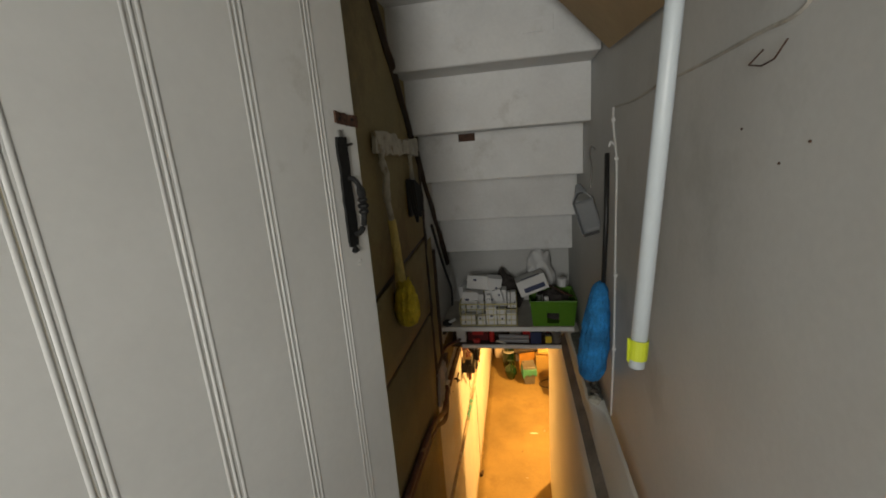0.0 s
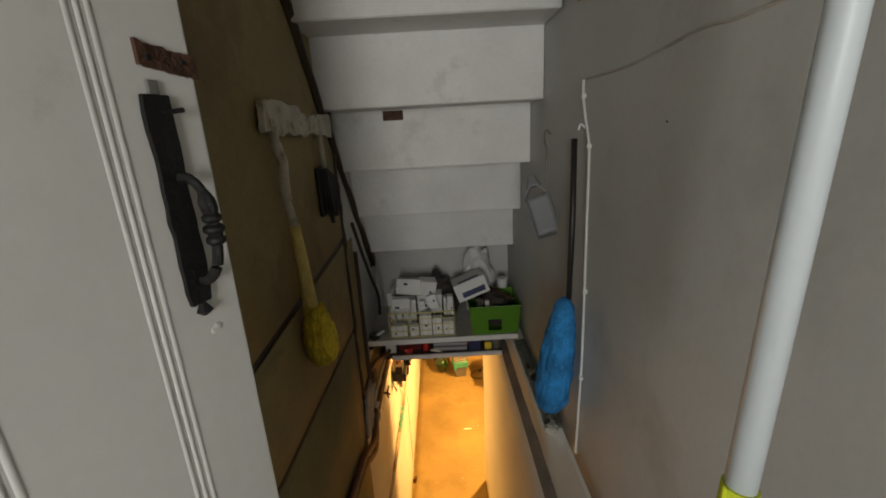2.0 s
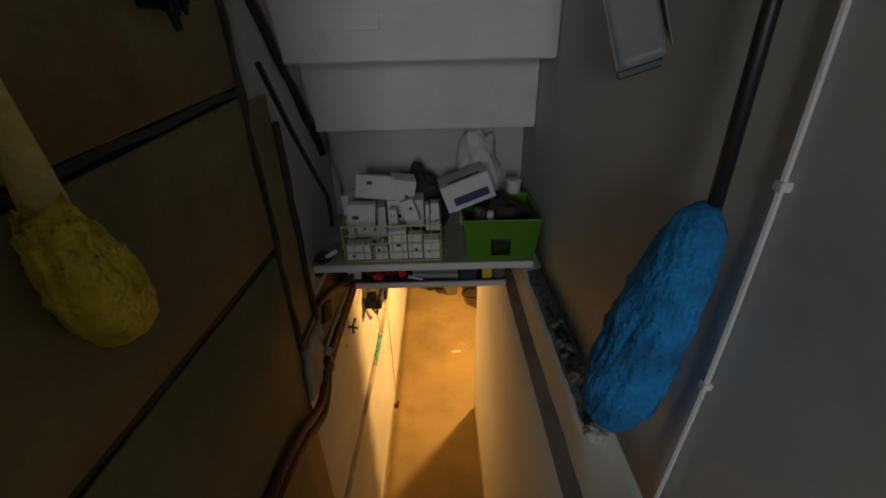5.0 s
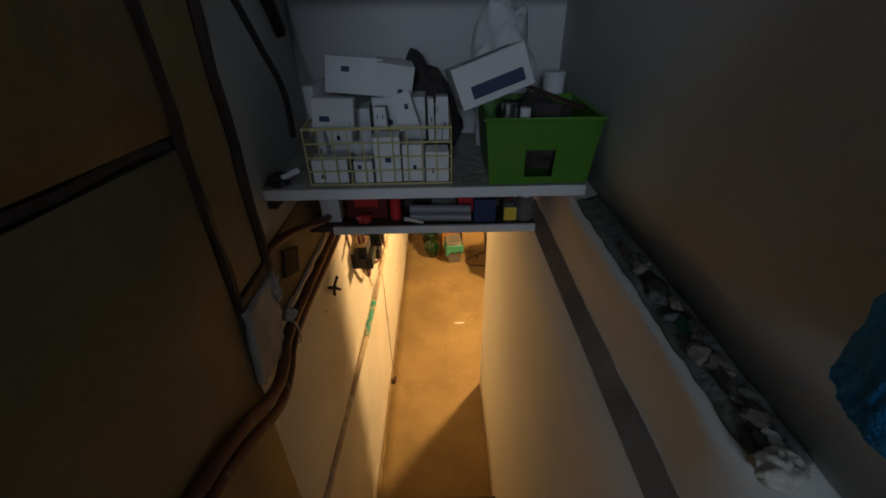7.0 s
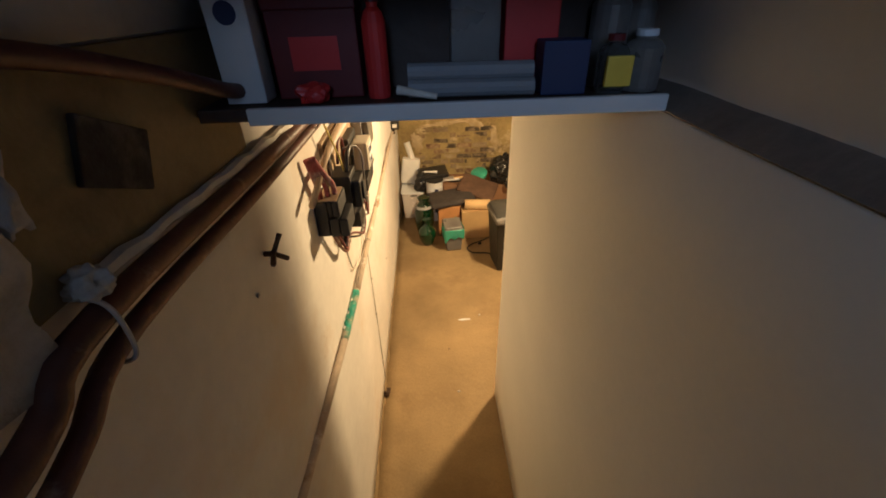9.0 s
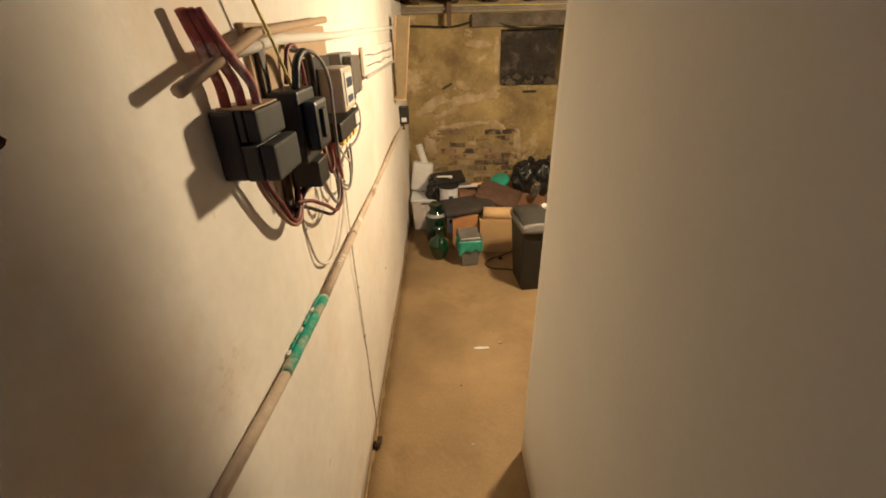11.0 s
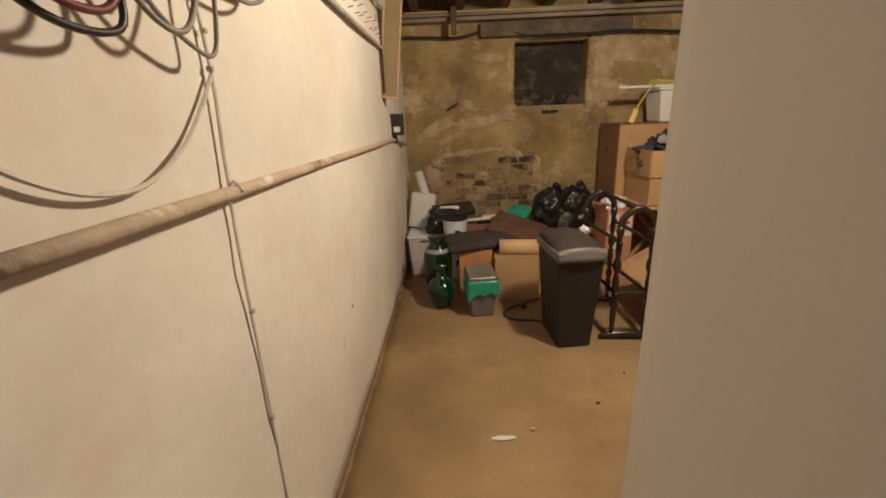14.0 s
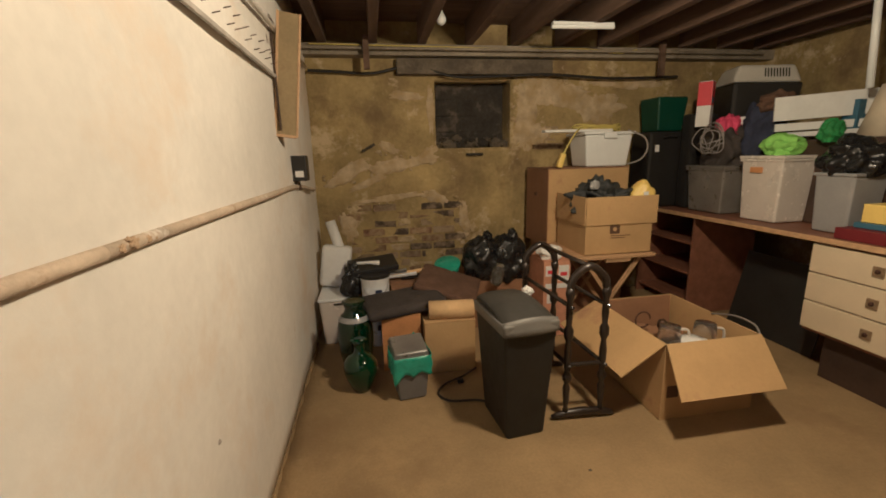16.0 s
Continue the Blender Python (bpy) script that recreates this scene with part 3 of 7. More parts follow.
def left_panels():
    th = empty("stairwell_boarding", "stained brown hardboard sheets lining the stairwell", "boarding", kind="structure")

    def seam_low(y):
        return SEAM_A[1] + (SEAM_B[1] - SEAM_A[1]) * (y - SEAM_A[0]) / (SEAM_B[0] - SEAM_A[0])

    def sheet(lo, hi, y0, y1, x=-0.462):
        return bm_sheet(lambda u, v: Vector((x + 0.002 * noise.noise(Vector((0, u * 5, v * 3))), y0 + (y1 - y0) * u, lo(y0 + (y1 - y0) * u) * (1 - v) + hi(y0 + (y1 - y0) * u) * v)), 12, 6, 0.01)

    seam_high = lambda y: 3.335 + 0.05 * (y - 1.3)
    part("sheet", sheet(lambda y: 0.9, lambda y: seam_low(y) - 0.014, 0.4, 2.352), "panel", th, smooth=True)
    part("sheet", sheet(lambda y: seam_low(y) + 0.014, lambda y: seam_high(y) - 0.015, 0.4, 2.36), "panel", th, smooth=True)
    part("sheet", sheet(lambda y: seam_high(y) + 0.015, lambda y: 4.9, 0.4, 2.36), "panel", th, smooth=True)
    part("batten", bm_tube([(-0.468, 0.4 + 0.115 * k, seam_high(0.4 + 0.115 * k) + 0.004 * math.sin(k * 2.1)) for k in range(18)], 0.014, 6), "dark_wood", th)
    part("batten", bm_tube([(-0.468, 0.9 + 0.085 * k, seam_low(0.9 + 0.085 * k) + 0.004 * math.sin(k * 1.7)) for k in range(18)], 0.013, 6), "dark_wood", th)
    part("edge_batten", bm_tube([(-0.455, 2.372 + 0.006 * math.sin(k * 1.3), 2.53 + 0.085 * k) for k in range(20)], [0.014 + 0.004 * math.sin(k * 2.7) for k in range(20)], 7), "dark_wood", th)
    part("edge_batten", bm_tube([(-0.446, 2.548 + 0.005 * math.sin(k * 1.9), 2.51 + 0.085 * k) for k in range(10)], [0.015 + 0.003 * math.sin(k * 3.1) for k in range(10)], 7), "dark_wood", th)
    part("foot_batten", bm_box(-0.468, -0.440, 2.362, 2.562, 2.502, 2.538, 0.006), "dark_wood", th)
    part("infill_board", bm_box(-0.466, -0.449, 2.385, 2.535, 2.54, 3.36, 0.003), "panel", th)
    part("bare_plaster", bm_sheet(lambda u, v: Vector((-0.449 + 0.002 * noise.noise(Vector((u * 4, v * 4, 0))), 1.10 + (0.03 + 0.2 * v ** 0.6) * u + 0.03 * noise.noise(Vector((1, v * 6, 0))), 3.80 + 1.0 * v)), 6, 12, 0.004), "plaster_grey", th, "grey plaster left bare beside the door")
    return th


SEAM_A, SEAM_B = (1.40, 2.966), (2.27, 2.925)
left_panels()
# ragged string along the flight above
bm = bm_tube([(-0.448, 1.50 + 0.235 * k / 4 + 0.006 * random.uniform(-1, 1), 4.80 - 0.268 * k / 4 + 0.012 * random.uniform(-1, 1)) for k in range(27)],
             [0.017 + 0.008 * random.random() for k in range(27)], 6)
structure("stair_string", bm, "dark_wood", "ragged dark string along the edge of the upper flight", "trim")
QA, QB, QC, QD = Vector((0.452, 1.78, 4.205)), Vector((0.452, 0.9, 4.16)), Vector((-0.3, 0.9, 5.0)), Vector((-0.05, 1.735, 4.70))
structure("corner_soffit", bm_sheet(lambda u, v: QA.lerp(QB, u).lerp(QD.lerp(QC, u), v), 4, 4, 0.012), "tan_board", "tan boarded soffit under the turn of the upper flight", "soffit")


def wall_rail():
    th = empty("broom_rail", "flaking white wooden rail with hooks on the stairwell wall", "rail")

    def face(u, v):
        y = 1.585 + 0.70 * u
        drop = -0.022 * u + 0.012 * noise.noise(Vector((u * 9, 0.3, v * 2)))
        return Vector((-0.441 + 0.003 * noise.noise(Vector((u * 14, v * 4, 2))), y + 0.02 * noise.noise(Vector((3, v * 4, 0))), 3.885 + drop + 0.085 * v * (1.0 if u < 0.45 or u > 0.72 else 0.8)))
    part("rail", bm_sheet(face, 40, 6, 0.016), "flaking_white", th)
    for y in (1.66, 2.17):
        part("hook", bm_tube(curve([(-0.443, y, 3.90), (-0.425, y, 3.89), (-0.42, y, 3.905)], 4), 0.003, 6), "steel", th)
    return th


def feather_duster():
    th = empty("duster", "yellow fluffy duster with a white taped handle", "duster")
    part("handle", bm_tube(curve([(-0.43, 1.65, 3.90), (-0.428, 1.648, 3.85), (-0.425, 1.668, 3.80), (-0.426, 1.655, 3.74), (-0.427, 1.66, 3.69), (-0.425, 1.675, 3.64), (-0.425, 1.68, 3.60)], 5), [0.011] * 5 + [0.015] * 10 + [0.016] * 5 + [0.012] * 11, 10), "flaking_white", th, "grubby white taped handle", True)
    part("neck", bm_tube(curve([(-0.425, 1.68, 3.615), (-0.422, 1.69, 3.52), (-0.42, 1.695, 3.42), (-0.418, 1.694, 3.34), (-0.415, 1.695, 3.28)], 4), [0.016, 0.017, 0.0175, 0.018, 0.0185, 0.019, 0.0195, 0.02, 0.021, 0.022, 0.023, 0.024, 0.025, 0.026, 0.027, 0.028, 0.029], 12), "yellow_pale", th, "paler yellow sleeve", True)
    bm = bm_lathe([(0.020, 0), (0.044, 0.012), (0.054, 0.05), (0.054, 0.10), (0.045, 0.15), (0.033, 0.19), (0.026, 0.215)], 32)
    bmesh.ops.subdivide_edges(bm, edges=bm.edges, cuts=2, use_grid_fill=True)
    for v in bm.verts:
        v.co *= 1 + 0.10 * noise.noise(v.co * 60) + 0.06 * noise.noise(v.co * 170)
    bmesh.ops.transform(bm, matrix=Matrix.Translation((-0.404, 1.712, 3.142)) @ pose(0, 0, 0, 14, 3, 0), verts=bm.verts)
    part("head", bm, "yellow", th, "matted yellow fibre head", True)
    return th


def black_brush():
    th = empty("hand_brush", "black bristle hand brush hanging by a pale handle", "brush")
    part("handle", bm_tube([(-0.432, 2.10, 3.93), (-0.43, 2.11, 3.84), (-0.43, 2.115, 3.74)], [0.014, 0.010, 0.012], 8), "flaking_white", th, smooth=True)
    part("stock", bm_box(-0.45, -0.432, 2.045, 2.20, 3.565, 3.755, 0.008), "black", th)
    for k in range(9):
        for j in range(3):
            y = 2.055 + 0.0165 * k
            z1 = 3.75 - 0.006 * k
            part("tuft", bm_tube([(-0.434 + 0.012 * j, y, z1), (-0.428 + 0.012 * j, y + 0.004 * math.sin(k * 2.3 + j), 3.66), (-0.424 + 0.012 * j, y + 0.1 * (2.11 - y) + 0.008 * math.sin(k * 1.9 + j), 3.585 - 0.03 * math.exp(-((k - 3) / 2.0) ** 2))], [0.010, 0.0095, 0.004], 6), "black", th)
    part("tip", bm_tube([(-0.42, 2.10, 3.57), (-0.418, 2.105, 3.53)], [0.012, 0.008], 6), "black", th)
    return th


wall_rail(), feather_duster(), black_brush()


def blue_mop():
    th = empty("dust_mop", "blue fluffy dust mop with a black handle hung on the wall", "mop")
    part("handle", bm_tube([(0.437, 1.758, 3.82), (0.432, 1.735, 3.56), (0.418, 1.705, 3.29)], 0.0095, 10), "black", th, smooth=True)
    part("loop", bm_tube(curve([(0.452, 1.71, 3.85), (0.44, 1.715, 3.862), (0.436, 1.722, 3.845)], 4), 0.0035, 6), "white_plastic", th)
    bm = bm_lathe([(0.03, 0.0), (0.060, 0.02), (0.074, 0.08), (0.074, 0.18), (0.066, 0.29), (0.052, 0.39), (0.036, 0.45), (0.016, 0.475)], 44)
    bmesh.ops.subdivide_edges(bm, edges=bm.edges, cuts=3, use_grid_fill=True)
    for v in bm.verts:
        k = 1 + 0.10 * noise.noise(v.co * 22) + 0.10 * noise.noise(v.co * 75) + 0.05 * noise.noise(v.co * 190)
        v.co.x, v.co.y = v.co.x * k * 0.80, v.co.y * k
    bmesh.ops.transform(bm, matrix=Matrix.Translation((0.384, 1.785, 2.85)) @ pose(0, 0, 0, 10, 3, 0), verts=bm.verts)
    part("head", bm, "blue", th, "shaggy blue fibre head", True)
    return th


def dustpan():
    th = empty("dustpan", "grey plastic dustpan hanging from a wire hook", "dustpan")
    part("hook", bm_tube(curve([(0.455, 2.10, 3.83), (0.435, 2.09, 3.845), (0.428, 2.08, 3.81), (0.432, 2.06, 3.76), (0.425, 2.05, 3.66)], 5), 0.004, 6), "bin_grey", th)
    m = Matrix.Translation((0.41, 2.05, 3.555)) @ pose(0, 0, 0, -20, 10, 68) @ Matrix.Diagonal((0.8, 0.62, 0.86, 1))
    part("pan", bm_sheet(lambda u, v: m @ Vector((-0.02 * (1 - v) ** 2, (u - 0.5) * (0.13 + 0.02 * v), -0.12 + 0.18 * v)), 6, 8, 0.005), "dustpan_grey", th, smooth=True)
    for y in (-0.075, 0.069):
        part("side", bm_box(-0.045, 0.0, y, y + 0.006, -0.12, 0.06, 0.002, m=m), "dustpan_grey", th)
    part("back", bm_sheet(lambda u, v: m @ Vector((-0.045 * v, -0.075 + 0.15 * u, 0.06 + 0.05 * math.sin(math.pi * u))), 10, 4, 0.005), "dustpan_grey", th)
    part("neck", bm_tube([m @ Vector((-0.01, 0, 0.10)), m @ Vector((-0.008, 0, 0.15))], [0.03, 0.012], 8), "dustpan_grey", th)
    part("lip", bm_box(-0.014, -0.002, -0.075, 0.075, -0.135, -0.118, 0.003, m=m), "black", th, "black rubber lip")
    return th


blue_mop(), dustpan()
pp = empty("hanging_pipe", "white plastic pipe with lime tape round its lower end", "pipe")
part("pipe", bm_tube([(0.293, 0.779, 3.462), (0.339, 0.807, 4.074), (0.42, 0.856, 5.16)], 0.0142, 18), "pvc", pp, smooth=True)
part("tape", bm_tube([(0.2942, 0.7797, 3.478), (0.297, 0.7814, 3.515)], 0.0166, 18), "lime", pp, "lime-green tape")
part("tape_flag", bm_sheet(lambda u, v: Vector((0.281 - 0.006 * u, 0.778 - 0.002 * u, 3.468 + 0.046 * v + 0.008 * u)), 3, 3, 0.0012), "lime", pp)
wr = empty("wall_cable", "thin white cable tacked down the stairwell wall", "cable")
part("cable", bm_tube(curve([(0.455, 1.75, 3.985), (0.452, 1.735, 3.94), (0.453, 1.715, 3.88), (0.452, 1.69, 3.84), (0.453, 1.672, 3.78), (0.452, 1.665, 3.6), (0.451, 1.655, 3.36), (0.452, 1.655, 3.1), (0.45, 1.66, 2.9), (0.448, 1.665, 2.74)], 5), 0.0042, 6), "white_paint", wr)
for y, z in ((1.735, 3.94), (1.675, 3.80), (1.655, 3.36), (1.656, 3.05)):
    part("clip", bm_box(0.445, 0.459, y - 0.007, y + 0.007, z - 0.006, z + 0.006, 0.002), "white_paint", wr)
ck = [(0.4585, 0.60, 4.09), (0.459, 0.66, 4.045), (0.459, 0.71, 4.015), (0.459, 0.80, 4.012), (0.459, 0.95, 4.005), (0.459, 1.12, 4.0), (0.459, 1.2, 4.004), (0.459, 1.45, 3.985), (0.459, 1.73, 3.985)]
structure("paint_ridge", bm_tube(curve(ck, 5), 0.0035, 5), "cement", "ragged ridge where the wall paint changes", "trim")
hk = empty("wire_hook", "bent wire hook fixed to the painted wall", "hook")
part("hook", bm_tube([(0.458, 0.785, 3.985), (0.44, 0.785, 3.965), (0.44, 0.75, 3.958), (0.44, 0.72, 3.962), (0.45, 0.712, 3.985)], 0.0014, 6), "rust", hk)
for y, z in ((0.83, 3.872), (0.66, 3.85), (1.28, 3.86), (0.72, 3.82)):
    sc = empty("wall_screw", "small rusty screw head in grey plaster", "screw", group="screws in the stairwell wall")
    part("head", bm_lathe([(0.0022, 0), (0.0018, 0.002)], 8, m=Matrix.Translation((0.46, y, z)) @ pose(0, 0, 0, 0, -90, 0)), "rust", sc)
rp = empty("rust_plate", "small rusty brown plate nailed to a stair riser", "plate")
part("plate", bm_box(-0.222, -0.130, 2.440, 2.451, 3.920, 3.962, 0.003), "rust", rp)
for xx, y, z, w in ((-0.17, 2.684, 3.552, 0.12), (0.2, 1.982, 4.36, 0.13), (-0.05, 1.747, 4.6, 0.10)):
    bk = empty("wooden_block", "white-painted block glued to a stair riser", "block", group="blocks on the stair risers")
    part("block", bm_box(xx - w / 2, xx + w / 2, y - 0.006, y + 0.003, z - 0.03, z + 0.03, 0.003), "step_paint", bk)

# pipes along the stairwell
ps = empty("brown_pipes", "pair of brown-painted pipes running along the cellar wall", "pipes")
part("pipe", bm_tube(curve([(-0.432, 1.2, 2.44), (-0.43, 1.9, 2.38), (-0.425, 2.16, 2.325), (-0.42, 2.30, 2.262), (-0.42, 2.38, 2.24), (-0.425, 2.45, 2.25), (-0.432, 2.56, 2.285), (-0.438, 3.1, 2.265), (-0.44, 3.75, 2.25)], 6), 0.017, 12), "brown_pipe", ps, smooth=True)
part("pipe", bm_tube(curve([(-0.43, 1.2, 2.40), (-0.428, 1.9, 2.335), (-0.422, 2.14, 2.285), (-0.415, 2.30, 2.21), (-0.415, 2.38, 2.19), (-0.42, 2.46, 2.205), (-0.432, 2.6, 2.24), (-0.436, 3.1, 2.222), (-0.44, 3.7, 2.21)], 6), 0.014, 12), "brown_pipe", ps, smooth=True)
part("branch_pipe", bm_tube(curve([(-0.44, 2.54, 2.56), (-0.436, 2.62, 2.55), (-0.425, 2.72, 2.527), (-0.40, 2.84, 2.49), (-0.382, 2.96, 2.452), (-0.38, 3.08, 2.447)], 6), 0.013, 10), "brown_pipe", ps, smooth=True)
for y in (2.56, 3.6):
    part("clip", bm_tube(curve([(-0.462, y, 2.312), (-0.425, y, 2.308), (-0.411, y, 2.285), (-0.411, y, 2.235), (-0.425, y, 2.215), (-0.46, y, 2.212)], 4), 0.003, 6), "cement", ps, "pale pipe clip")
cp = empty("cement_patch", "lump of pale cement around the pipes", "patch")
part("patch", bm_sheet(lambda u, v: Vector((-0.449 + 0.012 * noise.noise(Vector((u * 3, v * 3, 1))), 2.335 + 0.03 * v + (0.165 + 0.03 * noise.noise(Vector((2, v * 5, 0)))) * u, 2.285 + 0.215 * v - 0.02 * u * (1 - v))), 14, 14, 0.02), "cement", cp, smooth=True)
part("lump", bm_lump(-0.440, 2.535, 2.455, 0.022, 0.022, 0.05, 5, 0.5, 5, 4, False), "cement", cp, "whitish mortar lump")
part("lump", bm_lump(-0.432, 2.57, 2.325, 0.022, 0.024, 0.02, 8, 0.5, 5, 4, False), "cement", cp, "whitish mortar lump")
ub = empty("wall_boarding", "dim brown board above the pair of pipes", "board", kind="structure")
part("board", bm_box(-0.474, -0.4565, 2.43, 3.115, 2.305, 2.545, 0.003), "panel", ub)
# No real hollow: a dark plate gives the niche its shade.
nb = empty("wall_niche_dark", "dark square plate standing for a shaded niche above the pipes", "plate")
part("cover", bm_box(-0.004, 0.006, -0.062, 0.062, -0.042, 0.042, 0.003, m=Matrix.Translation((-0.452, 2.717, 2.421)) @ pose(0, 0, 0, -24, 0, 0)), "soot", nb)
# Pale rod added for the lit top edge above the pipes.
ws = empty("pipe_lit_strip", "pale strip standing for a lit top edge above the pair of pipes", "batten")
part("batten", bm_tube([(-0.448, 2.60 + 0.05 * k, 2.312 - 0.002 * k + 0.003 * math.sin(k * 2.3)) for k in range(24)], [0.010 + 0.002 * math.sin(k * 1.7) for k in range(24)], 6), "cable_white", ws)
bc = empty("black_cable", "black cable drooping down beside the shelf", "cable")
part("cable", bm_tube(curve([(-0.42, 2.45, 3.45), (-0.41, 2.6, 3.22), (-0.40, 2.72, 3.05), (-0.385, 2.78, 2.93), (-0.39, 2.8, 2.80)], 6), 0.009, 8), "black", bc)


# ---- shelves over the stairs and what stands on them ----
sh = empty("upper_shelf", "white-edged plank shelf holding boxes above the stairs", "shelf")
part("board", bm_box(-0.45, 0.43, 2.645, 3.155, 2.672, 2.70, 0.003), "cement", sh)
part("front_lipping", bm_box(-0.45, 0.43, 2.635, 2.644, 2.671, 2.701, 0.003), "white_paint", sh, "white-painted front edge")
part("bearer", bm_box(-0.454, -0.425, 2.66, 3.15, 2.635, 2.670, 0.003), "dark_wood", sh)
part("back_board", bm_box(-0.45, 0.375, 3.09, 3.115, 2.426, 2.671), "dark_wood", sh)
sh = empty("lower_shelf", "narrow white-edged shelf of small bottles above the stairs", "shelf")
part("board", bm_box(-0.45, 0.378, 2.94, 3.115, 2.402, 2.425, 0.003), "dark_wood", sh)
part("front_lipping", bm_box(-0.36, 0.378, 2.925, 2.939, 2.398, 2.427, 0.003), "white_paint", sh, "white-painted front edge")


def wire_basket():
    th = empty("wire_basket", "yellowed wire basket crammed with small white boxes", "basket")
    x0, x1, y0, y1, z0, z1 = -0.318, 0.065, 2.66, 2.92, 2.703, 2.86
    for k in range(5):
        z = z0 + 0.003 + (z1 - z0 - 0.006) * k / 4
        part("hoop", bm_tube([(x0, y0, z), (x1, y0, z), (x1, y1, z), (x0, y1, z), (x0, y0, z)], 0.0024 if k < 4 else 0.004, 6), "wire_yellow", th)
    for k in range(11):
        x = x0 + (x1 - x0) * k / 10
        part("upright", bm_tube([(x, y0, z0), (x, y0, z1)], 0.0018, 5), "wire_yellow", th)
    return th


def small_box(cx, cy, cz, w, d, h, rot=(0, 0, 0), label="small white medicine carton with printed marks", dark=0.0, marks=True, group="white cartons in the wire basket"):
    th = empty("carton", label, "carton", Matrix.Translation((cx, cy, cz)) @ pose(0, 0, 0, *rot), group)
    part("box", bm_box(-w / 2, w / 2, -d / 2, d / 2, 0, h, 0.0015), "paper", th)
    if marks:
        r = random.Random(round(cx * 1000 + cz * 777))
        for _ in range(1):
            a, b = r.uniform(-0.35, 0.1) * w, r.uniform(0.15, 0.7) * h
            part("print", bm_box(a, a + w * r.uniform(0.1, 0.28), -d / 2 - 0.0012, -d / 2 - 0.0002, b, b + min(0.014, h * 0.2)), "navy", th)
    return th


wire_basket()
RB = random.Random(5)
for x, w, h in ((-0.265, 0.095, 0.065), (-0.175, 0.05, 0.06), (-0.107, 0.07, 0.125), (-0.037, 0.058, 0.10), (0.027, 0.062, 0.085)):
    small_box(x, 2.70, 2.706, w, 0.055, h, (RB.uniform(-3, 3), 0, RB.uniform(-3, 3)))
for x, z, w, d, h, rx, ry, rz in ((-0.255, 2.83, 0.11, 0.06, 0.085, -6, 4, 5), (-0.235, 2.80, 0.07, 0.05, 0.06, 4, -3, -4), (-0.045, 2.83, 0.055, 0.03, 0.095, -10, -16, 4), (0.032, 2.80, 0.018, 0.05, 0.115, -4, 2, 0), (0.052, 2.80, 0.018, 0.05, 0.115, -3, -1, 2), (0.012, 2.80, 0.016, 0.05, 0.11, -4, 0, 3), (-0.115, 2.83, 0.018, 0.04, 0.06, -5, -4, 2), (-0.135, 2.83, 0.018, 0.04, 0.06, -5, 3, 2)):
    small_box(x, 2.755, z, w, d, h, (rx, ry, rz))
for x, z, w, d, h, rx, ry, rz in ((-0.20, 2.90, 0.16, 0.10, 0.095, -14, 4, -5), (-0.10, 2.90, 0.10, 0.08, 0.09, 5, 10, 10), (-0.08, 2.78, 0.15, 0.09, 0.12, 0, 0, 0), (-0.24, 2.72, 0.14, 0.09, 0.15, 0, 0, 6), (-0.29, 2.72, 0.03, 0.16, 0.22, 0, -4, -12)):
    small_box(x, 2.86, z, w, d, h, (rx, ry, rz))
bx = empty("appliance_carton", "tilted white appliance carton with navy label panels", "carton", Matrix.Translation((0.10, 2.70, 2.885)) @ pose(0, 0, 0, -8, -19, 6))
part("box", bm_box(0, 0.195, 0, 0.21, 0, 0.105, 0.003), "paper", bx)
part("label_panel", bm_box(0.035, 0.175, -0.0015, -0.0002, 0.018, 0.05), "navy", bx)
part("top_panel", bm_box(0.035, 0.165, 0.02, 0.05, 0.105, 0.1063), "navy", bx)


def green_crate():
    th = empty("storage_crate", "lime-green plastic crate with a cut-out handle", "crate", Matrix.Translation((0.30, 2.78, 2.703)))
    w0, w1, d0, d1, h = 0.132, 0.148, 0.13, 0.145, 0.175
    def side(a, b, c, d):
        return bm_sheet(lambda u, v: Vector(a).lerp(Vector(b), u).lerp(Vector(d).lerp(Vector(c), u), v), 6, 4, 0.004)
    A, B, C, D = (-w0, -d0, 0), (w0, -d0, 0), (w0, d0, 0), (-w0, d0, 0)
    a, b, c, d = (-w1, -d1, h), (w1, -d1, h), (w1, d1, h), (-w1, d1, h)
    for q in ((B, C, c, b), (C, D, d, c), (D, A, a, d)):
        part("side", side(*q), "green_plastic", th)
    # front with a low opening
    part("front", side(A, (-0.04, -d0, 0), (-0.043, -d1, h), a), "green_plastic", th)
    part("front", side((0.035, -d0, 0), B, b, (0.038, -d1, h)), "green_plastic", th)
    part("front", side((-0.041, -d0 - 0.008, 0.095), (0.036, -d0 - 0.008, 0.095), (0.038, -d1, h), (-0.043, -d1, h)), "green_plastic", th)
    part("front", side((-0.04, -d0, 0), (0.035, -d0, 0), (0.035, -d0 - 0.001, 0.02), (-0.04, -d0 - 0.001, 0.02)), "green_plastic", th)
    part("base", bm_box(-w0, w0, -d0, d0, 0.0, 0.004), "green_plastic", th)
    part("rim", bm_tube([(*p[:2], h) for p in (a, b, c, d, a)], 0.006, 6), "green_plastic", th)
    part("rag", bm_lump(0, 0, 0.02, 0.11, 0.11, 0.11, 8, 0.5, 5, 3), "cloth_dark", th, "jumble of dark odds and ends")
    return th


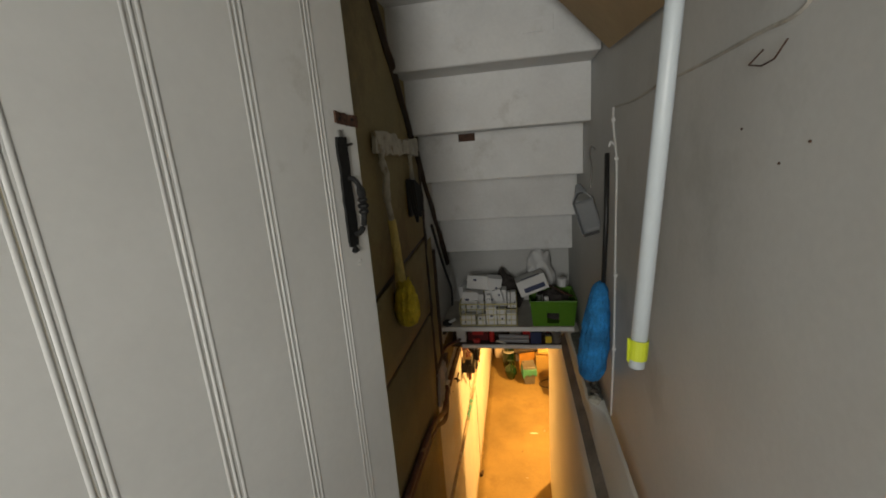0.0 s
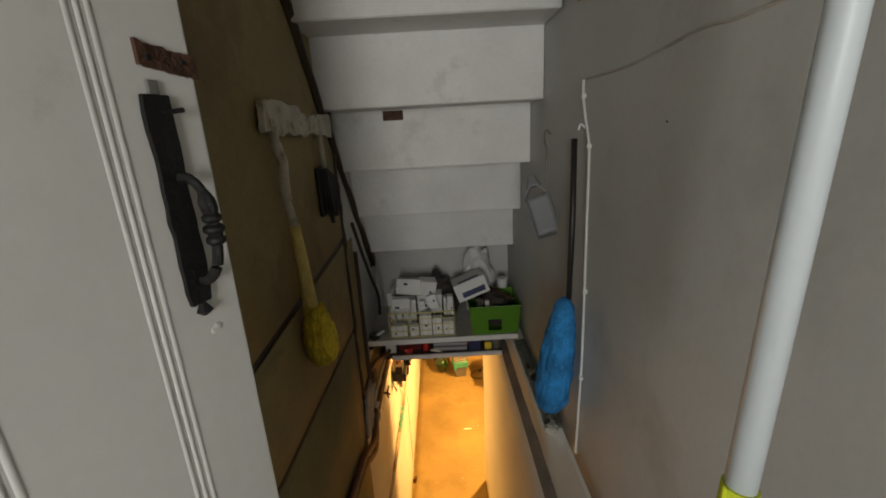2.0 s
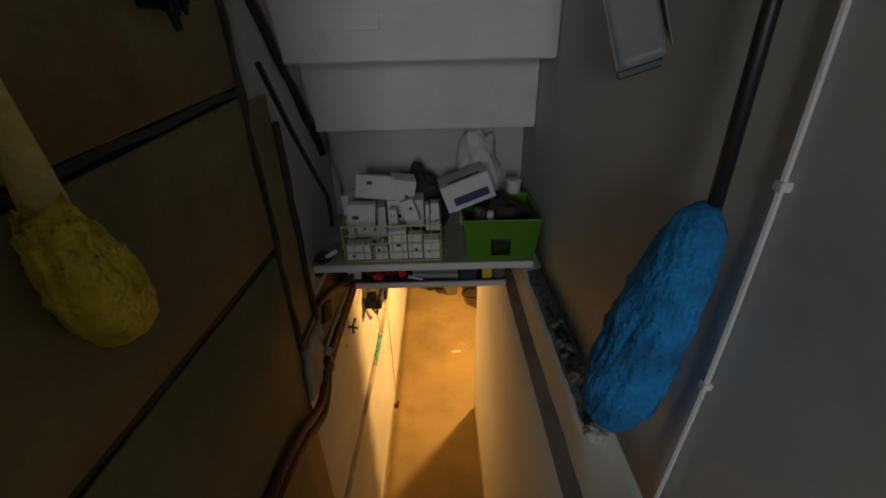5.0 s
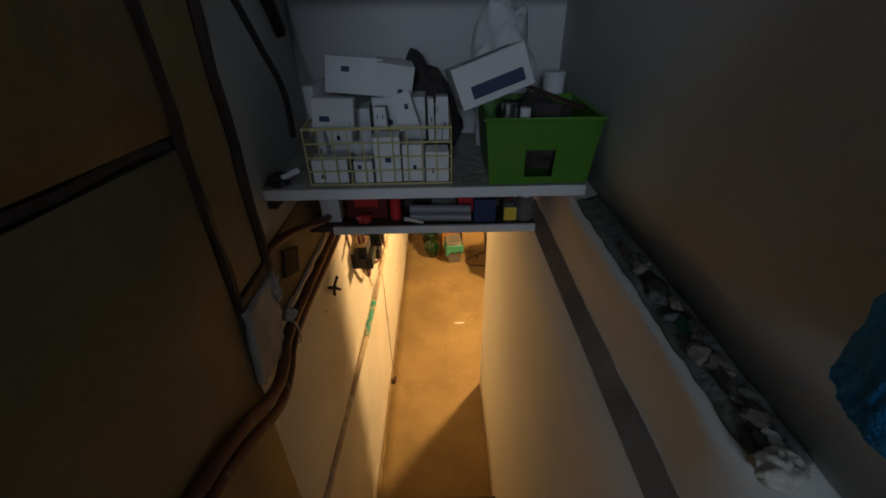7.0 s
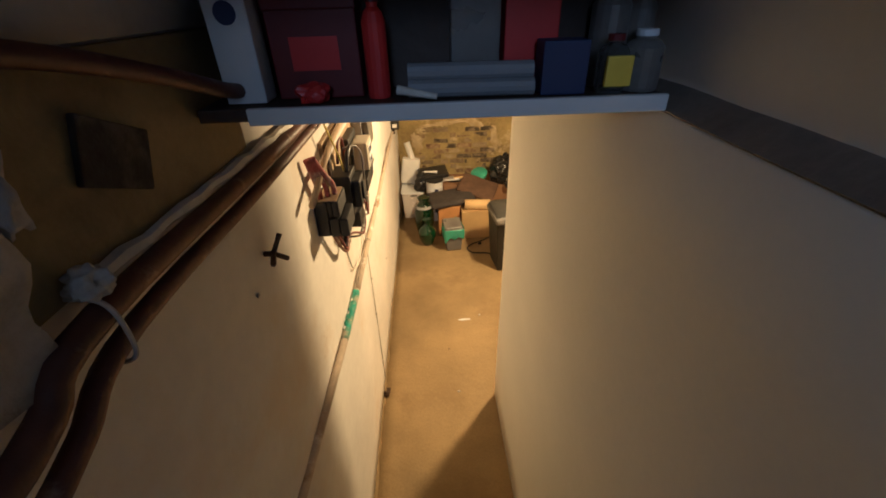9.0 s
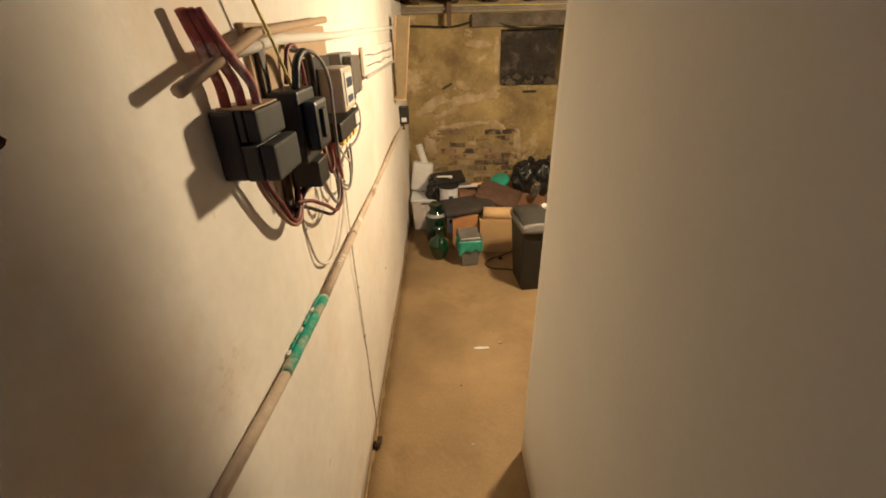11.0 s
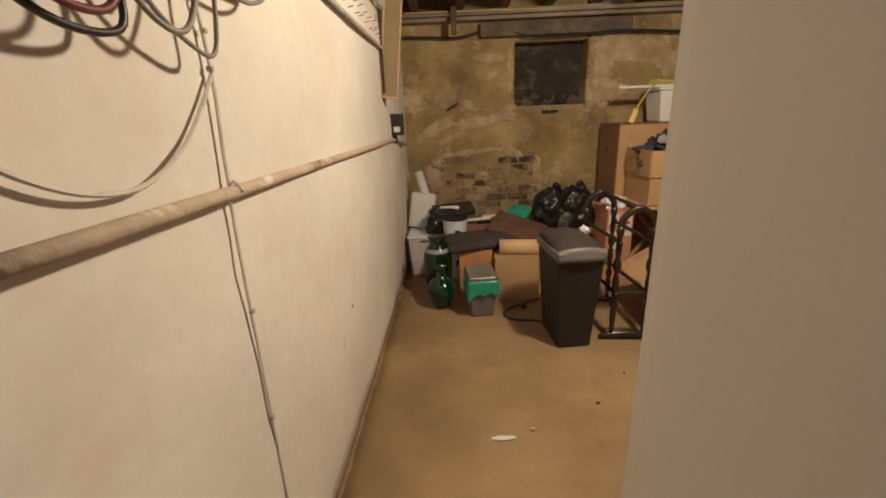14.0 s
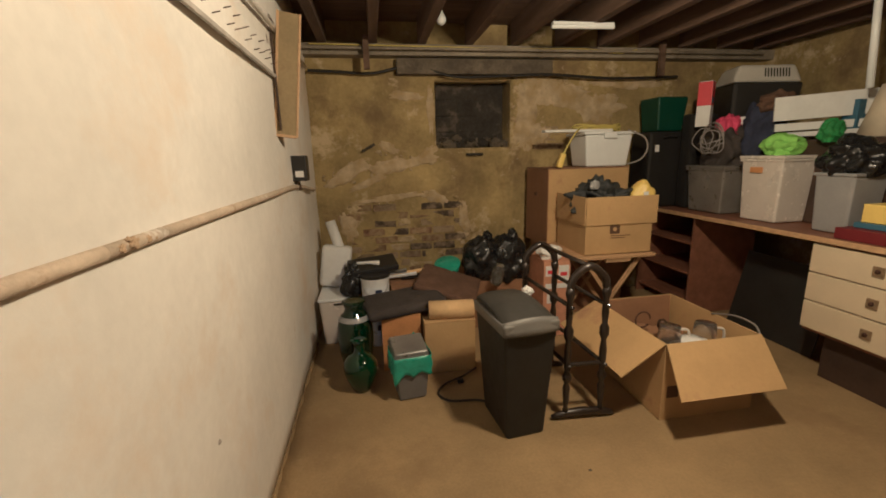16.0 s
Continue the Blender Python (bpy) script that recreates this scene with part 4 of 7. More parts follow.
green_crate()
for name, prof, at, mt, lab, cat in (
        ("white_tub", [(0.03, 0), (0.032, 0.05), (0.034, 0.055), (0.03, 0.06)], (0.385, 2.93, 2.885), "paper", "round white tub lying on the crate", "tub"),
        ("metal_tin", [(0.022, 0), (0.022, 0.045), (0.02, 0.048)], (0.215, 2.70, 2.86), "steel", "small shiny metal tin on the crate", "tin"),
        ("jar", [(0.014, 0), (0.014, 0.03), (0.012, 0.033)], (0.26, 2.70, 2.86), "paper", "tiny pale jar on the crate", "jar")):
    th = empty(name, lab, cat, Matrix.Translation(at))
    part("body", bm_lathe(prof, 16), mt, th, smooth=False)
bg = empty("cloth_bundle", "dark fabric bundle behind the cartons", "bundle")
part("cloth", bm_lump(-0.02, 2.99, 2.70, 0.12, 0.08, 0.16, 6, 0.4, 5, 4), "cloth_dark", bg)
bg = empty("white_bag", "crumpled white bag leaning on the recess wall", "bag")
part("bag", bm_lump(0.24, 3.03, 2.70, 0.10, 0.07, 0.26, 9, 0.3, 5, 4), "paper", bg)
st = empty("metal_strip", "thin rusty strip laid across the crate", "strip")
part("strip", bm_box(-0.11, 0.11, -0.012, 0.012, 0, 0.006, 0.001, m=Matrix.Translation((0.345, 2.80, 2.90)) @ pose(0, 0, 0, 0, 12, -40)), "rust", st)
od = empty("small_tool", "small dark tool with a white grip on the shelf end", "tool")
part("body", bm_lump(-0.415, 2.68, 2.70, 0.03, 0.04, 0.02, 2, 0.4, 4, 3), "black", od)
part("grip", bm_tube([(-0.40, 2.67, 2.722), (-0.36, 2.70, 2.735)], 0.009, 8), "white_plastic", od)


def shelf_bottle(name, x, y, r, h, material, label, cat, cap=None):
    th = empty(name, label, cat, Matrix.Translation((x, y, 2.4255)))
    part("body", bm_lathe([(r * 0.95, 0), (r, 0.006), (r, h * 0.72), (r * 0.75, h * 0.82), (r * 0.45, h * 0.86), (r * 0.45, h * 0.9)], 16), material, th)
    if cap:
        part("cap", bm_lathe([(r * 0.55, h * 0.9), (r * 0.55, h), (r * 0.5, h * 1.01)], 14), cap, th)
    return th


shelf_bottle("spray_can", -0.135, 3.0, 0.021, 0.17, "red", "red aerosol can with a white base", "can", "maroon")
shelf_bottle("jar", 0.285, 2.97, 0.026, 0.095, "glass", "small jar with a yellow label", "jar", "maroon")
shelf_bottle("bottle", 0.345, 2.985, 0.034, 0.10, "frosted", "squat pale plastic bottle with white cap", "bottle", "white_plastic")
shelf_bottle("bottle", 0.30, 3.05, 0.035, 0.19, "frosted", "tall pale plastic bottle", "bottle", "white_plastic")
shelf_bottle("bottle", 0.355, 3.055, 0.03, 0.18, "frosted", "tall cloudy bottle at the shelf end", "bottle", "white_plastic")
for nm, b, mt, lab, cat in (
        ("carton", (-0.405, -0.335, 2.97, 3.03, 2.427, 2.60), "paper", "upright white carton with a round blue mark", "carton"),
        ("red_box", (-0.32, -0.165, 3.0, 3.08, 2.427, 2.615), "maroon", "dark red box on the lower shelf", "box"),
        ("red_carton", (0.10, 0.20, 3.03, 3.08, 2.427, 2.62), "red", "bright red carton standing at the back", "carton"),
        ("blue_box", (0.155, 0.235, 2.95, 3.01, 2.427, 2.515), "navy", "small dark blue box", "box"),
        ("yellow_label_tub", (0.262, 0.308, 2.935, 2.945, 2.44, 2.49), "yellow_plastic", "small yellow tub on the shelf edge", "tub"),
        ("clear_pack", (0.0, 0.09, 3.02, 3.07, 2.427, 2.58), "frosted", "cloudy plastic pack of small parts", "pack")):
    th = empty(nm, lab, cat)
    part("body", bm_box(*b, 0.003), mt, th)
    if nm == "red_box":
        part("lid", bm_box(-0.322, -0.163, 2.997, 3.082, 2.570, 2.617, 0.003), "maroon", th, "overhanging dark red lid")
        part("label_panel", bm_box(-0.285, -0.20, 2.998, 2.9995, 2.475, 2.53), "red", th)
    if nm == "carton":
        part("mark", bm_lathe([(0.018, 0), (0.018, 0.0015)], 16, m=Matrix.Translation((-0.37, 2.9695, 2.57)) @ pose(0, 0, 0, 90, 0, 0)), "navy", th)
fo = empty("foil_roll", "grey tubes lying side by side on the shelf", "tubes")
for y, z in ((2.965, 2.442), (2.995, 2.442), (2.98, 2.468)):
    part("tube", bm_tube([(-0.08, y + 0.01, z), (0.145, y, z)], 0.0155, 12), "grey_plastic", fo)
pn = empty("paint_brush", "small paint brush with a pale handle", "brush")
part("handle", bm_tube([(-0.10, 2.955, 2.445), (-0.03, 2.945, 2.433)], [0.008, 0.005], 8), "cable_white", pn)
rd = empty("red_cloth", "small red rag on the shelf", "rag")
part("rag", bm_lump(-0.25, 2.965, 2.427, 0.03, 0.02, 0.02, 3, 0.4, 4, 3), "red", rd)
# grime and clutter on the ledge of the partition
gr = empty("ledge_grime", "thick dark grime lying along the wall ledge", "grime", kind="structure")
part("grime", bm_sheet(lambda u, v: Vector((0.400 + 0.057 * v + 0.006 * noise.noise(Vector((u * 17, 1.1, 0))) * (1 - v), 1.87 + 0.74 * u, 2.668 + 0.016 * v + 0.006 * noise.noise(Vector((u * 20, v * 3, 4))))), 48, 5, 0.008), "ledge_dirt", gr, smooth=True)
part("mortar_end", bm_lump(0.415, 1.865, 2.662, 0.026, 0.022, 0.022, 4, 0.5, 5, 4), "flaking_white", gr, "whitish mortar lump at the end of the ledge")
for k in range(16):
    y = 1.90 + 0.028 * k
    part("crumb", bm_lump(0.418 + 0.03 * ((k * 7) % 5) / 5, y, 2.674, 0.009 + 0.006 * (k % 3), 0.012 + 0.006 * (k % 4), 0.008 + 0.004 * (k % 2), k, 0.5, 4, 2), ("ledge_dirt", "dull_grey_brown", "ledge_dirt", "soot")[k % 4], gr)
for y, mt, s, lab in ((2.22, "cloth_dark", 0.03, "dark scrap lying on the wall ledge"), (2.10, "dark_green", 0.028, "dark green lid lying on the wall ledge"), (2.01, "dull_grey_brown", 0.03, "lump of dusty mortar on the wall ledge"), (1.93, "cloth_dark", 0.03, "dark rag on the wall ledge"), (1.90, "paper", 0.020, "white paper scrap on the wall ledge")):
    th = empty("ledge_scrap", lab, "scrap")
    part("scrap", bm_lump(0.432, y, 2.676, s * 0.55, s * 0.9, s * 0.3, y, 0.5, 4, 3), mt, th)


# ---- cellar: services on the west wall ----
W = -0.468  # face of the west wall
pi = empty("wall_pipe", "thin limewashed pipe along the wall with teal paint on one stretch", "pipe")
part("pipe", bm_tube(curve([(-0.452, 2.2, 1.42), (-0.452, 2.7, 1.40), (-0.452, 3.4, 1.325), (-0.452, 3.55, 1.312)], 4), 0.0150, 10), "pipe_lime", pi, smooth=True)
part("painted_stretch", bm_tube([(-0.452, 3.55, 1.312), (-0.452, 3.92, 1.288)], 0.0155, 10), "pipe_lime", pi, smooth=True)
part("teal_stretch", bm_tube([(-0.452, 3.53 + 0.02 * k, 1.3135 - 0.00128 * k) for k in range(20)], [0.0158 + 0.0016 * abs(noise.noise(Vector((k * 0.8, 0, 7)))) for k in range(19)] + [0.0152], 14), "teal_paint", pi, "pipe stretch smeared with teal paint", True)
for k in range(9):
    part("paint_blister", bm_lump(-0.4625, 3.60 + 0.036 * k, 1.3265 - 0.0023 * k, 0.005, 0.012 + 0.006 * (k % 3), 0.005, k, 0.5, 5, 2, False), "teal_paint" if k % 3 else "limewash", pi)
part("pipe", bm_tube(curve([(-0.452, 3.92, 1.288), (-0.452, 4.5, 1.283), (-0.452, 4.92, 1.28)], 4), 0.0145, 10), "pipe_lime", pi, smooth=True)
part("painted_stretch", bm_tube([(-0.452, 4.92, 1.28), (-0.452, 5.12, 1.279)], 0.0145, 10), "pipe_lime", pi, smooth=True)
for y, r in ((4.96, 0.010), (5.0, 0.014), (5.06, 0.009), (5.09, 0.006)):
    part("rust_flake", bm_lump(-0.443, y, 1.272, r * 0.9, r * 1.5, r * 1.1, y, 0.5, 5, 3), "tan_board", pi, "flaking orange rust")
part("pipe", bm_tube(curve([(-0.452, 5.12, 1.279), (-0.452, 6.2, 1.272), (-0.452, 6.8, 1.268), (-0.44, 7.1, 1.25), (-0.44, 7.6, 1.19)], 4), 0.0145, 10), "pipe_lime", pi, smooth=True)
vc = empty("tacked_cable", "thin painted cable tacked down the limewashed wall", "cable")
part("cable", bm_tube(curve([(-0.4635, 4.44, 1.72), (-0.4635, 4.455, 1.52), (-0.463, 4.44, 1.30), (-0.435, 4.44, 1.285), (-0.4635, 4.435, 1.27), (-0.4635, 4.43, 0.83), (-0.4635, 4.43, 0.4), (-0.4635, 4.43, 0.03)], 5), 0.004, 6), "cable_white", vc)
part("branch", bm_tube(curve([(-0.4635, 4.455, 1.52), (-0.463, 4.40, 1.46), (-0.463, 4.32, 1.39), (-0.463, 4.2, 1.335), (-0.463, 4.08, 1.342), (-0.463, 3.97, 1.40), (-0.463, 3.92, 1.48), (-0.463, 3.89, 1.60), (-0.455, 3.89, 1.68)], 5), 0.0045, 6), "cable_white", vc)
for y, z in ((4.452, 1.53), (4.433, 1.0), (4.43, 0.7), (3.90, 1.56), (4.455, 1.6)):
    part("clip", bm_box(W, -0.457, y - 0.006, y + 0.006, z - 0.005, z + 0.005, 0.002), "cement", vc)
hk = empty("tripod_hook", "small three-armed rusty hook on the wall", "hook")
for y, z in ((3.10, 2.09), (3.11, 2.01), (3.02, 2.05)):
    part("arm", bm_tube([(W, 3.07, 2.05), (-0.445, 3.07, 2.05), (-0.43, y, z)], 0.007, 6), "rust", hk)
for y, z, s in ((3.61, 1.61, 0.02), (3.63, 1.585, 0.012), (3.80, 1.61, 0.008), (2.98, 1.99, 0.006), (5.3, 0.6, 0.008)):
    th = empty("wall_chip", "small dark chip in the limewash", "chip", group="chips in the limewashed wall")
    part("chip", bm_lump(W, y, z, 0.003, s, s, y, 0.6, 5, 3, False), "cement", th)
vl = empty("stop_tap", "small brass stop tap on the floor by the wall", "tap")
part("body", bm_lump(-0.45, 4.30, 0.0, 0.02, 0.025, 0.025, 1, 0.3, 3, 3), "bronze", vl)
part("lever", bm_box(-0.45, -0.42, 4.295, 4.345, 0.03, 0.037, 0.002), "bronze", vl)


def meter_board():
    th = empty("meter_backboard", "old brown wooden board behind the electric meters", "board")
    part("board", bm_box(W - 0.003, -0.452, 3.74, 4.42, 1.66, 2.12, 0.004), "tan_board", th)
    part("batten", bm_box(-0.452, -0.440, 3.76, 3.80, 1.66, 2.10, 0.003), "dark_wood", th)


def cutout_box():
    th = empty("service_cutout", "grey and black electrical service cut-out box", "electrical box", Matrix.Translation((0, 0.02, -0.016)))
    part("black_base", bm_box(W, -0.42, 3.51, 3.66, 1.85, 1.985, 0.006), "black", th, "black bakelite base")
    part("upper_black", bm_box(-0.42, -0.405, 3.515, 3.655, 1.925, 1.985, 0.004), "black", th)
    part("cover", bm_box(-0.404, -0.378, 3.515, 3.655, 1.925, 1.985, 0.006), "cutout_grey", th, "dull grey cover")
    part("lower_black", bm_box(-0.419, -0.384, 3.505, 3.64, 1.85, 1.922, 0.005), "black", th)
    part("lower_cover", bm_box(-0.383, -0.352, 3.505, 3.645, 1.85, 1.922, 0.007), "cutout_grey", th)
    part("dust", bm_box(-0.455, -0.385, 3.52, 3.65, 1.9852, 1.989, 0.001), "tan_board", th, "thick tan dust on top")
    for k in range(3):
        part("sleeve", bm_tube(curve([(-0.445 + 0.022 * k, 3.545 + 0.02 * k, 1.985), (-0.445 + 0.022 * k, 3.54 + 0.018 * k, 2.03), (-0.448 + 0.015 * k, 3.52 + 0.014 * k, 2.08), (-0.452 + 0.008 * k, 3.49 + 0.01 * k, 2.15)], 5), 0.010, 8), "sleeve_red", th, "dusty pinkish-red sleeve entering from above", True)
    return th


def fuse_box():
    th = empty("main_switch", "tall black main switch on the meter board", "electrical box")
    part("body", bm_box(-0.450, -0.37, 3.76, 3.90, 1.80, 1.975, 0.006), "black", th)
    part("front", bm_box(-0.37, -0.335, 3.775, 3.885, 1.83, 1.95, 0.010), "black", th)
    part("lever", bm_box(-0.335, -0.325, 3.80, 3.83, 1.86, 1.93, 0.003), "cutout_grey", th)
    part("block", bm_box(-0.43, -0.355, 3.79, 3.88, 1.73, 1.80, 0.005), "black", th, "dark grey terminal block")
    part("arch", bm_tube(curve([(-0.39, 3.82, 1.97), (-0.385, 3.84, 2.03), (-0.38, 3.89, 2.055), (-0.38, 3.94, 2.03), (-0.39, 3.96, 1.93), (-0.40, 3.97, 1.80)], 6), 0.010, 8), "black", th, smooth=True)
    return th


def old_meter():
    th = empty("electricity_meter", "cream electricity meter with a dial window", "meter")
    part("case", bm_box(-0.415, -0.338, 4.11, 4.27, 1.868, 2.0, 0.008), "meter_cream", th)
    part("back_case", bm_box(-0.452, -0.416, 4.08, 4.30, 1.85, 2.03, 0.006), "black", th)
    part("face", bm_box(-0.3375, -0.335, 4.135, 4.245, 1.885, 1.985, 0.001), "paper", th, "pale dial face")
    for k in range(4):
        part("dial", bm_box(-0.3348, -0.3335, 4.15 + 0.022 * k, 4.166 + 0.022 * k, 1.94, 1.968), "navy", th)
    part("dial_window", bm_box(-0.3348, -0.3335, 4.15, 4.225, 1.895, 1.915), "navy", th)
    part("terminal_cover", bm_box(-0.45, -0.345, 4.04, 4.36, 1.79, 1.849, 0.005), "black", th, "black terminal cover")
    part("terminal_label", bm_box(-0.3445, -0.343, 4.27, 4.34, 1.80, 1.84), "paper", th)
    return th


def new_meter():
    th = empty("smart_meter", "grey plastic meter with a clear cover", "meter")
    part("case", bm_box(W, -0.40, 4.40, 4.62, 1.84, 2.03, 0.008), "grey_plastic", th)
    part("cover", bm_box(-0.40, -0.365, 4.42, 4.60, 1.88, 2.02, 0.012), "frosted", th)
    part("slot", bm_box(-0.4, -0.397, 4.43, 4.59, 1.855, 1.865), "black", th)
    part("side_unit", bm_box(W, -0.42, 4.63, 4.76, 1.85, 2.0, 0.008), "grey_plastic", th)
    return th


def earth_block():
    th = empty("junction_box", "yellow wooden junction block with cable outlets", "junction box")
    part("block", bm_box(W, -0.425, 4.38, 4.66, 1.70, 1.79, 0.004), "yellow_plastic", th)
    for y in (4.43, 4.50, 4.57):
        part("slot", bm_box(-0.4255, -0.423, y, y + 0.014, 1.70, 1.79), "black", th)
    return th


meter_board(), cutout_box(), fuse_box(), old_meter(), new_meter(), earth_block()


def wiring(name, label, material, r, *pts):
    th = empty(name, label, "cable", group="cables hanging below the meters")
    part("cable", bm_tube(curve(pts, 7), r, 8), material, th, smooth=True)


wiring("supply_cable", "thick dark red cable looped below the cut-out", "cable_red", 0.006, (-0.41, 3.58, 1.86), (-0.42, 3.61, 1.80), (-0.415, 3.65, 1.74), (-0.415, 3.69, 1.685), (-0.42, 3.74, 1.66), (-0.425, 3.79, 1.685), (-0.43, 3.82, 1.75))
wiring("supply_cable", "thick black cable looped below the cut-out", "black", 0.006, (-0.425, 3.59, 1.86), (-0.435, 3.62, 1.79), (-0.43, 3.66, 1.72), (-0.43, 3.71, 1.665), (-0.435, 3.77, 1.655), (-0.44, 3.82, 1.70), (-0.44, 3.83, 1.76))
wiring("supply_cable", "dark red cable looped under the meters", "cable_red", 0.0055, (-0.42, 3.76, 1.70), (-0.41, 3.85, 1.67), (-0.40, 3.95, 1.615), (-0.40, 4.05, 1.56), (-0.40, 4.13, 1.565), (-0.40, 4.15, 1.62), (-0.40, 4.10, 1.72), (-0.39, 4.06, 1.81))
wiring("supply_cable", "black cable looped under the meters", "black", 0.0055, (-0.43, 3.76, 1.69), (-0.425, 3.85, 1.65), (-0.42, 3.96, 1.59), (-0.42, 4.07, 1.54), (-0.42, 4.17, 1.55), (-0.42, 4.18, 1.62), (-0.41, 4.14, 1.72), (-0.40, 4.12, 1.81))
wiring("supply_cable", "grey cable looped under the meters", "cable_grey", 0.0055, (-0.42, 3.95, 1.81), (-0.41, 3.98, 1.70), (-0.40, 4.04, 1.60), (-0.40, 4.10, 1.585), (-0.40, 4.13, 1.66), (-0.41, 4.12, 1.80))
wiring("supply_cable", "bright red cable loop under the meter", "cable_red", 0.006, (-0.40, 4.00, 1.81), (-0.39, 4.00, 1.74), (-0.39, 4.03, 1.70), (-0.39, 4.06, 1.73), (-0.40, 4.05, 1.81))
wiring("supply_cable", "thin grey cable drooping from the junction block", "cable_grey", 0.005, (-0.41, 4.36, 1.70), (-0.40, 4.33, 1.62), (-0.40, 4.28, 1.565), (-0.41, 4.22, 1.58), (-0.42, 4.16, 1.66), (-0.42, 4.12, 1.80))
wiring("supply_cable", "thin grey cable drooping along the wall", "cable_grey", 0.0045, (-0.41, 4.42, 1.70), (-0.41, 4.41, 1.62), (-0.42, 4.40, 1.55), (-0.42, 4.34, 1.55), (-0.42, 4.24, 1.60), (-0.42, 4.18, 1.70))
wiring("supply_cable", "grey cable curling round the junction block", "cable_grey", 0.005, (-0.42, 4.60, 1.85), (-0.41, 4.67, 1.80), (-0.41, 4.67, 1.72), (-0.42, 4.58, 1.675), (-0.42, 4.38, 1.68), (-0.43, 4.30, 1.64), (-0.44, 4.25, 1.60))
wiring("supply_cable", "black flex from the main switch", "black", 0.009, (-0.40, 3.83, 1.74), (-0.42, 3.83, 1.71), (-0.44, 3.83, 1.67), (-0.455, 3.86, 1.62))
wiring("supply_cable", "old brown wires on the meter board", "cable_red", 0.006, (-0.44, 3.90, 1.98), (-0.435, 3.94, 2.06), (-0.43, 4.0, 2.06), (-0.43, 4.03, 1.98), (-0.435, 4.05, 1.86))
wiring("supply_cable", "old orange-brown cable beside the supply loop", "sleeve_brown", 0.006, (-0.425, 3.575, 1.86), (-0.43, 3.60, 1.795), (-0.425, 3.64, 1.73), (-0.42, 3.69, 1.672), (-0.42, 3.75, 1.648), (-0.425, 3.80, 1.672), (-0.435, 3.83, 1.73))
wiring("earth_wire", "yellow-green earth wire running up the wall", "cable_yellow", 0.004, (-0.40, 3.82, 1.98), (-0.41, 3.78, 2.08), (-0.43, 3.72, 2.22), (-0.45, 3.68, 2.4))
wiring("supply_cable", "lilac-grey flex arching over the main switch", "cable_grey", 0.005, (-0.40, 3.86, 2.06), (-0.36, 3.92, 2.05), (-0.345, 3.97, 1.99), (-0.35, 3.99, 1.88), (-0.355, 4.0, 1.76), (-0.37, 4.04, 1.70), (-0.38, 4.10, 1.69))
wiring("supply_cable", "bright red wire looped beside the black terminal cover", "sleeve_red", 0.0045, (-0.36, 4.01, 1.80), (-0.355, 4.0, 1.74), (-0.355, 4.01, 1.69), (-0.36, 4.03, 1.685), (-0.37, 4.04, 1.72), (-0.38, 4.05, 1.80))
wiring("supply_cable", "thin white wire trailing below the terminal cover", "cable_white", 0.0035, (-0.37, 4.06, 1.79), (-0.365, 4.10, 1.74), (-0.37, 4.18, 1.70), (-0.38, 4.25, 1.675), (-0.40, 4.34, 1.68), (-0.42, 4.40, 1.70))
cs = empty("service_conduit", "limewashed conduit along the top of the wall", "conduit")
part("conduit", bm_tube([(-0.44, 3.55, 2.06), (-0.44, 3.9, 2.085), (-0.44, 4.6, 2.09), (-0.44, 5.3, 2.11), (-0.44, 7.8, 2.16)], 0.014, 8), "limewash", cs, smooth=True)
part("conduit", bm_tube([(-0.43, 3.4, 2.02), (-0.43, 3.75, 2.10), (-0.44, 4.4, 2.14)], 0.011, 8), "tan_board", cs, smooth=True)

kr = empty("key_rack", "long white wooden key board with rusty nails", "key rack")
part("board", bm_box(W, -0.452, 5.18, 6.75, 1.885, 2.03, 0.003), "limewash", kr)
part("lower_rail", bm_box(-0.452, -0.440, 5.18, 6.75, 1.872, 1.89, 0.003), "cement", kr)
RN = random.Random(8)
for k in range(26):
    y, z = 5.25 + 1.45 * (k % 13) / 12 + RN.uniform(-0.02, 0.02), (1.98 if k < 13 else 1.93) + RN.uniform(-0.008, 0.008)
    part("nail", bm_tube([(-0.453, y, z), (-0.425, y, z + 0.006)], 0.0022, 5), "rust", kr)
lb = empty("wall_board", "upright tan board fixed to the wall", "board")
BM = Matrix.Translation((-0.478, 6.62, 1.57)) @ pose(0, 0, 0, -3, 7, 12)
part("board", bm_box(-0.004, 0.112, -0.010, 0.010, 0, 0.66, 0.003, m=BM), "old_board", lb)
for a in ((-0.010, 0.004, 0.0, 0.66), (0.106, 0.118, 0.0, 0.66), (0.004, 0.106, -0.004, 0.010)):
    part("edge_strip", bm_box(a[0], a[1], -0.015, 0.012, a[2], a[3], 0.002, m=BM), "pine", lb, "pale worn edge")
# Dark strip stands in for the shadow left of the board.
part("back_strip", bm_box(-0.45, -0.44, 6.60, 6.615, 1.6, 2.1, 0.002), "dark_wood", lb)
so = empty("wall_socket", "black plastic box with a white label on the wall", "socket")
part("box", bm_box(W, -0.37, 6.88, 6.99, 1.30, 1.46, 0.006), "black", so)
part("label", bm_box(-0.44, -0.39, 6.8785, 6.8798, 1.325, 1.365), "paper", so)
part("tap", bm_tube([(-0.44, 6.95, 1.30), (-0.43, 6.95, 1.24)], 0.012, 8), "bronze", so)


# ---- cellar: back wall and ceiling fittings ----
def wall_face(x, z):
    """Where the uneven face of the north wall lies."""
    p = Vector((x, 8.0, z))
    return 8.0 - 0.03 * (noise.noise(p * 1.3) + 0.5 * noise.noise(p * 4.1))


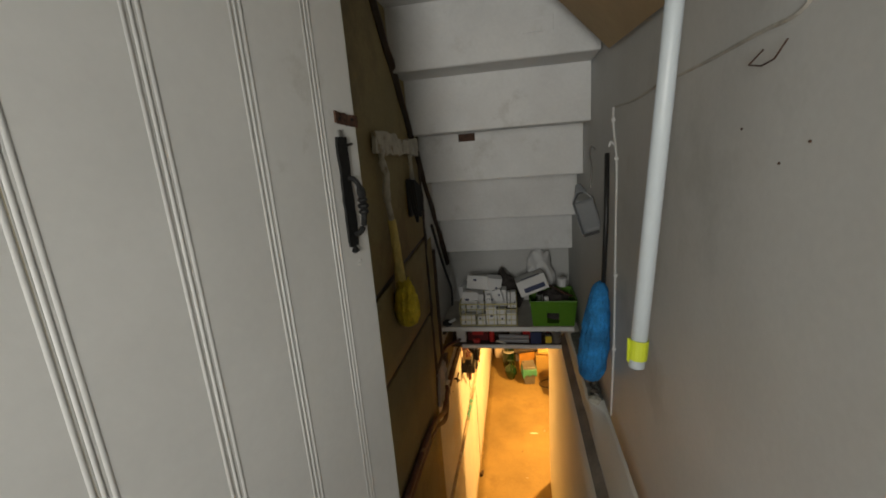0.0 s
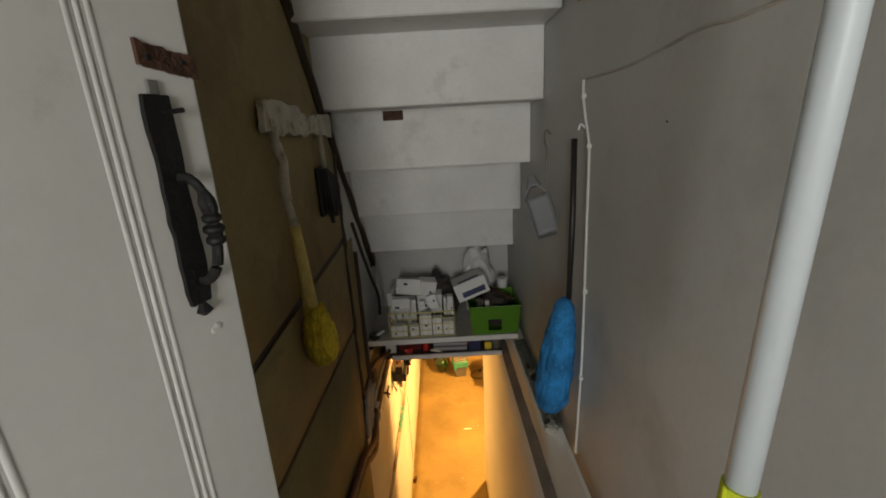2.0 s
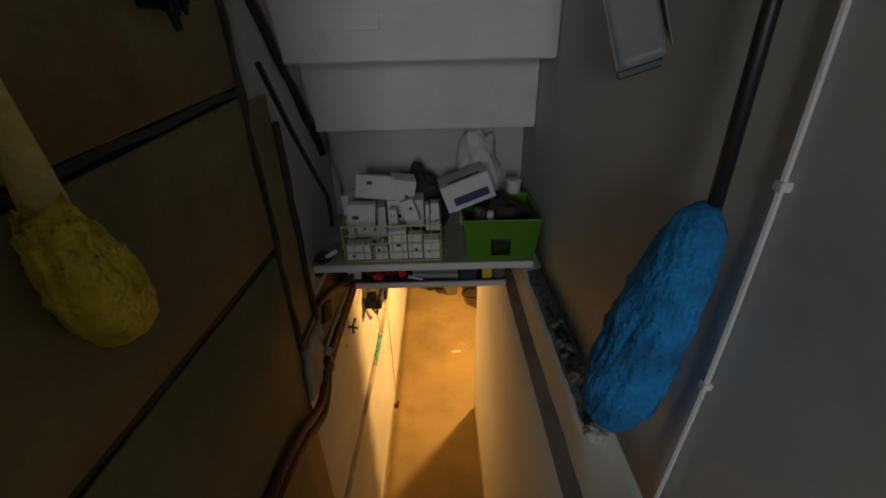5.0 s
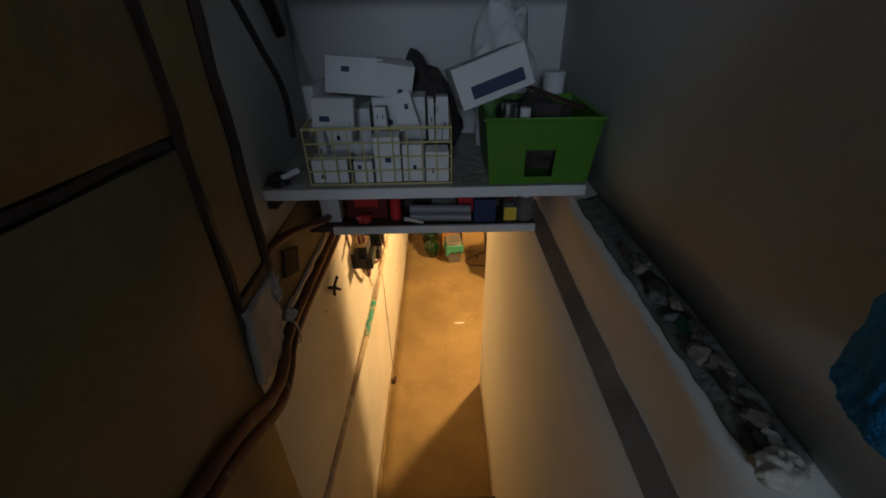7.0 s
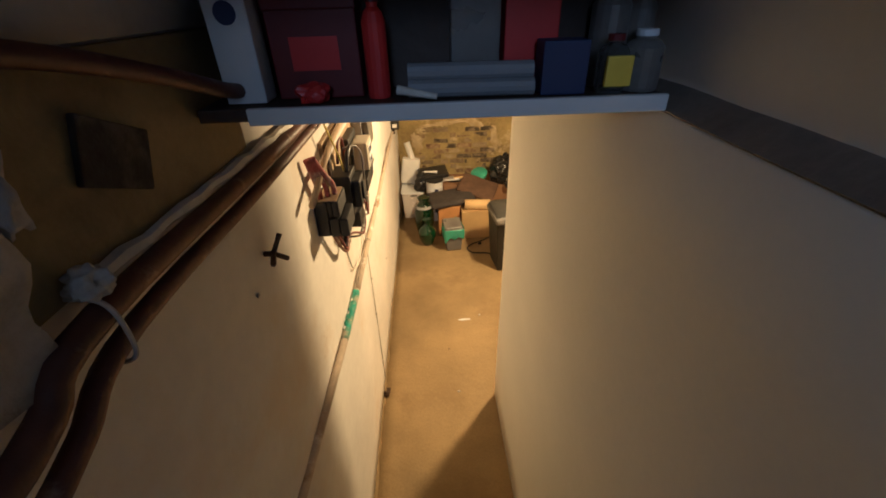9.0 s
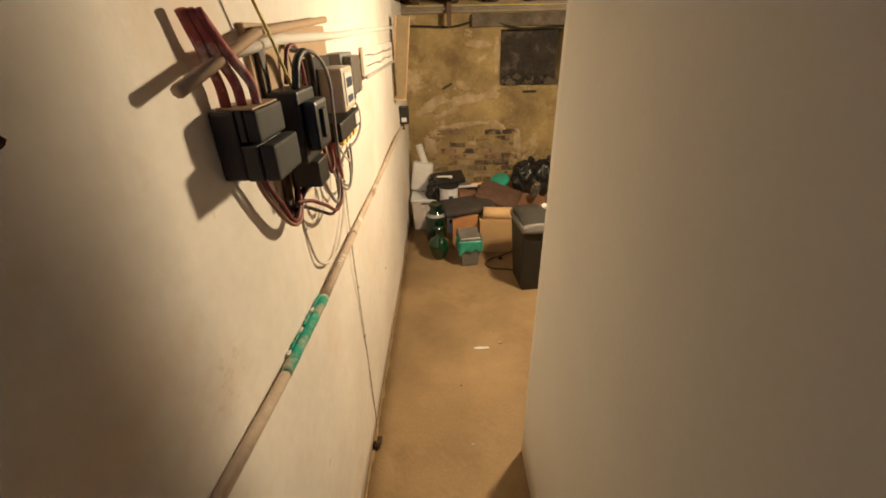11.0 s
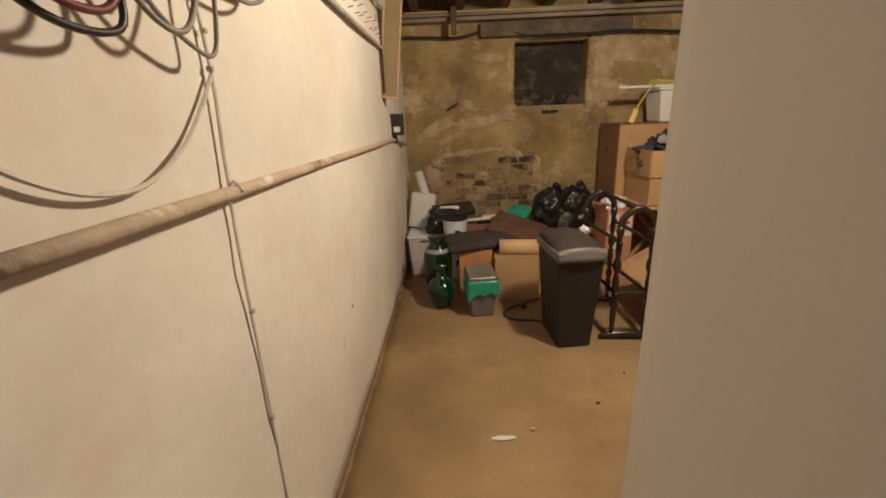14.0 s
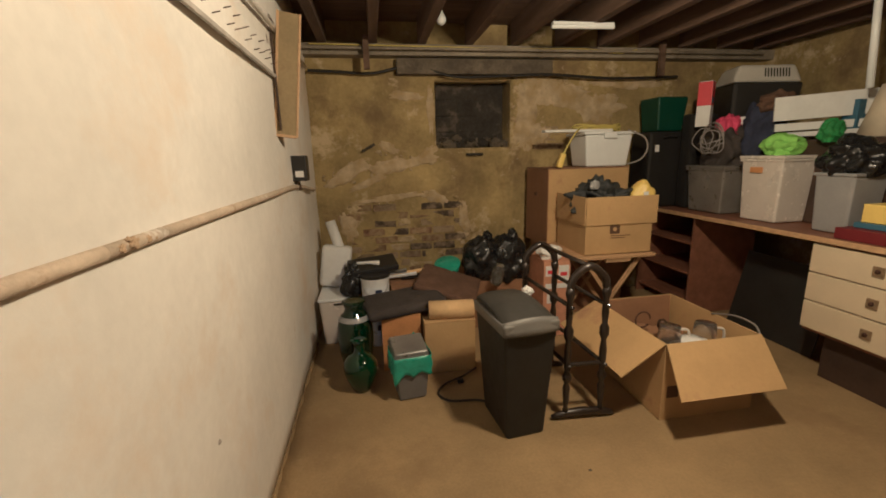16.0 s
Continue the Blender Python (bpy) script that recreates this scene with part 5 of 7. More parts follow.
def bare_bricks():
    """Bare brickwork low on the wall, where the plaster has fallen away."""
    th = empty("bare_brickwork", "patch of bare red and sooty brick low on the old wall", "brickwork", kind="structure")
    rb = random.Random(3)

    def stock(material):
        out = []
        for k in range(3):
            b = bm_box(-0.104, 0.104, -0.022, 0.022, -0.031, 0.031, 0.007)
            for v in b.verts:
                v.co += Vector((rb.uniform(-1, 1), rb.uniform(-1, 1), rb.uniform(-1, 1))) * 0.005
            me = bpy.data.meshes.new("brick")
            bmesh.ops.recalc_face_normals(b, faces=b.faces)
            b.to_mesh(me)
            b.free()
            me.materials.append(M[material])
            out.append(me)
        return out

    kinds = [stock("brick"), stock("brick_red"), stock("brick_dark"), stock("pale_plaster")]
    for row in range(11):
        z = 0.28 + row * 0.077
        for col in range(7):
            x = -0.20 + col * 0.222 + (0.111 if row % 2 else 0)
            edge = max(abs(x - 0.31) - 0.48, abs(z - 0.63) - 0.33, (z - 0.98) - 0.25 * (x - 0.1)) + 0.10 * noise.noise(Vector((x * 4, z * 5, 1.3)))
            if edge > 0.03:
                continue
            sooty = noise.noise(Vector((x * 3.1, z * 3.7, 9.2))) + (0.35 if x > 0.45 else 0.0)
            pick = kinds[2] if sooty > 0.33 else kinds[3] if rb.random() < 0.14 else kinds[1] if rb.random() < 0.45 else kinds[0]
            o = new("brick", pick[rb.randrange(3)])
            o.parent = th
            o.location = (x, wall_face(x, z) + 0.020 + rb.uniform(-0.008, 0.006), z)
            o.rotation_euler = (rb.uniform(-0.05, 0.05), rb.uniform(-0.03, 0.03), rb.uniform(-0.06, 0.06))
    for x0 in (1.62, 1.80):
        for row in range(3):
            o = new("brick", kinds[0][row])
            o.parent = th
            o.location = (x0 + 0.1 * (row % 2), wall_face(x0, 1.5) + 0.021, 1.50 + 0.078 * row)
    return th


bare_bricks()


def plaster_remains():
    """What is left of a paler render: ragged thin patches, with chips along the broken edges."""
    th = empty("plaster_remains", "ragged pale lime plaster left on the old wall", "plaster", kind="structure")
    rp = random.Random(11)

    def ragged(cx, cz, rx, rz, tilt, seed):
        bm = bmesh.new()
        seg, rings = 56, 7
        ca, sa = math.cos(math.radians(tilt)), math.sin(math.radians(tilt))
        rows = []
        for q in range(1, rings + 1):
            ring = []
            for k in range(seg):
                a = 2 * math.pi * k / seg
                d = Vector((math.cos(a), math.sin(a), seed * 2.7))
                r = q / rings * (1 + 0.45 * noise.noise(d * 1.6) + 0.28 * noise.noise(d * 4.5) + 0.16 * noise.noise(d * 11))
                x, z = rx * r * math.cos(a), rz * r * math.sin(a)
                x, z = cx + x * ca - z * sa, cz + x * sa + z * ca
                proud = 0.009 if q < rings else -0.004
                ring.append(bm.verts.new((x, wall_face(x, z) - proud - 0.006 * noise.noise(Vector((x * 14, seed, z * 14))), z)))
            rows.append(ring)
        mid = bm.verts.new((cx, wall_face(cx, cz) - 0.009, cz))
        for k in range(seg):
            bm.faces.new((mid, rows[0][k], rows[0][(k + 1) % seg]))
            for a, b in zip(rows, rows[1:]):
                bm.faces.new((a[k], b[k], b[(k + 1) % seg], a[(k + 1) % seg]))
        return bm

    for n, (cx, cz, rx, rz, tilt) in enumerate((
            (-0.16, 1.31, 0.26, 0.06, 30), (0.19, 1.52, 0.10, 0.05, -20), (0.30, 1.36, 0.34, 0.055, 10), (0.02, 1.22, 0.22, 0.035, 22), (0.55, 1.45, 0.12, 0.05, 40),
            (0.36, 1.965, 0.16, 0.035, -4), (0.60, 1.83, 0.035, 0.22, 0), (1.50, 1.80, 0.10, 0.33, -6), (1.80, 1.98, 0.34, 0.12, -4), (1.62, 1.58, 0.16, 0.10, 30), (2.25, 1.85, 0.22, 0.16, 0), (2.5, 2.08, 0.4, 0.07, 0),
            (0.2, 1.06, 0.34, 0.03, 6), (0.62, 1.05, 0.12, 0.06, -30), (0.90, 0.83, 0.05, 0.20, 6), (-0.2, 0.80, 0.08, 0.16, 10), (0.3, 0.66, 0.12, 0.03, 0))):
        part("render_patch", ragged(cx, cz, rx, rz, tilt, n), "pale_plaster", th, smooth=True)
    shapes = []
    for k in range(6):
        bm = bm_lump(0, 0, 0, 1.0, 0.3, 0.62, k + 2, 0.75, 6, 3, False)
        me = bpy.data.meshes.new("flake")
        bm.to_mesh(me)
        bm.free()
        me.materials.append(M["pale_plaster"])
        for f in me.polygons:
            f.use_smooth = True
        shapes.append(me)
    lines = (((-0.42, 1.17), (-0.18, 1.33), (0.08, 1.46), 30, 0.05), ((-0.1, 1.26), (0.25, 1.36), (0.62, 1.42), 34, 0.06), ((0.60, 2.04), (0.63, 1.86), (0.61, 1.64), 14, 0.02), ((1.40, 2.10), (1.42, 1.8), (1.40, 1.42), 18, 0.03),
             ((1.45, 2.07), (1.75, 2.05), (2.1, 2.02), 18, 0.07), ((-0.2, 1.0), (0.2, 1.05), (0.62, 1.08), 20, 0.03), ((0.84, 1.05), (0.92, 0.82), (0.83, 0.55), 14, 0.03))
    for a, b, c, n, spread in lines:
        for k in range(n):
            t = rp.random()
            x = (1 - t) ** 2 * a[0] + 2 * t * (1 - t) * b[0] + t * t * c[0] + rp.gauss(0, spread)
            z = (1 - t) ** 2 * a[1] + 2 * t * (1 - t) * b[1] + t * t * c[1] + rp.gauss(0, spread * 0.7)
            if 0.62 < x < 1.38 and 1.49 < z < 2.12:
                continue
            o = new("flake", shapes[rp.randrange(6)])
            o.parent = th
            size = 0.010 + 0.026 * rp.random() ** 2.2
            o.location = (x, wall_face(x, z) - 0.003, z)
            o.rotation_euler = (0, rp.uniform(-0.7, 0.7), 0)
            o.scale = (size, 0.018, size)
    return th


plaster_remains()
br = empty("recess_blocks", "sooty blocks filling the vent recess", "blocks", kind="structure")
for r in range(4):
    for c in range(3):
        part("block", bm_box(0.66 + 0.235 * c + (0.02 if r % 2 else 0), 0.66 + 0.235 * c + 0.215, 8.225 + 0.01 * ((r * 3 + c) % 3), 8.3, 1.51 + 0.148 * r, 1.51 + 0.148 * r + 0.135, 0.008), "soot", br)
rr_ = random.Random(17)
for k in range(15):
    th = empty("rubble", "loose sooty stone lying in the blocked vent", "stone", group="rubble in the vent")
    size = rr_.uniform(0.035, 0.075)
    part("stone", bm_lump(0.70 + 0.043 * k + rr_.uniform(-0.02, 0.02), 8.06 + 0.10 * rr_.random(), 1.50 + (0.05 if k % 3 == 1 else 0.0), size, 0.05, size * 0.75, k, 0.5, 4, 3), "soot" if k % 2 else "sooty_lintel", th)
for x, z, dx, a in ((0.02, 1.52, 0.13, 28), (1.0, 1.44, 0.16, 0)):
    cr = empty("wall_crack", "dark crack in the old plaster", "crack", group="cracks in the back wall", kind="structure")
    part("crack", bm_box(-dx / 2, dx / 2, -0.004, 0.004, -0.012, 0.012, 0.003, m=Matrix.Translation((x, 7.972, z)) @ pose(0, 0, 0, 0, -a, 0)), "soot", cr)
bp = empty("black_conduit", "sagging black cable along the top of the back wall", "cable")
part("cable", bm_tube(curve([(-0.44, 7.93, 2.16), (-0.2, 7.93, 2.15), (0.1, 7.93, 2.14), (0.45, 7.92, 2.20), (0.8, 7.9, 2.11), (1.2, 7.9, 2.115), (1.7, 7.9, 2.13), (2.3, 7.9, 2.10), (3.0, 7.92, 2.12)], 6), 0.012, 6), "black", bp)
yc = empty("yellow_ceiling_cable", "yellow cable clipped along the wall plate", "cable")
part("cable", bm_tube(curve([(-0.4, 7.84, 2.345), (0.1, 7.84, 2.34), (0.7, 7.84, 2.335), (1.3, 7.84, 2.325), (2.0, 7.84, 2.335), (2.3, 7.82, 2.30), (2.5, 7.84, 2.335)], 6), 0.006, 6), "cable_yellow", yc)
cn = empty("copper_pipe", "old pipe running under the joists", "pipe")
part("pipe", bm_tube([(-0.45, 7.8, 2.31), (3.8, 7.8, 2.31)], 0.012, 8), "stone", cn)
for x, z0 in ((0.05, 2.14), (2.72, 2.1)):
    hg = empty("timber_hanger", "short timber hanger below the joists", "timber")
    part("hanger", bm_box(x - 0.025, x + 0.025, 7.76, 7.80, z0, 2.40, 0.004), "joist", hg)
lampholder = empty("pendant_bulb", "white pendant lamp holder with a round bulb", "lamp")
part("cord", bm_tube([(0.611, 7.392, 2.558), (0.611, 7.392, 2.47)], 0.004, 6), "white_plastic", lampholder)
part("rose", bm_lathe([(0.03, 0), (0.03, 0.01), (0.012, 0.02)], 14, m=Matrix.Translation((0.611, 7.392, 2.54))), "white_plastic", lampholder)
part("bulb", bm_lathe([(0.006, 0), (0.028, 0.012), (0.036, 0.035), (0.03, 0.06), (0.016, 0.085), (0.014, 0.10)], 16, m=Matrix.Translation((0.611, 7.392, 2.375))), "white_plastic", lampholder, smooth=True)
tb = empty("batten_light", "unlit white fluorescent batten under the joists", "lamp")
part("tube", bm_tube([(1.40, 7.22, 2.335), (1.88, 7.20, 2.335)], 0.014, 10), "white_plastic", tb)
part("body", bm_box(1.40, 1.88, 7.19, 7.235, 2.345, 2.365, 0.003), "white_plastic", tb)
cb = empty("cellar_lamp", "lit warm bulb hanging from the joists", "lamp")
part("flex", bm_tube([(LAMP.x, LAMP.y, 2.56), (LAMP.x, LAMP.y, LAMP.z + 0.13)], 0.004, 6), "white_plastic", cb)
part("holder", bm_lathe([(0.018, 0), (0.02, 0.03), (0.01, 0.05)], 12, m=Matrix.Translation((LAMP.x, LAMP.y, LAMP.z + 0.085))), "black", cb)
ps_ = empty("white_post", "slim white pole standing on the worktop to the joists", "pole")
part("post", bm_tube([(3.31, 6.48, 1.80), (3.28, 6.52, 2.56)], 0.022, 12), "white_plastic", ps_, smooth=True)


# ---- cellar: things on the floor ----
def taper(a, b, h, bevel=0.0, m=None):
    """An upright box whose half sizes go from a=(x, y) at the foot to b at the top."""
    bm = bm_box(-1, 1, -1, 1, 0, h)
    for v in bm.verts:
        s = a if v.co.z < h / 2 else b
        v.co.x *= s[0]
        v.co.y *= s[1]
    if bevel:
        bmesh.ops.bevel(bm, geom=bm.edges[:], offset=bevel, segments=3, affect="EDGES", profile=0.6)
    if m is not None:
        bmesh.ops.transform(bm, matrix=m, verts=bm.verts)
    return bm


def kitchen_bin():
    th = empty("waste_bin", "tall black plastic bin with a grey flip lid", "bin", Matrix.Translation((0.728, 6.045, 0.0)) @ pose(0, 0, 0, 0, 0, 6) @ Matrix.Diagonal((1, 1, 1.04, 1)))
    part("body", taper((0.105, 0.16), (0.14, 0.20), 0.585, 0.018), "bin_black", th)
    part("lid_collar", taper((0.147, 0.208), (0.150, 0.21), 0.06, 0.014, Matrix.Translation((0, 0, 0.565))), "bin_grey", th, "grey lid collar", True)
    bm = bm_sheet(lambda u, v: Vector(((u - 0.5) * 0.28, (v - 0.5) * 0.39, 0.605 + 0.075 * math.sin(math.pi * (0.10 + 0.62 * v)) * (1 - 0.45 * (2 * u - 1) ** 4))), 12, 14, 0.006)
    part("lid", bm, "bin_lid", th, "domed dark grey lid", True)
    bm = bm_sheet(lambda u, v: Vector(((u - 0.5) * 0.29, -0.212 - 0.016 * math.sin(math.pi * u) + 0.02 * v, 0.572 + 0.062 * v + 0.02 * math.sin(math.pi * u) * v)), 14, 3, 0.008)
    part("lid_lip", bm, "bin_grey", th, "curved grey front lip", True)
    return th


def tall_vase(cx, cy):
    th = empty("floor_vase", "tall dark green glazed jar with a coloured-in shoulder highlight", "vase", Matrix.Translation((cx, cy, 0)))
    prof = [(0.062, 0), (0.068, 0.01), (0.095, 0.09), (0.113, 0.18), (0.118, 0.27), (0.115, 0.34), (0.108, 0.385), (0.092, 0.42), (0.068, 0.445), (0.060, 0.465), (0.062, 0.485), (0.070, 0.505)]
    part("body", bm_lathe(prof, 36), "green_glaze", th, smooth=True)
    part("rim", bm_lathe([(0.070, 0.505), (0.078, 0.513), (0.074, 0.522), (0.052, 0.52)], 28), "green_glaze", th, smooth=True)
    # pale ring imitates the highlight on the glazed shoulder
    part("band", bm_lathe([(0.105, 0.396), (0.0995, 0.408), (0.089, 0.425)], 28), "grey_plastic", th, "pale ring coloured as the highlight on the shoulder")
    return th


def round_vase(cx, cy):
    th = empty("floor_vase", "round bottle-green glass vase with a narrow neck", "vase", Matrix.Translation((cx, cy, 0)))
    prof = [(0.050, 0), (0.056, 0.006), (0.072, 0.04), (0.092, 0.09), (0.104, 0.135), (0.106, 0.165), (0.098, 0.20), (0.076, 0.228), (0.048, 0.245), (0.034, 0.262), (0.030, 0.29), (0.034, 0.32), (0.048, 0.338)]
    part("body", bm_lathe(prof, 36), "bottle_green", th, smooth=True)
    part("lip", bm_lathe([(0.048, 0.338), (0.052, 0.343), (0.048, 0.348), (0.034, 0.345)], 28), "bottle_green", th, smooth=True)
    return th


kitchen_bin()
tall_vase(-0.135, 6.745)
round_vase(-0.105, 6.525)


def lined_caddy():
    th = empty("food_caddy", "small grey caddy lined with a teal bag", "caddy", Matrix.Translation((0.195, 6.42, 0)) @ pose(0, 0, 0, 0, 0, 8))
    part("body", taper((0.082, 0.075), (0.108, 0.10), 0.28, 0.015), "bin_grey", th)
    part("lid", taper((0.112, 0.104), (0.10, 0.09), 0.045, 0.012, Matrix.Translation((0, 0.02, 0.285)) @ pose(0, 0, 0, 14, 0, 0)), "frosted", th, "cloudy grey lid")
    def skirt(u, v):
        a = 2 * math.pi * u
        k = 1 + 0.08 * noise.noise(Vector((math.cos(a) * 3, math.sin(a) * 3, v * 3)))
        drop = 0.13 + 0.09 * noise.noise(Vector((math.cos(a) * 2, math.sin(a) * 2, 5)))
        return Vector((max(-0.118, min(0.118, 0.16 * math.cos(a))) * k, max(-0.11, min(0.11, 0.15 * math.sin(a))) * k, 0.292 - drop * v))
    part("bag", bm_sheet(skirt, 40, 6, 0.002), "teal_bag", th, "thin teal bag folded over the rim", True)
    part("bag_tuft", bm_sheet(lambda u, v: Vector((0.02 + 0.10 * u, 0.085 + 0.02 * math.sin(5 * u), 0.25 + (0.11 - 0.13 * abs(u - 0.35)) * v)), 8, 4, 0.002), "teal_bag", th)
    return th


def closed_carton(name, label, x0, x1, y0, y1, z0, z1, material="card", group=""):
    th = empty(name, label, "box", group=group)
    part("body", bm_box(x0, x1, y0, y1, z0, z1, 0.004), material, th)
    ym = (y0 + y1) / 2
    part("top_flap", bm_box(x0 - 0.002, x1 + 0.002, y0 - 0.002, ym - 0.002, z1 + 0.001, z1 + 0.005), material, th)
    part("top_flap", bm_box(x0 - 0.002, x1 + 0.002, ym + 0.002, y1 + 0.002, z1 + 0.001, z1 + 0.005), material, th)
    return th


lined_caddy()
closed_carton("cardboard_box", "plain tan cardboard box holding up rolled foam", 0.32, 0.66, 6.62, 7.0, 0, 0.36)
rf = empty("foam_roll", "rolled tan foam pad lying on a box", "foam roll")
part("roll", bm_tube([(0.36, 6.70, 0.425), (0.66, 6.68, 0.42)], 0.062, 20), "foam", rf, smooth=True)
closed_carton("orange_crate", "orange-brown wooden crate under dark cushions", 0.04, 0.305, 6.72, 7.02, 0, 0.385, "orange")
cu = empty("seat_cushion", "flat dark cushion lying over boxes", "cushion")
part("cushion", bm_box(-0.28, 0.28, -0.19, 0.19, 0, 0.075, 0.035, m=Matrix.Translation((0.20, 6.90, 0.392)) @ pose(0, 0, 0, 1, -3, 12)), "cloth_dark", cu, smooth=True)
cu = empty("seat_cushion", "brown cushion tipped against the pile", "cushion")
part("cushion", bm_box(-0.24, 0.24, -0.2, 0.2, 0, 0.06, 0.028, m=Matrix.Translation((0.56, 7.12, 0.435)) @ pose(0, 0, 0, 10, 16, -18)), "cloth_brown", cu, smooth=True)
fl = empty("extension_flex", "black mains flex looped on the floor", "flex")
part("flex", bm_tube(curve([(0.66, 6.62, 0.008), (0.55, 6.50, 0.03), (0.42, 6.46, 0.008), (0.36, 6.36, 0.008), (0.42, 6.27, 0.008), (0.56, 6.25, 0.008), (0.63, 6.22, 0.008)], 7), 0.007, 8), "black", fl)
part("plug", bm_box(0.50, 0.54, 6.45, 6.48, 0.004, 0.03, 0.006), "black", fl)
dm = empty("floor_mark", "white paint smear on the concrete floor", "mark", kind="structure")
part("smear", bm_lump(0.214, 5.115, 0.0035, 0.055, 0.014, 0.0015, 2, 0.6, 5, 3, False), "paper", dm)
for x, y, s in ((0.36, 5.17, 0.012), (0.1, 4.3, 0.012), (0.72, 5.35, 0.01), (0.95, 5.6, 0.008), (0.05, 4.75, 0.006), (1.2, 5.25, 0.012)):
    th = empty("floor_chip", "loose crumb of mortar on the floor", "crumb", group="crumbs on the cellar floor")
    part("crumb", bm_lump(x, y, 0.001, s, s * 0.8, s * 0.5, x, 0.5, 4, 2), "cement" if s > 0.01 else "soot", th)


# white things in the corner
tubc = empty("storage_tub", "cloudy plastic tub with a white lid in the corner", "tub", Matrix.Translation((-0.285, 7.38, 0)))
part("body", taper((0.12, 0.15), (0.14, 0.17), 0.36, 0.02), "clear", tubc)
part("lid", bm_box(-0.148, 0.148, -0.178, 0.178, 0.36, 0.385, 0.008), "white_plastic", tubc)
part("label", bm_box(-0.03, 0.06, -0.174, -0.171, 0.33, 0.345), "black", tubc)
pr = empty("paper_sack", "pale paper sack leaning in the corner", "sack")
part("sack", bm_box(-0.12, 0.12, -0.08, 0.08, 0, 0.34, 0.03, m=Matrix.Translation((-0.33, 7.55, 0.388)) @ pose(0, 0, 0, -6, 8, 0)), "paper", pr, smooth=True)
rl = empty("paper_roll", "rolled white lining paper leaning in the corner", "paper roll")
part("roll", bm_tube([(-0.20, 7.55, 0.45), (-0.335, 7.65, 0.92)], 0.042, 18), "paper", rl, smooth=True)
part("core", bm_tube([(-0.333, 7.648, 0.912), (-0.336, 7.651, 0.924)], 0.02, 12), "card", rl)


def paint_bucket(cx, cy, z, r, h, label):
    th = empty("paint_bucket", label, "bucket", Matrix.Translation((cx, cy, z)))
    part("body", bm_lathe([(r * 0.88, 0), (r * 0.9, 0.01), (r, h - 0.02), (r * 1.05, h - 0.018), (r * 1.05, h), (r, h + 0.004)], 26), "paper", th)
    part("label", bm_lathe([(r * 0.955, h * 0.35), (r * 1.003, h * 0.75)], 26), "white_plastic", th)
    part("lid", bm_lathe([(r * 1.08, h), (r * 1.08, h + 0.015), (r, h + 0.02)], 26), "black", th, "black lid")
    part("handle", bm_tube(curve([(-r, 0, h - 0.02), (-r * 0.7, -r * 0.8, h * 0.6), (0, -r * 1.12, h * 0.45), (r * 0.7, -r * 0.8, h * 0.6), (r, 0, h - 0.02)], 6), 0.003, 6), "steel", th)
    part("print", bm_box(0.0, r * 0.45, -r * 1.03, -r * 0.96, h * 0.5, h * 0.66), "navy", th)
    return th


paint_bucket(0.01, 7.22, 0.0, 0.115, 0.27, "large white paint bucket under another")
paint_bucket(0.01, 7.22, 0.292, 0.108, 0.25, "white paint bucket with a wire handle")
sk = empty("black_tray", "black roller tray on top of the buckets", "tray")
part("tray", bm_box(-0.19, 0.19, -0.12, 0.12, 0, 0.05, 0.012, m=Matrix.Translation((0.0, 7.36, 0.57)) @ pose(0, 0, 0, 10, -4, 8)), "black", sk)
part("brush", bm_tube([(-0.12, 7.30, 0.63), (-0.02, 7.28, 0.635), (0.05, 7.29, 0.625)], [0.012, 0.012, 0.02], 8), "paper", sk, "white-handled brush lying in the tray")
bb = empty("black_bag", "crumpled black bag with pale tape beside the buckets", "bag")
part("bag", bm_lump(-0.16, 7.26, 0.38, 0.085, 0.07, 0.15, 7, 0.45, 5, 4), "sack", bb)
jm = empty("jumble_tools", "small jumble of brushes and tool handles", "tools")
for x0, x1, z, mt in ((0.12, 0.34, 0.50, "paper"), (0.16, 0.40, 0.52, "foam"), (0.22, 0.38, 0.48, "black"), (0.1, 0.26, 0.53, "steel")):
    part("tool", bm_tube([(x0, 7.30, z), (x1, 7.26, z + 0.03)], [0.012, 0.018], 8), mt, jm)
closed_carton("cardboard_box", "low brown box under the tools", 0.13, 0.50, 7.2, 7.6, 0, 0.46, "card_dark")
tl = empty("teal_bowl", "teal plastic bowl on the pile", "bowl")
part("bowl", bm_lathe([(0.05, 0), (0.085, 0.05), (0.11, 0.13), (0.105, 0.135)], 24, m=Matrix.Translation((0.63, 7.42, 0.44)) @ pose(0, 0, 0, 22, -10, 0)), "teal_bag", tl, smooth=True)
closed_carton("cardboard_box", "brown box under the black sacks", 0.55, 1.25, 7.3, 7.8, 0, 0.40, "card_dark")
for cx, cy, z, sx, sy, sz, sd, lab in ((0.93, 7.42, 0.38, 0.17, 0.16, 0.23, 2, "knotted shiny black rubbish sack"), (1.14, 7.40, 0.38, 0.17, 0.16, 0.24, 5, "full shiny black rubbish sack")):
    th = empty("rubbish_sack", lab, "sack", group="black rubbish sacks")
    part("sack", bm_lump(cx, cy, z, sx * 1.05, sy, sz, sd, 0.28, 5, 5), "sack", th)
    part("neck", bm_lump(cx + 0.03, cy - 0.02, z + sz * 1.45, 0.04, 0.035, 0.06, sd, 0.5, 5, 3), "sack", th)
gs = empty("glass_jar", "clear glass jar lying against the sacks", "jar")
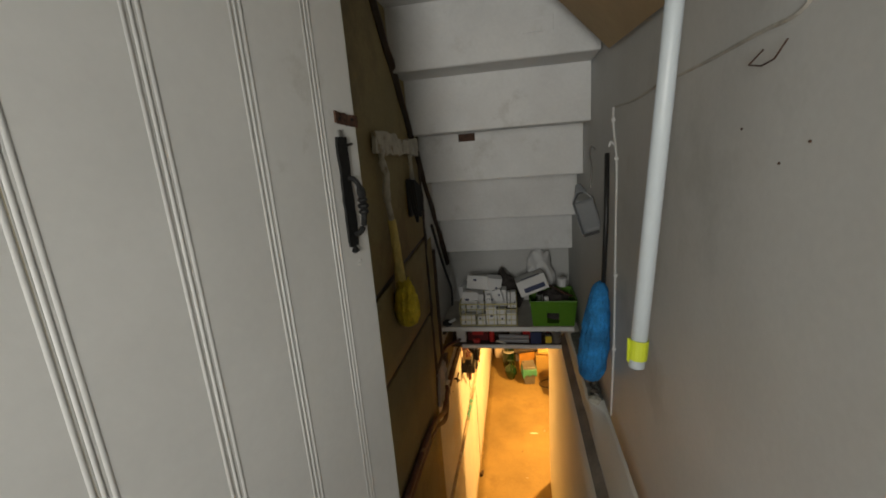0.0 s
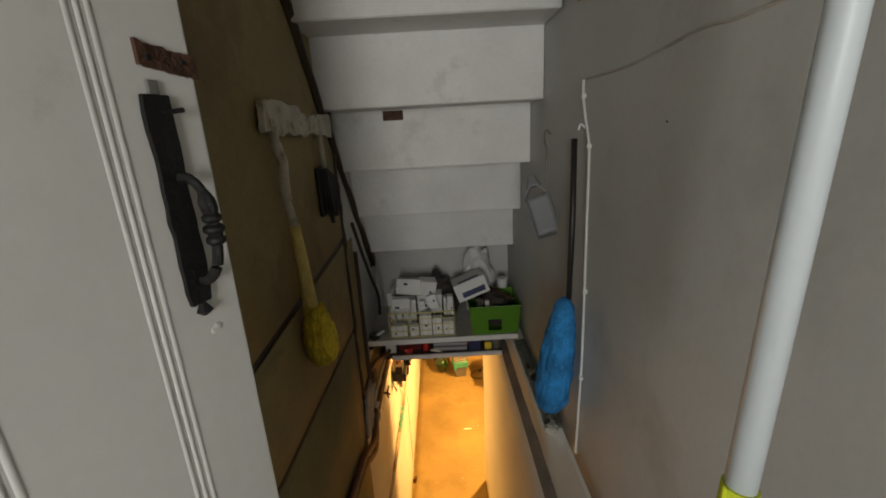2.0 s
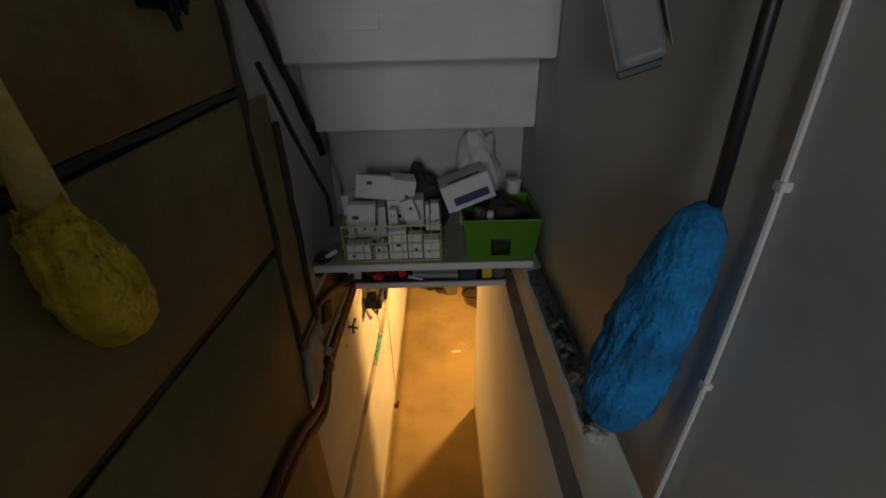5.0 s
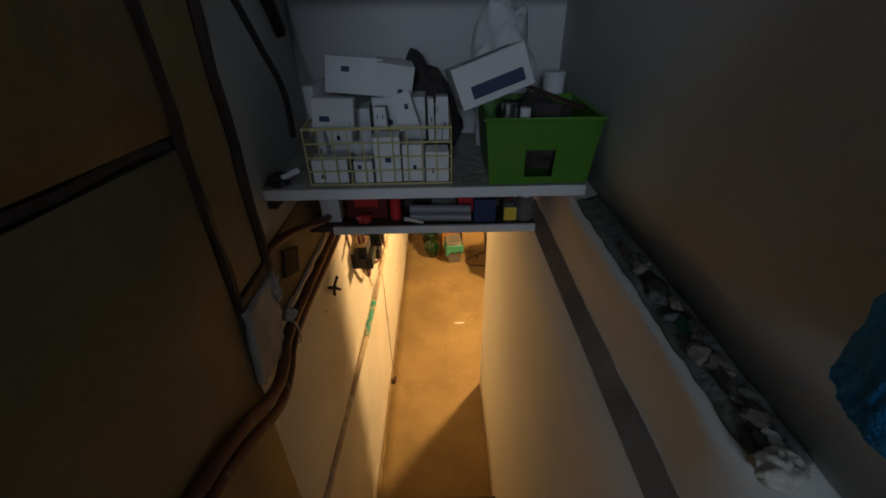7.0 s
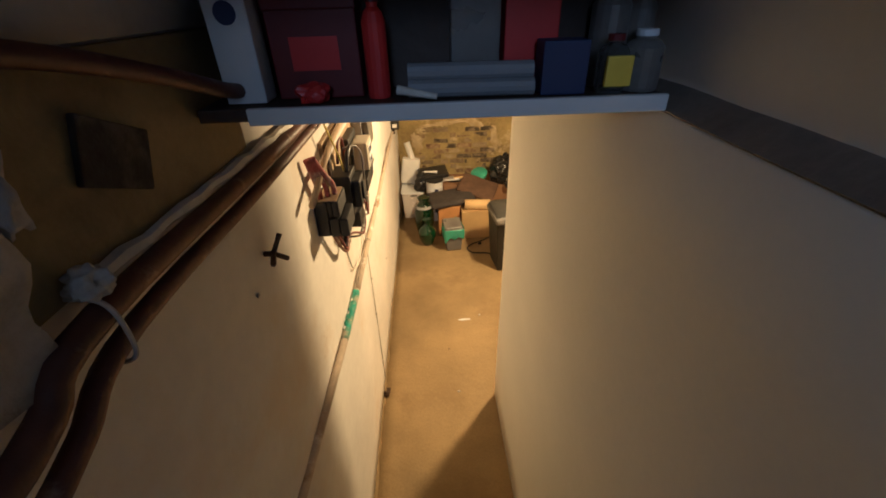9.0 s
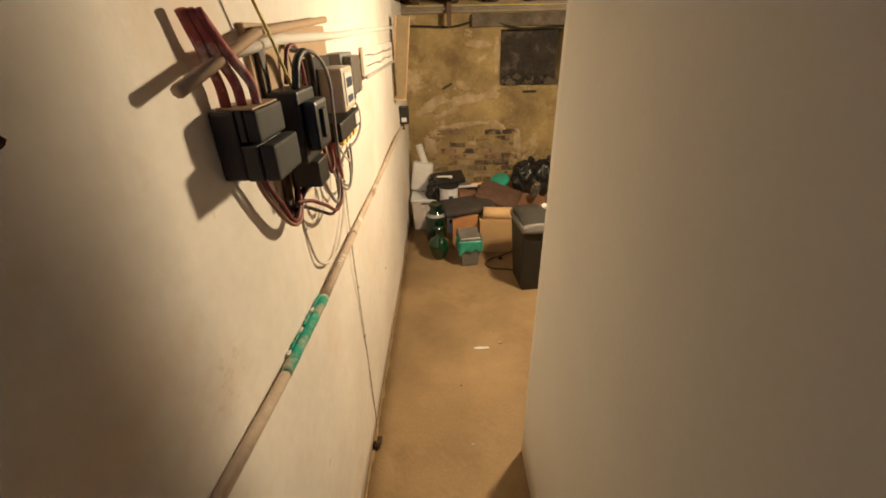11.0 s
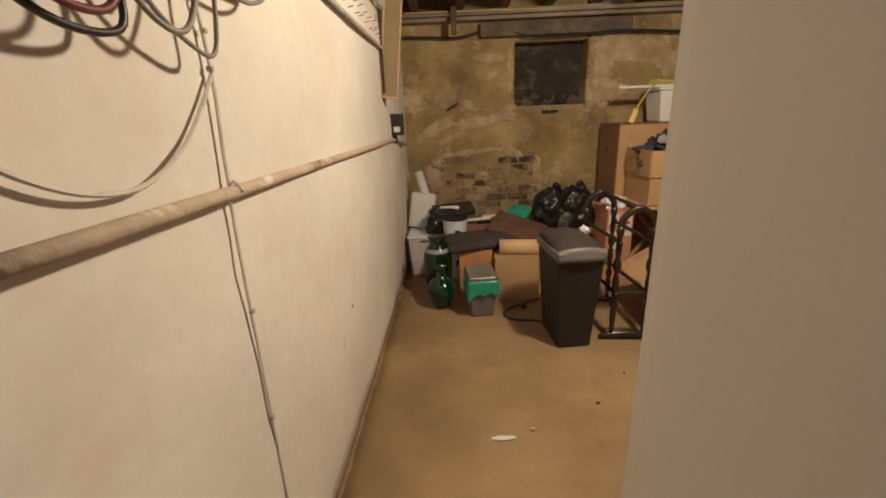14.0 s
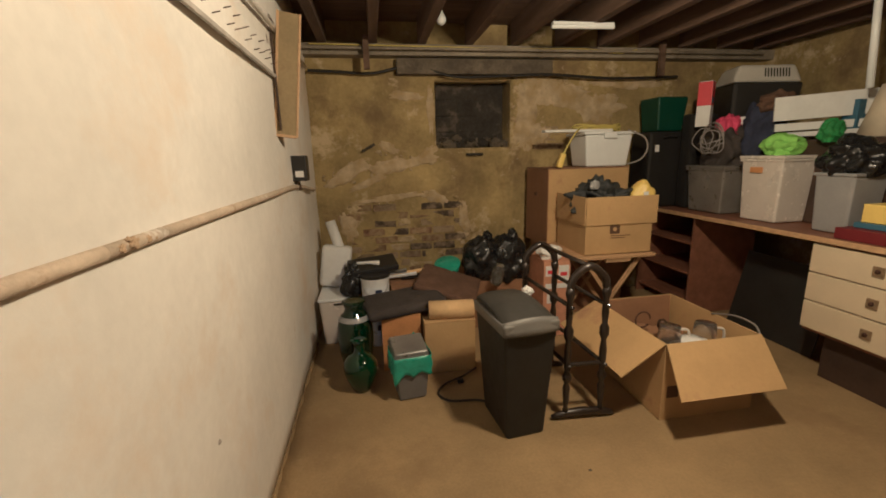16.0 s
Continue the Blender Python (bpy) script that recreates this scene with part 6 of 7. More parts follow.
part("jar", bm_lathe([(0.04, 0), (0.05, 0.02), (0.05, 0.12), (0.035, 0.15), (0.035, 0.17)], 18, m=Matrix.Translation((0.97, 7.2, 0.41)) @ pose(0, 0, 0, 10, 12, 0)), "glass", gs, smooth=True)
wc = empty("white_cloth", "small white crumpled cloth on the bin lid", "cloth")
part("cloth", bm_lump(0.86, 6.20, 0.66, 0.035, 0.03, 0.03, 6, 0.4, 5, 3), "paper", wc)


def towel_rail():
    """Turned black wooden towel stand: two end frames joined by long rails."""
    th = empty("towel_rail", "black turned-wood towel stand with three rails", "towel rail")
    A, B = Vector((1.105, 5.975, 0)), Vector((1.07, 6.53, 0))  # middle of each end
    d = Vector((1.0, -0.06, 0)).normalized()
    half = 0.098

    def turned(p, z0, z1):
        rings = ((0, 0.016), (0.05, 0.012), (0.12, 0.017), (0.20, 0.020), (0.24, 0.012), (0.27, 0.024), (0.30, 0.024), (0.33, 0.014), (0.42, 0.019), (0.50, 0.020), (0.58, 0.013), (0.62, 0.025), (0.68, 0.025), (0.71, 0.014), (0.80, 0.019), (0.90, 0.015), (0.95, 0.024), (1.0, 0.020))
        return bm_lathe([(r, z0 + (z1 - z0) * t) for t, r in rings], 12, m=Matrix.Translation((p.x, p.y, 0)))
    for c in (A, B):
        for k in (-1, 1):
            p = c + d * half * k
            post = part("post", turned(p, 0.05, 0.76), "ebony", th, smooth=True)
            for z in (0.33, 0.66):
                q = p + Vector((0, -0.024 if c is A else 0.024, z))
                part("peg", bm_lathe([(0.009, 0), (0.012, 0.008), (0.006, 0.014)], 8, m=Matrix.Translation(q) @ pose(0, 0, 0, 90, 0, 0)), "ebony", post)
        foot = [c + d * k * 0.175 + Vector((0, 0, 0.020 + 0.024 * (1 - k * k))) for k in (-1, -0.85, -0.5, 0, 0.5, 0.85, 1)]
        part("foot", bm_tube(foot, [0.012, 0.018, 0.022, 0.024, 0.022, 0.018, 0.012], 8), "ebony", th, smooth=True)
        part("cross_bar", bm_tube([c - d * half + Vector((0, 0, 0.33)), c + d * half + Vector((0, 0, 0.33))], 0.012, 8), "ebony", th)
        part("arch", bm_tube(curve([c - d * half + Vector((0, 0, 0.75)), c - d * 0.08 + Vector((0, 0, 0.815)), c + Vector((0, 0, 0.87)), c + d * 0.08 + Vector((0, 0, 0.815)), c + d * half + Vector((0, 0, 0.75))], 5), 0.021, 8), "ebony", th, smooth=True)
    for k, z in ((-1, 0.66), (1, 0.66), (0, 0.87), (-1, 0.33), (1, 0.33)):
        part("rail", bm_tube([A + d * half * k + Vector((0, 0, z)), B + d * half * k + Vector((0, 0, z))], 0.012, 8), "ebony", th, smooth=True)
    return th


towel_rail()
closed_carton("printed_carton", "pink printed carton behind the towel stand", 1.30, 1.52, 7.0, 7.35, 0, 0.62, "pink_card")
for a in ((1.315, 1.40, 0.50, 0.585), (1.42, 1.505, 0.46, 0.585), (1.315, 1.505, 0.40, 0.44), (1.33, 1.40, 0.28, 0.37)):
    part("label_panel", bm_box(a[0], a[1], 6.9965, 6.9992, a[2], a[3]), "paper", bpy.data.objects["printed_carton"])
for a in ((1.33, 1.385, 0.52, 0.55), (1.435, 1.49, 0.50, 0.53)):
    part("print", bm_box(a[0], a[1], 6.9945, 6.9962, a[2], a[3]), "red", bpy.data.objects["printed_carton"])
wb = empty("white_hat", "crumpled white cloth on top of the printed carton", "cloth")
part("cloth", bm_lump(1.38, 7.08, 0.625, 0.10, 0.08, 0.06, 3, 0.4, 4, 4), "paper", wb)


def folding_table():
    th = empty("folding_stool", "small folding pine table carrying a cardboard box", "table")
    part("top", bm_box(1.50, 2.14, 6.86, 7.42, 0.645, 0.672, 0.004), "pine", th)
    part("apron", bm_box(1.74, 1.94, 6.87, 6.90, 0.615, 0.644, 0.003), "pine", th)
    for x0, x1, y in ((1.60, 2.06, 6.93), (2.06, 1.60, 6.98), (1.60, 2.06, 7.34), (2.06, 1.60, 7.29)):
        dx = x1 - x0
        bm = bm_box(-0.018, 0.018, y - 0.011, y + 0.011, 0, 0.645)
        for v in bm.verts:
            v.co.x += x0 + dx * v.co.z / 0.645
        part("leg", bm, "pine", th)
    return th


folding_table()


def printed_box():
    th = empty("cardboard_box", "open cardboard box with printed emblem on a folding table", "box")
    x0, x1, y0, y1, z0, z1 = 1.575, 2.115, 6.90, 7.38, 0.673, 0.92
    t = 0.005
    for b in ((x0, x1, y0, y0 + t, z0, z1), (x0, x1, y1 - t, y1, z0, z1), (x0, x0 + t, y0 + t, y1 - t, z0, z1), (x1 - t, x1, y0 + t, y1 - t, z0, z1)):
        part("side", bm_box(*b), "card", th)
    part("base", bm_box(x0, x1, y0, y1, z0, z0 + t), "card", th)
    part("flap", bm_box(x0 - 0.005, x1 + 0.03, y0 - 0.012, y0 - 0.004, z1 - 0.02, z1 + 0.19, 0.001), "card", th)
    part("flap", bm_box(x0 - 0.012, x0 - 0.004, y0, y1, z1 - 0.02, z1 + 0.19, 0.001), "card", th)
    part("emblem", bm_box(1.77, 1.85, y0 - 0.0015, y0 - 0.0003, 0.83, 0.90), "print_brown", th, "printed square emblem")
    part("emblem_mark", bm_lathe([(0.018, 0), (0.018, 0.0012)], 5, m=Matrix.Translation((1.81, y0 - 0.0016, 0.865)) @ pose(0, 0, 0, 90, 0, 0)), "card", th)
    for z, w in ((0.812, 0.16), (0.795, 0.12)):
        part("print_line", bm_box(1.78, 1.78 + w, y0 - 0.0015, y0 - 0.0003, z, z + 0.006), "print_brown", th)
    return th


printed_box()
cl = empty("clothes_heap", "heap of dark grey clothes in the open box", "clothes")
part("jumper", bm_lump(1.82, 7.09, 0.96, 0.25, 0.15, 0.14, 3, 0.6, 7, 5), "cloth_grey", cl)
part("sleeve", bm_lump(1.76, 7.08, 1.02, 0.10, 0.08, 0.13, 6, 0.4, 7, 5), "cloth_grey", cl)
part("lining", bm_lump(1.68, 6.99, 1.16, 0.04, 0.02, 0.04, 8, 0.3, 5, 3), "grey_plastic", cl, "pale grey lining")
yb = empty("yellow_bag", "yellow bag with a small white tag", "bag")
part("bag", bm_lump(2.10, 7.04, 1.0, 0.10, 0.09, 0.12, 4, 0.25, 4, 4), "yellow_plastic", yb)
part("tag", bm_box(2.03, 2.07, 6.905, 6.908, 1.10, 1.135), "paper", yb)
closed_carton("dark_carton", "dark brown carton standing under the tall box", 1.55, 2.25, 7.44, 7.92, 0, 0.62, "card_dark")
# Darker card for the shaded sides, lighter card for the lit front.
closed_carton("tall_carton", "tall brown cardboard carton against the old wall", 1.50, 2.24, 7.43, 7.93, 0.63, 1.30, "card_dark")
part("front_panel", bm_box(1.505, 2.235, 7.424, 7.429, 0.635, 1.295), "card", bpy.data.objects["tall_carton"], "front face in lighter card, coloured as lit")
part("hand_hole", bm_box(1.495, 1.4995, 7.66, 7.72, 1.06, 1.09), "print_brown", bpy.data.objects["tall_carton"])


def white_tub():
    th = empty("storage_tub", "white plastic tub with a clip lid on the tall carton", "tub", Matrix.Translation((2.08, 7.66, 1.306)))
    part("body", taper((0.19, 0.14), (0.22, 0.16), 0.27, 0.02), "white_plastic", th)
    part("lid", bm_box(-0.24, 0.24, -0.175, 0.175, 0.272, 0.295, 0.008), "white_plastic", th)
    part("clip", bm_box(-0.06, 0.06, -0.185, -0.172, 0.24, 0.285, 0.004), "white_plastic", th)
    return th


white_tub()
pl = empty("white_plank", "short white plank laid across the tub", "plank")
part("plank", bm_box(1.50, 2.12, 7.52, 7.60, 1.603, 1.625, 0.003), "paper", pl)
yl = empty("extension_lead", "coiled yellow extension lead draped over the tub", "cable")
for k in range(7):
    r = random.Random(k)
    part("coil", bm_tube([(2.02 + (0.20 + 0.03 * r.random()) * math.cos(a), 7.62 + 0.09 * math.sin(a), 1.622 + 0.012 * (k % 4) + 0.012 * math.sin(3 * a + k)) for a in [2 * math.pi * i / 22 for i in range(23)]], 0.006, 6), "cable_yellow", yl)
part("tail", bm_tube(curve([(1.85, 7.56, 1.64), (1.76, 7.48, 1.60), (1.68, 7.45, 1.50), (1.62, 7.43, 1.40), (1.60, 7.42, 1.34)], 6), 0.007, 8), "cable_yellow", yl)
part("tail", bm_tube(curve([(2.25, 7.5, 1.61), (2.38, 7.46, 1.55), (2.42, 7.46, 1.45), (2.36, 7.46, 1.36), (2.24, 7.47, 1.32)], 6), 0.008, 8), "cable_grey", yl)
part("plug", bm_box(-0.022, 0.022, -0.02, 0.02, -0.06, 0.06, 0.008, m=Matrix.Translation((1.60, 7.41, 1.37)) @ pose(0, 0, 0, 0, 18, 0)), "yellow_plastic", yl, "yellow rubber plug")


def open_carton():
    th = empty("open_carton", "large open cardboard box with splayed flaps", "box")
    x0, x1, y0, y1, z1, t = 1.50, 2.07, 5.87, 6.57, 0.445, 0.006
    for b in ((x0, x1, y0, y0 + t, 0, z1), (x0, x1, y1 - t, y1, 0, z1), (x0, x0 + t, y0 + t, y1 - t, 0, z1), (x1 - t, x1, y0 + t, y1 - t, 0, z1)):
        part("side", bm_box(*b), "card", th)
    part("base", bm_box(x0, x1, y0, y1, 0.001, 0.007), "card", th)
    def flap(a, b, out, drop):
        a, b, o = Vector(a), Vector(b), Vector(out)
        return bm_sheet(lambda u, v: a.lerp(b, u) + o * v + Vector((0, 0, -drop * v)) + (a - b) * 0.03 * v * (0.5 - u), 2, 4, 0.006)
    part("flap", flap((x0, y0, z1), (x1, y0, z1), (-0.06, -0.22, 0), 0.19), "card", th)
    part("flap", flap((x0, y1, z1), (x0, y0, z1), (-0.25, 0, 0), 0.155), "card", th)
    part("flap", flap((x1, y0 + 0.02, z1), (x1, y1, z1), (0.05, 0, 0), 0.26), "card", th)
    part("inside_flap", bm_sheet(lambda u, v: Vector((x0 + 0.03 + (x1 - x0 - 0.06) * u, y1 - 0.02 - 0.02 * v, z1 - 0.24 * v)), 2, 3, 0.006), "card_dark", th)
    part("tape", bm_box(x0 + 0.03, x0 + 0.10, y0 - 0.001, y0 - 0.0002, 0.13, 0.2), "print_brown", th)
    return th


open_carton()
for nm, lab, cat, mt, x, y, z, prof in (
        ("glass_jug", "clear glass jug in the open box", "jug", "glass", 1.66, 6.05, 0.28, [(0.05, 0), (0.07, 0.05), (0.06, 0.13), (0.05, 0.17), (0.055, 0.18)]),
        ("glass_jug", "clear glass jug with a curved handle", "jug", "glass", 1.86, 6.02, 0.28, [(0.05, 0), (0.065, 0.05), (0.06, 0.14), (0.055, 0.19)]),
        ("white_pot", "white china pot in the open box", "pot", "paper", 1.76, 5.98, 0.28, [(0.05, 0), (0.07, 0.03), (0.075, 0.09), (0.07, 0.12)]),
        ("brass_knob", "small brass lamp fitting in the open box", "fitting", "bronze", 1.68, 6.14, 0.40, [(0.02, 0), (0.03, 0.02), (0.025, 0.05), (0.01, 0.06)]),
        ("glass_bowl", "clear glass bowl in the open box", "bowl", "glass", 1.68, 5.96, 0.30, [(0.03, 0), (0.06, 0.03), (0.07, 0.08), (0.068, 0.085)])):
    th = empty(nm, lab, cat, Matrix.Translation((x, y, z)))
    part("body", bm_lathe(prof, 20), mt, th, smooth=True)
    if nm == "glass_jug":
        part("handle", bm_tube(curve([(0.05, -0.01, 0.16), (0.10, -0.02, 0.15), (0.105, -0.02, 0.08), (0.06, -0.01, 0.03)], 6), 0.008, 8), "clear", th, smooth=True)
pk = empty("packing", "crumpled brown packing filling the open box", "packing")
part("packing", bm_lump(1.785, 6.22, 0.01, 0.26, 0.32, 0.20, 5, 0.3, 5, 4), "card_dark", pk)
cc = empty("curled_wire", "brown curled wire ring in the open box", "wire")
part("ring", bm_tube([(1.63 + 0.05 * math.cos(a), 6.25, 0.42 + 0.05 * math.sin(a)) for a in [2 * math.pi * k / 18 for k in range(17)]], 0.005, 6), "rust", cc)
pf = empty("clear_strap", "clear plastic strap hanging over the box edge", "strap")
part("strap", bm_tube(curve([(2.06, 6.20, 0.44), (2.10, 6.08, 0.47), (2.14, 5.98, 0.45), (2.13, 5.92, 0.40)], 6), 0.006, 6), "frosted", pf, smooth=True)


# ---- cellar: worktop, cabinets and the heap on them ----
wt = empty("worktop", "long brown veneered worktop along the far side", "worktop")
part("board", bm_box(2.66, 3.36, 4.6, 7.92, 0.875, 0.905, 0.003), "desk_wood", wt)
part("edging", bm_box(2.652, 2.659, 4.6, 7.92, 0.874, 0.906, 0.001), "pine", wt, "pale worn front edge")


def drawer_unit():
    th = empty("drawer_unit", "cream three-drawer unit with square bronze handles", "drawers")
    part("carcass", bm_box(2.70, 3.33, 5.30, 6.165, 0.30, 0.873, 0.003), "desk_wood", th)
    for k in range(3):
        z0 = 0.325 + 0.18 * k
        dr = part("drawer", bm_box(2.675, 2.698, 5.31, 6.16, z0, z0 + 0.172, 0.004), "cream", th, "cream drawer front")
        part("handle", bm_box(2.664, 2.674, 5.775, 5.83, z0 + 0.06, z0 + 0.115, 0.004), "old_brass", dr, "square bronze handle")
        part("boss", bm_lathe([(0.013, 0), (0.011, 0.008), (0.005, 0.011)], 12, m=Matrix.Translation((2.664, 5.8025, z0 + 0.0875)) @ pose(0, 0, 0, 0, -90, 0)), "rust", dr)
    part("plinth", bm_box(2.78, 3.30, 5.32, 6.08, 0, 0.299), "dark_wood", th)
    return th


def open_shelves():
    th = empty("open_cabinet", "brown open-fronted cabinet with dark shelves", "cabinet")
    part("side", bm_box(2.72, 3.33, 7.17, 7.19, 0, 0.874, 0.002), "desk_wood", th)
    part("side", bm_box(2.72, 3.33, 7.88, 7.90, 0, 0.874, 0.002), "desk_wood", th)
    for z in (0.08, 0.35, 0.62):
        part("shelf", bm_box(2.74, 3.31, 7.191, 7.879, z, z + 0.018, 0.002), "desk_wood", th)
    part("back", bm_box(3.311, 3.33, 7.191, 7.879, 0.0, 0.874), "dark_wood", th)
    return th


drawer_unit(), open_shelves()
# Added black sheet gives the space below the worktop its shade.
gl = empty("dark_sheet", "black sheet added to darken the space under the worktop", "sheet")
part("sheet", bm_box(0, 0.012, -0.35, 0.35, 0, 0.62, 0.003, m=Matrix.Translation((2.95, 6.62, 0)) @ pose(0, 0, 0, 0, 12, 0)), "bin_black", gl)


def plastic_tub(x0, x1, y0, y1, z, h, material, label, lid=None, lidc="white_plastic"):
    cx, cy, sx, sy = (x0 + x1) / 2, (y0 + y1) / 2, (x1 - x0) / 2, (y1 - y0) / 2
    th = empty("storage_tub", label, "tub", Matrix.Translation((cx, cy, z)))
    part("body", taper((sx * 0.88, sy * 0.88), (sx, sy), h, 0.02), material, th)
    part("rim", bm_box(-sx - 0.008, sx + 0.008, -sy - 0.008, sy + 0.008, h - 0.012, h + 0.006, 0.005), material, th)
    if lid:
        part("lid", bm_box(-sx - 0.012, sx + 0.012, -sy - 0.012, sy + 0.012, h + 0.007, h + 0.03, 0.006), lidc, th)
    return th


WT = 0.907
plastic_tub(2.80, 3.14, 7.02, 7.42, WT, 0.36, "frosted", "smoky plastic tub full of oddments", True, "frosted")
plastic_tub(2.80, 3.08, 6.54, 6.87, WT, 0.44, "clear", "tall cloudy plastic tub of papers", True, "clear")
th = empty("orange_label", "orange label inside the cloudy tub", "label")
part("label", bm_box(2.789, 2.793, 6.68, 6.78, WT + 0.35, WT + 0.39), "orange", th)
plastic_tub(2.80, 3.05, 6.09, 6.32, WT, 0.36, "grey_plastic", "grey plastic tub with a dark load")
for nm, b, mt, lab, cat in (
        ("yellow_box", (2.78, 2.97, 5.80, 6.01, 1.006, 1.11), "yellow_plastic", "yellow box on a stack of books", "box"),
        ("blue_book", (2.76, 3.00, 5.78, 6.03, 0.973, 1.005), "blue_card", "blue book under the yellow box", "book"),
        ("maroon_case", (2.69, 3.05, 5.50, 6.07, 0.907, 0.972), "maroon", "flat maroon case on the worktop", "case")):
    th = empty(nm, lab, cat)
    part("body", bm_box(*b, 0.006), mt, th)


def suitcase(x0, x1, y0, y1, z0, z1, label, tag=False):
    th = empty("suitcase", label, "suitcase")
    part("shell", bm_box(x0, x1, y0, y1, z0, z1, 0.03), "black", th)
    part("handle", bm_tube(curve([((x0 + x1) / 2 - 0.06, y0 - 0.005, z1 - 0.06), ((x0 + x1) / 2 - 0.05, y0 - 0.03, z1 - 0.05), ((x0 + x1) / 2 + 0.05, y0 - 0.03, z1 - 0.05), ((x0 + x1) / 2 + 0.06, y0 - 0.005, z1 - 0.06)], 5), 0.008, 6), "black", th)
    if tag:
        part("tag", bm_box(x0 + 0.06, x0 + 0.10, y0 - 0.004, y0 - 0.001, z1 - 0.18, z1 - 0.12), "paper", th)
    return th


suitcase(2.55, 2.95, 7.62, 7.90, WT, 1.60, "black suitcase with a white tag on the worktop", True)
suitcase(2.84, 3.10, 7.46, 7.60, WT, 1.74, "black case leaning beside the suitcase")
gb = empty("green_bin", "dark green plastic bin on the suitcase", "bin")
part("bin", taper((0.125, 0.12), (0.15, 0.14), 0.30, 0.02, Matrix.Translation((2.76, 7.76, 1.602))), "dark_green", gb)
tn = empty("tall_carton", "tall red and white printed carton standing on the clothes", "carton", Matrix.Translation((2.87, 7.375, 1.62)) @ pose(0, 0, 0, 0, 0, 38))
part("lower", bm_box(-0.052, 0.052, -0.052, 0.052, 0, 0.17, 0.003), "paper", tn)
part("upper", bm_box(-0.0522, 0.0522, -0.0522, 0.0522, 0.171, 0.36, 0.003), "red", tn, "red printed upper half")
part("label_panel", bm_box(-0.03, 0.03, -0.054, -0.0523, 0.19, 0.235), "blue_card", tn, "small blue label panel")
part("top_flap", bm_box(-0.05, 0.05, -0.05, 0.05, 0.3605, 0.364), "paper", tn)
for nm, cx, cy, z, sx, sy, sz, mt, sd, lab in (
        ("clothes_bundle", 2.96, 7.22, WT + 0.37, 0.17, 0.18, 0.20, "cloth_dark", 3, "dark clothes heaped in the smoky tub"),
        ("pink_cloth", 2.98, 7.22, WT + 0.55, 0.10, 0.10, 0.15, "pink", 5, "bright pink garment on the clothes heap"),
        ("navy_bag", 3.14, 7.06, WT + 0.40, 0.17, 0.15, 0.28, "navy_cloth", 7, "navy blue bag slumped on the worktop"),
        ("brown_bag", 3.18, 7.00, WT + 0.78, 0.13, 0.12, 0.10, "cloth_brown", 8, "brown bag on top of the navy bag"),
        ("lime_cloth", 2.97, 6.71, WT + 0.47, 0.13, 0.11, 0.09, "lime_cloth", 9, "bright lime-green cloth on the tub"),
        ("green_cloth", 3.02, 6.44, WT + 0.55, 0.07, 0.06, 0.09, "green_cloth", 4, "green cloth on the dark load"),
        ("black_bundle", 2.93, 6.20, WT + 0.34, 0.16, 0.17, 0.14, "sack", 6, "black bundle filling the grey tub"),
        ("black_bundle", 3.14, 5.80, 0.907, 0.13, 0.18, 0.36, "cloth_dark", 2, "dark bundle behind the yellow box")):
    th = empty(nm, lab, "bundle")
    part("cloth", bm_lump(cx, cy, z, sx, sy, sz, sd, 0.32, 5, 5), mt, th)
hp = empty("cable_tangle", "tangle of thin grey leads hanging over the clothes", "cables")
for q in range(6):
    rq = random.Random(q + 40)
    ry, rz, oy, oz = 0.08 + 0.06 * rq.random(), 0.07 + 0.05 * rq.random(), rq.uniform(-0.06, 0.05), rq.uniform(-0.03, 0.05)
    part("lead", bm_tube([(2.735 + 0.02 * math.sin(2 * a + q), 7.16 + oy + ry * math.cos(a), 1.51 + oz + rz * math.sin(a) + 0.012 * math.sin(3 * a + q)) for a in [2 * math.pi * k / 26 for k in range(27)]], 0.0045, 6), "cable_grey", hp, smooth=True)
wx = empty("white_carton", "flat white carton on the heap", "carton")
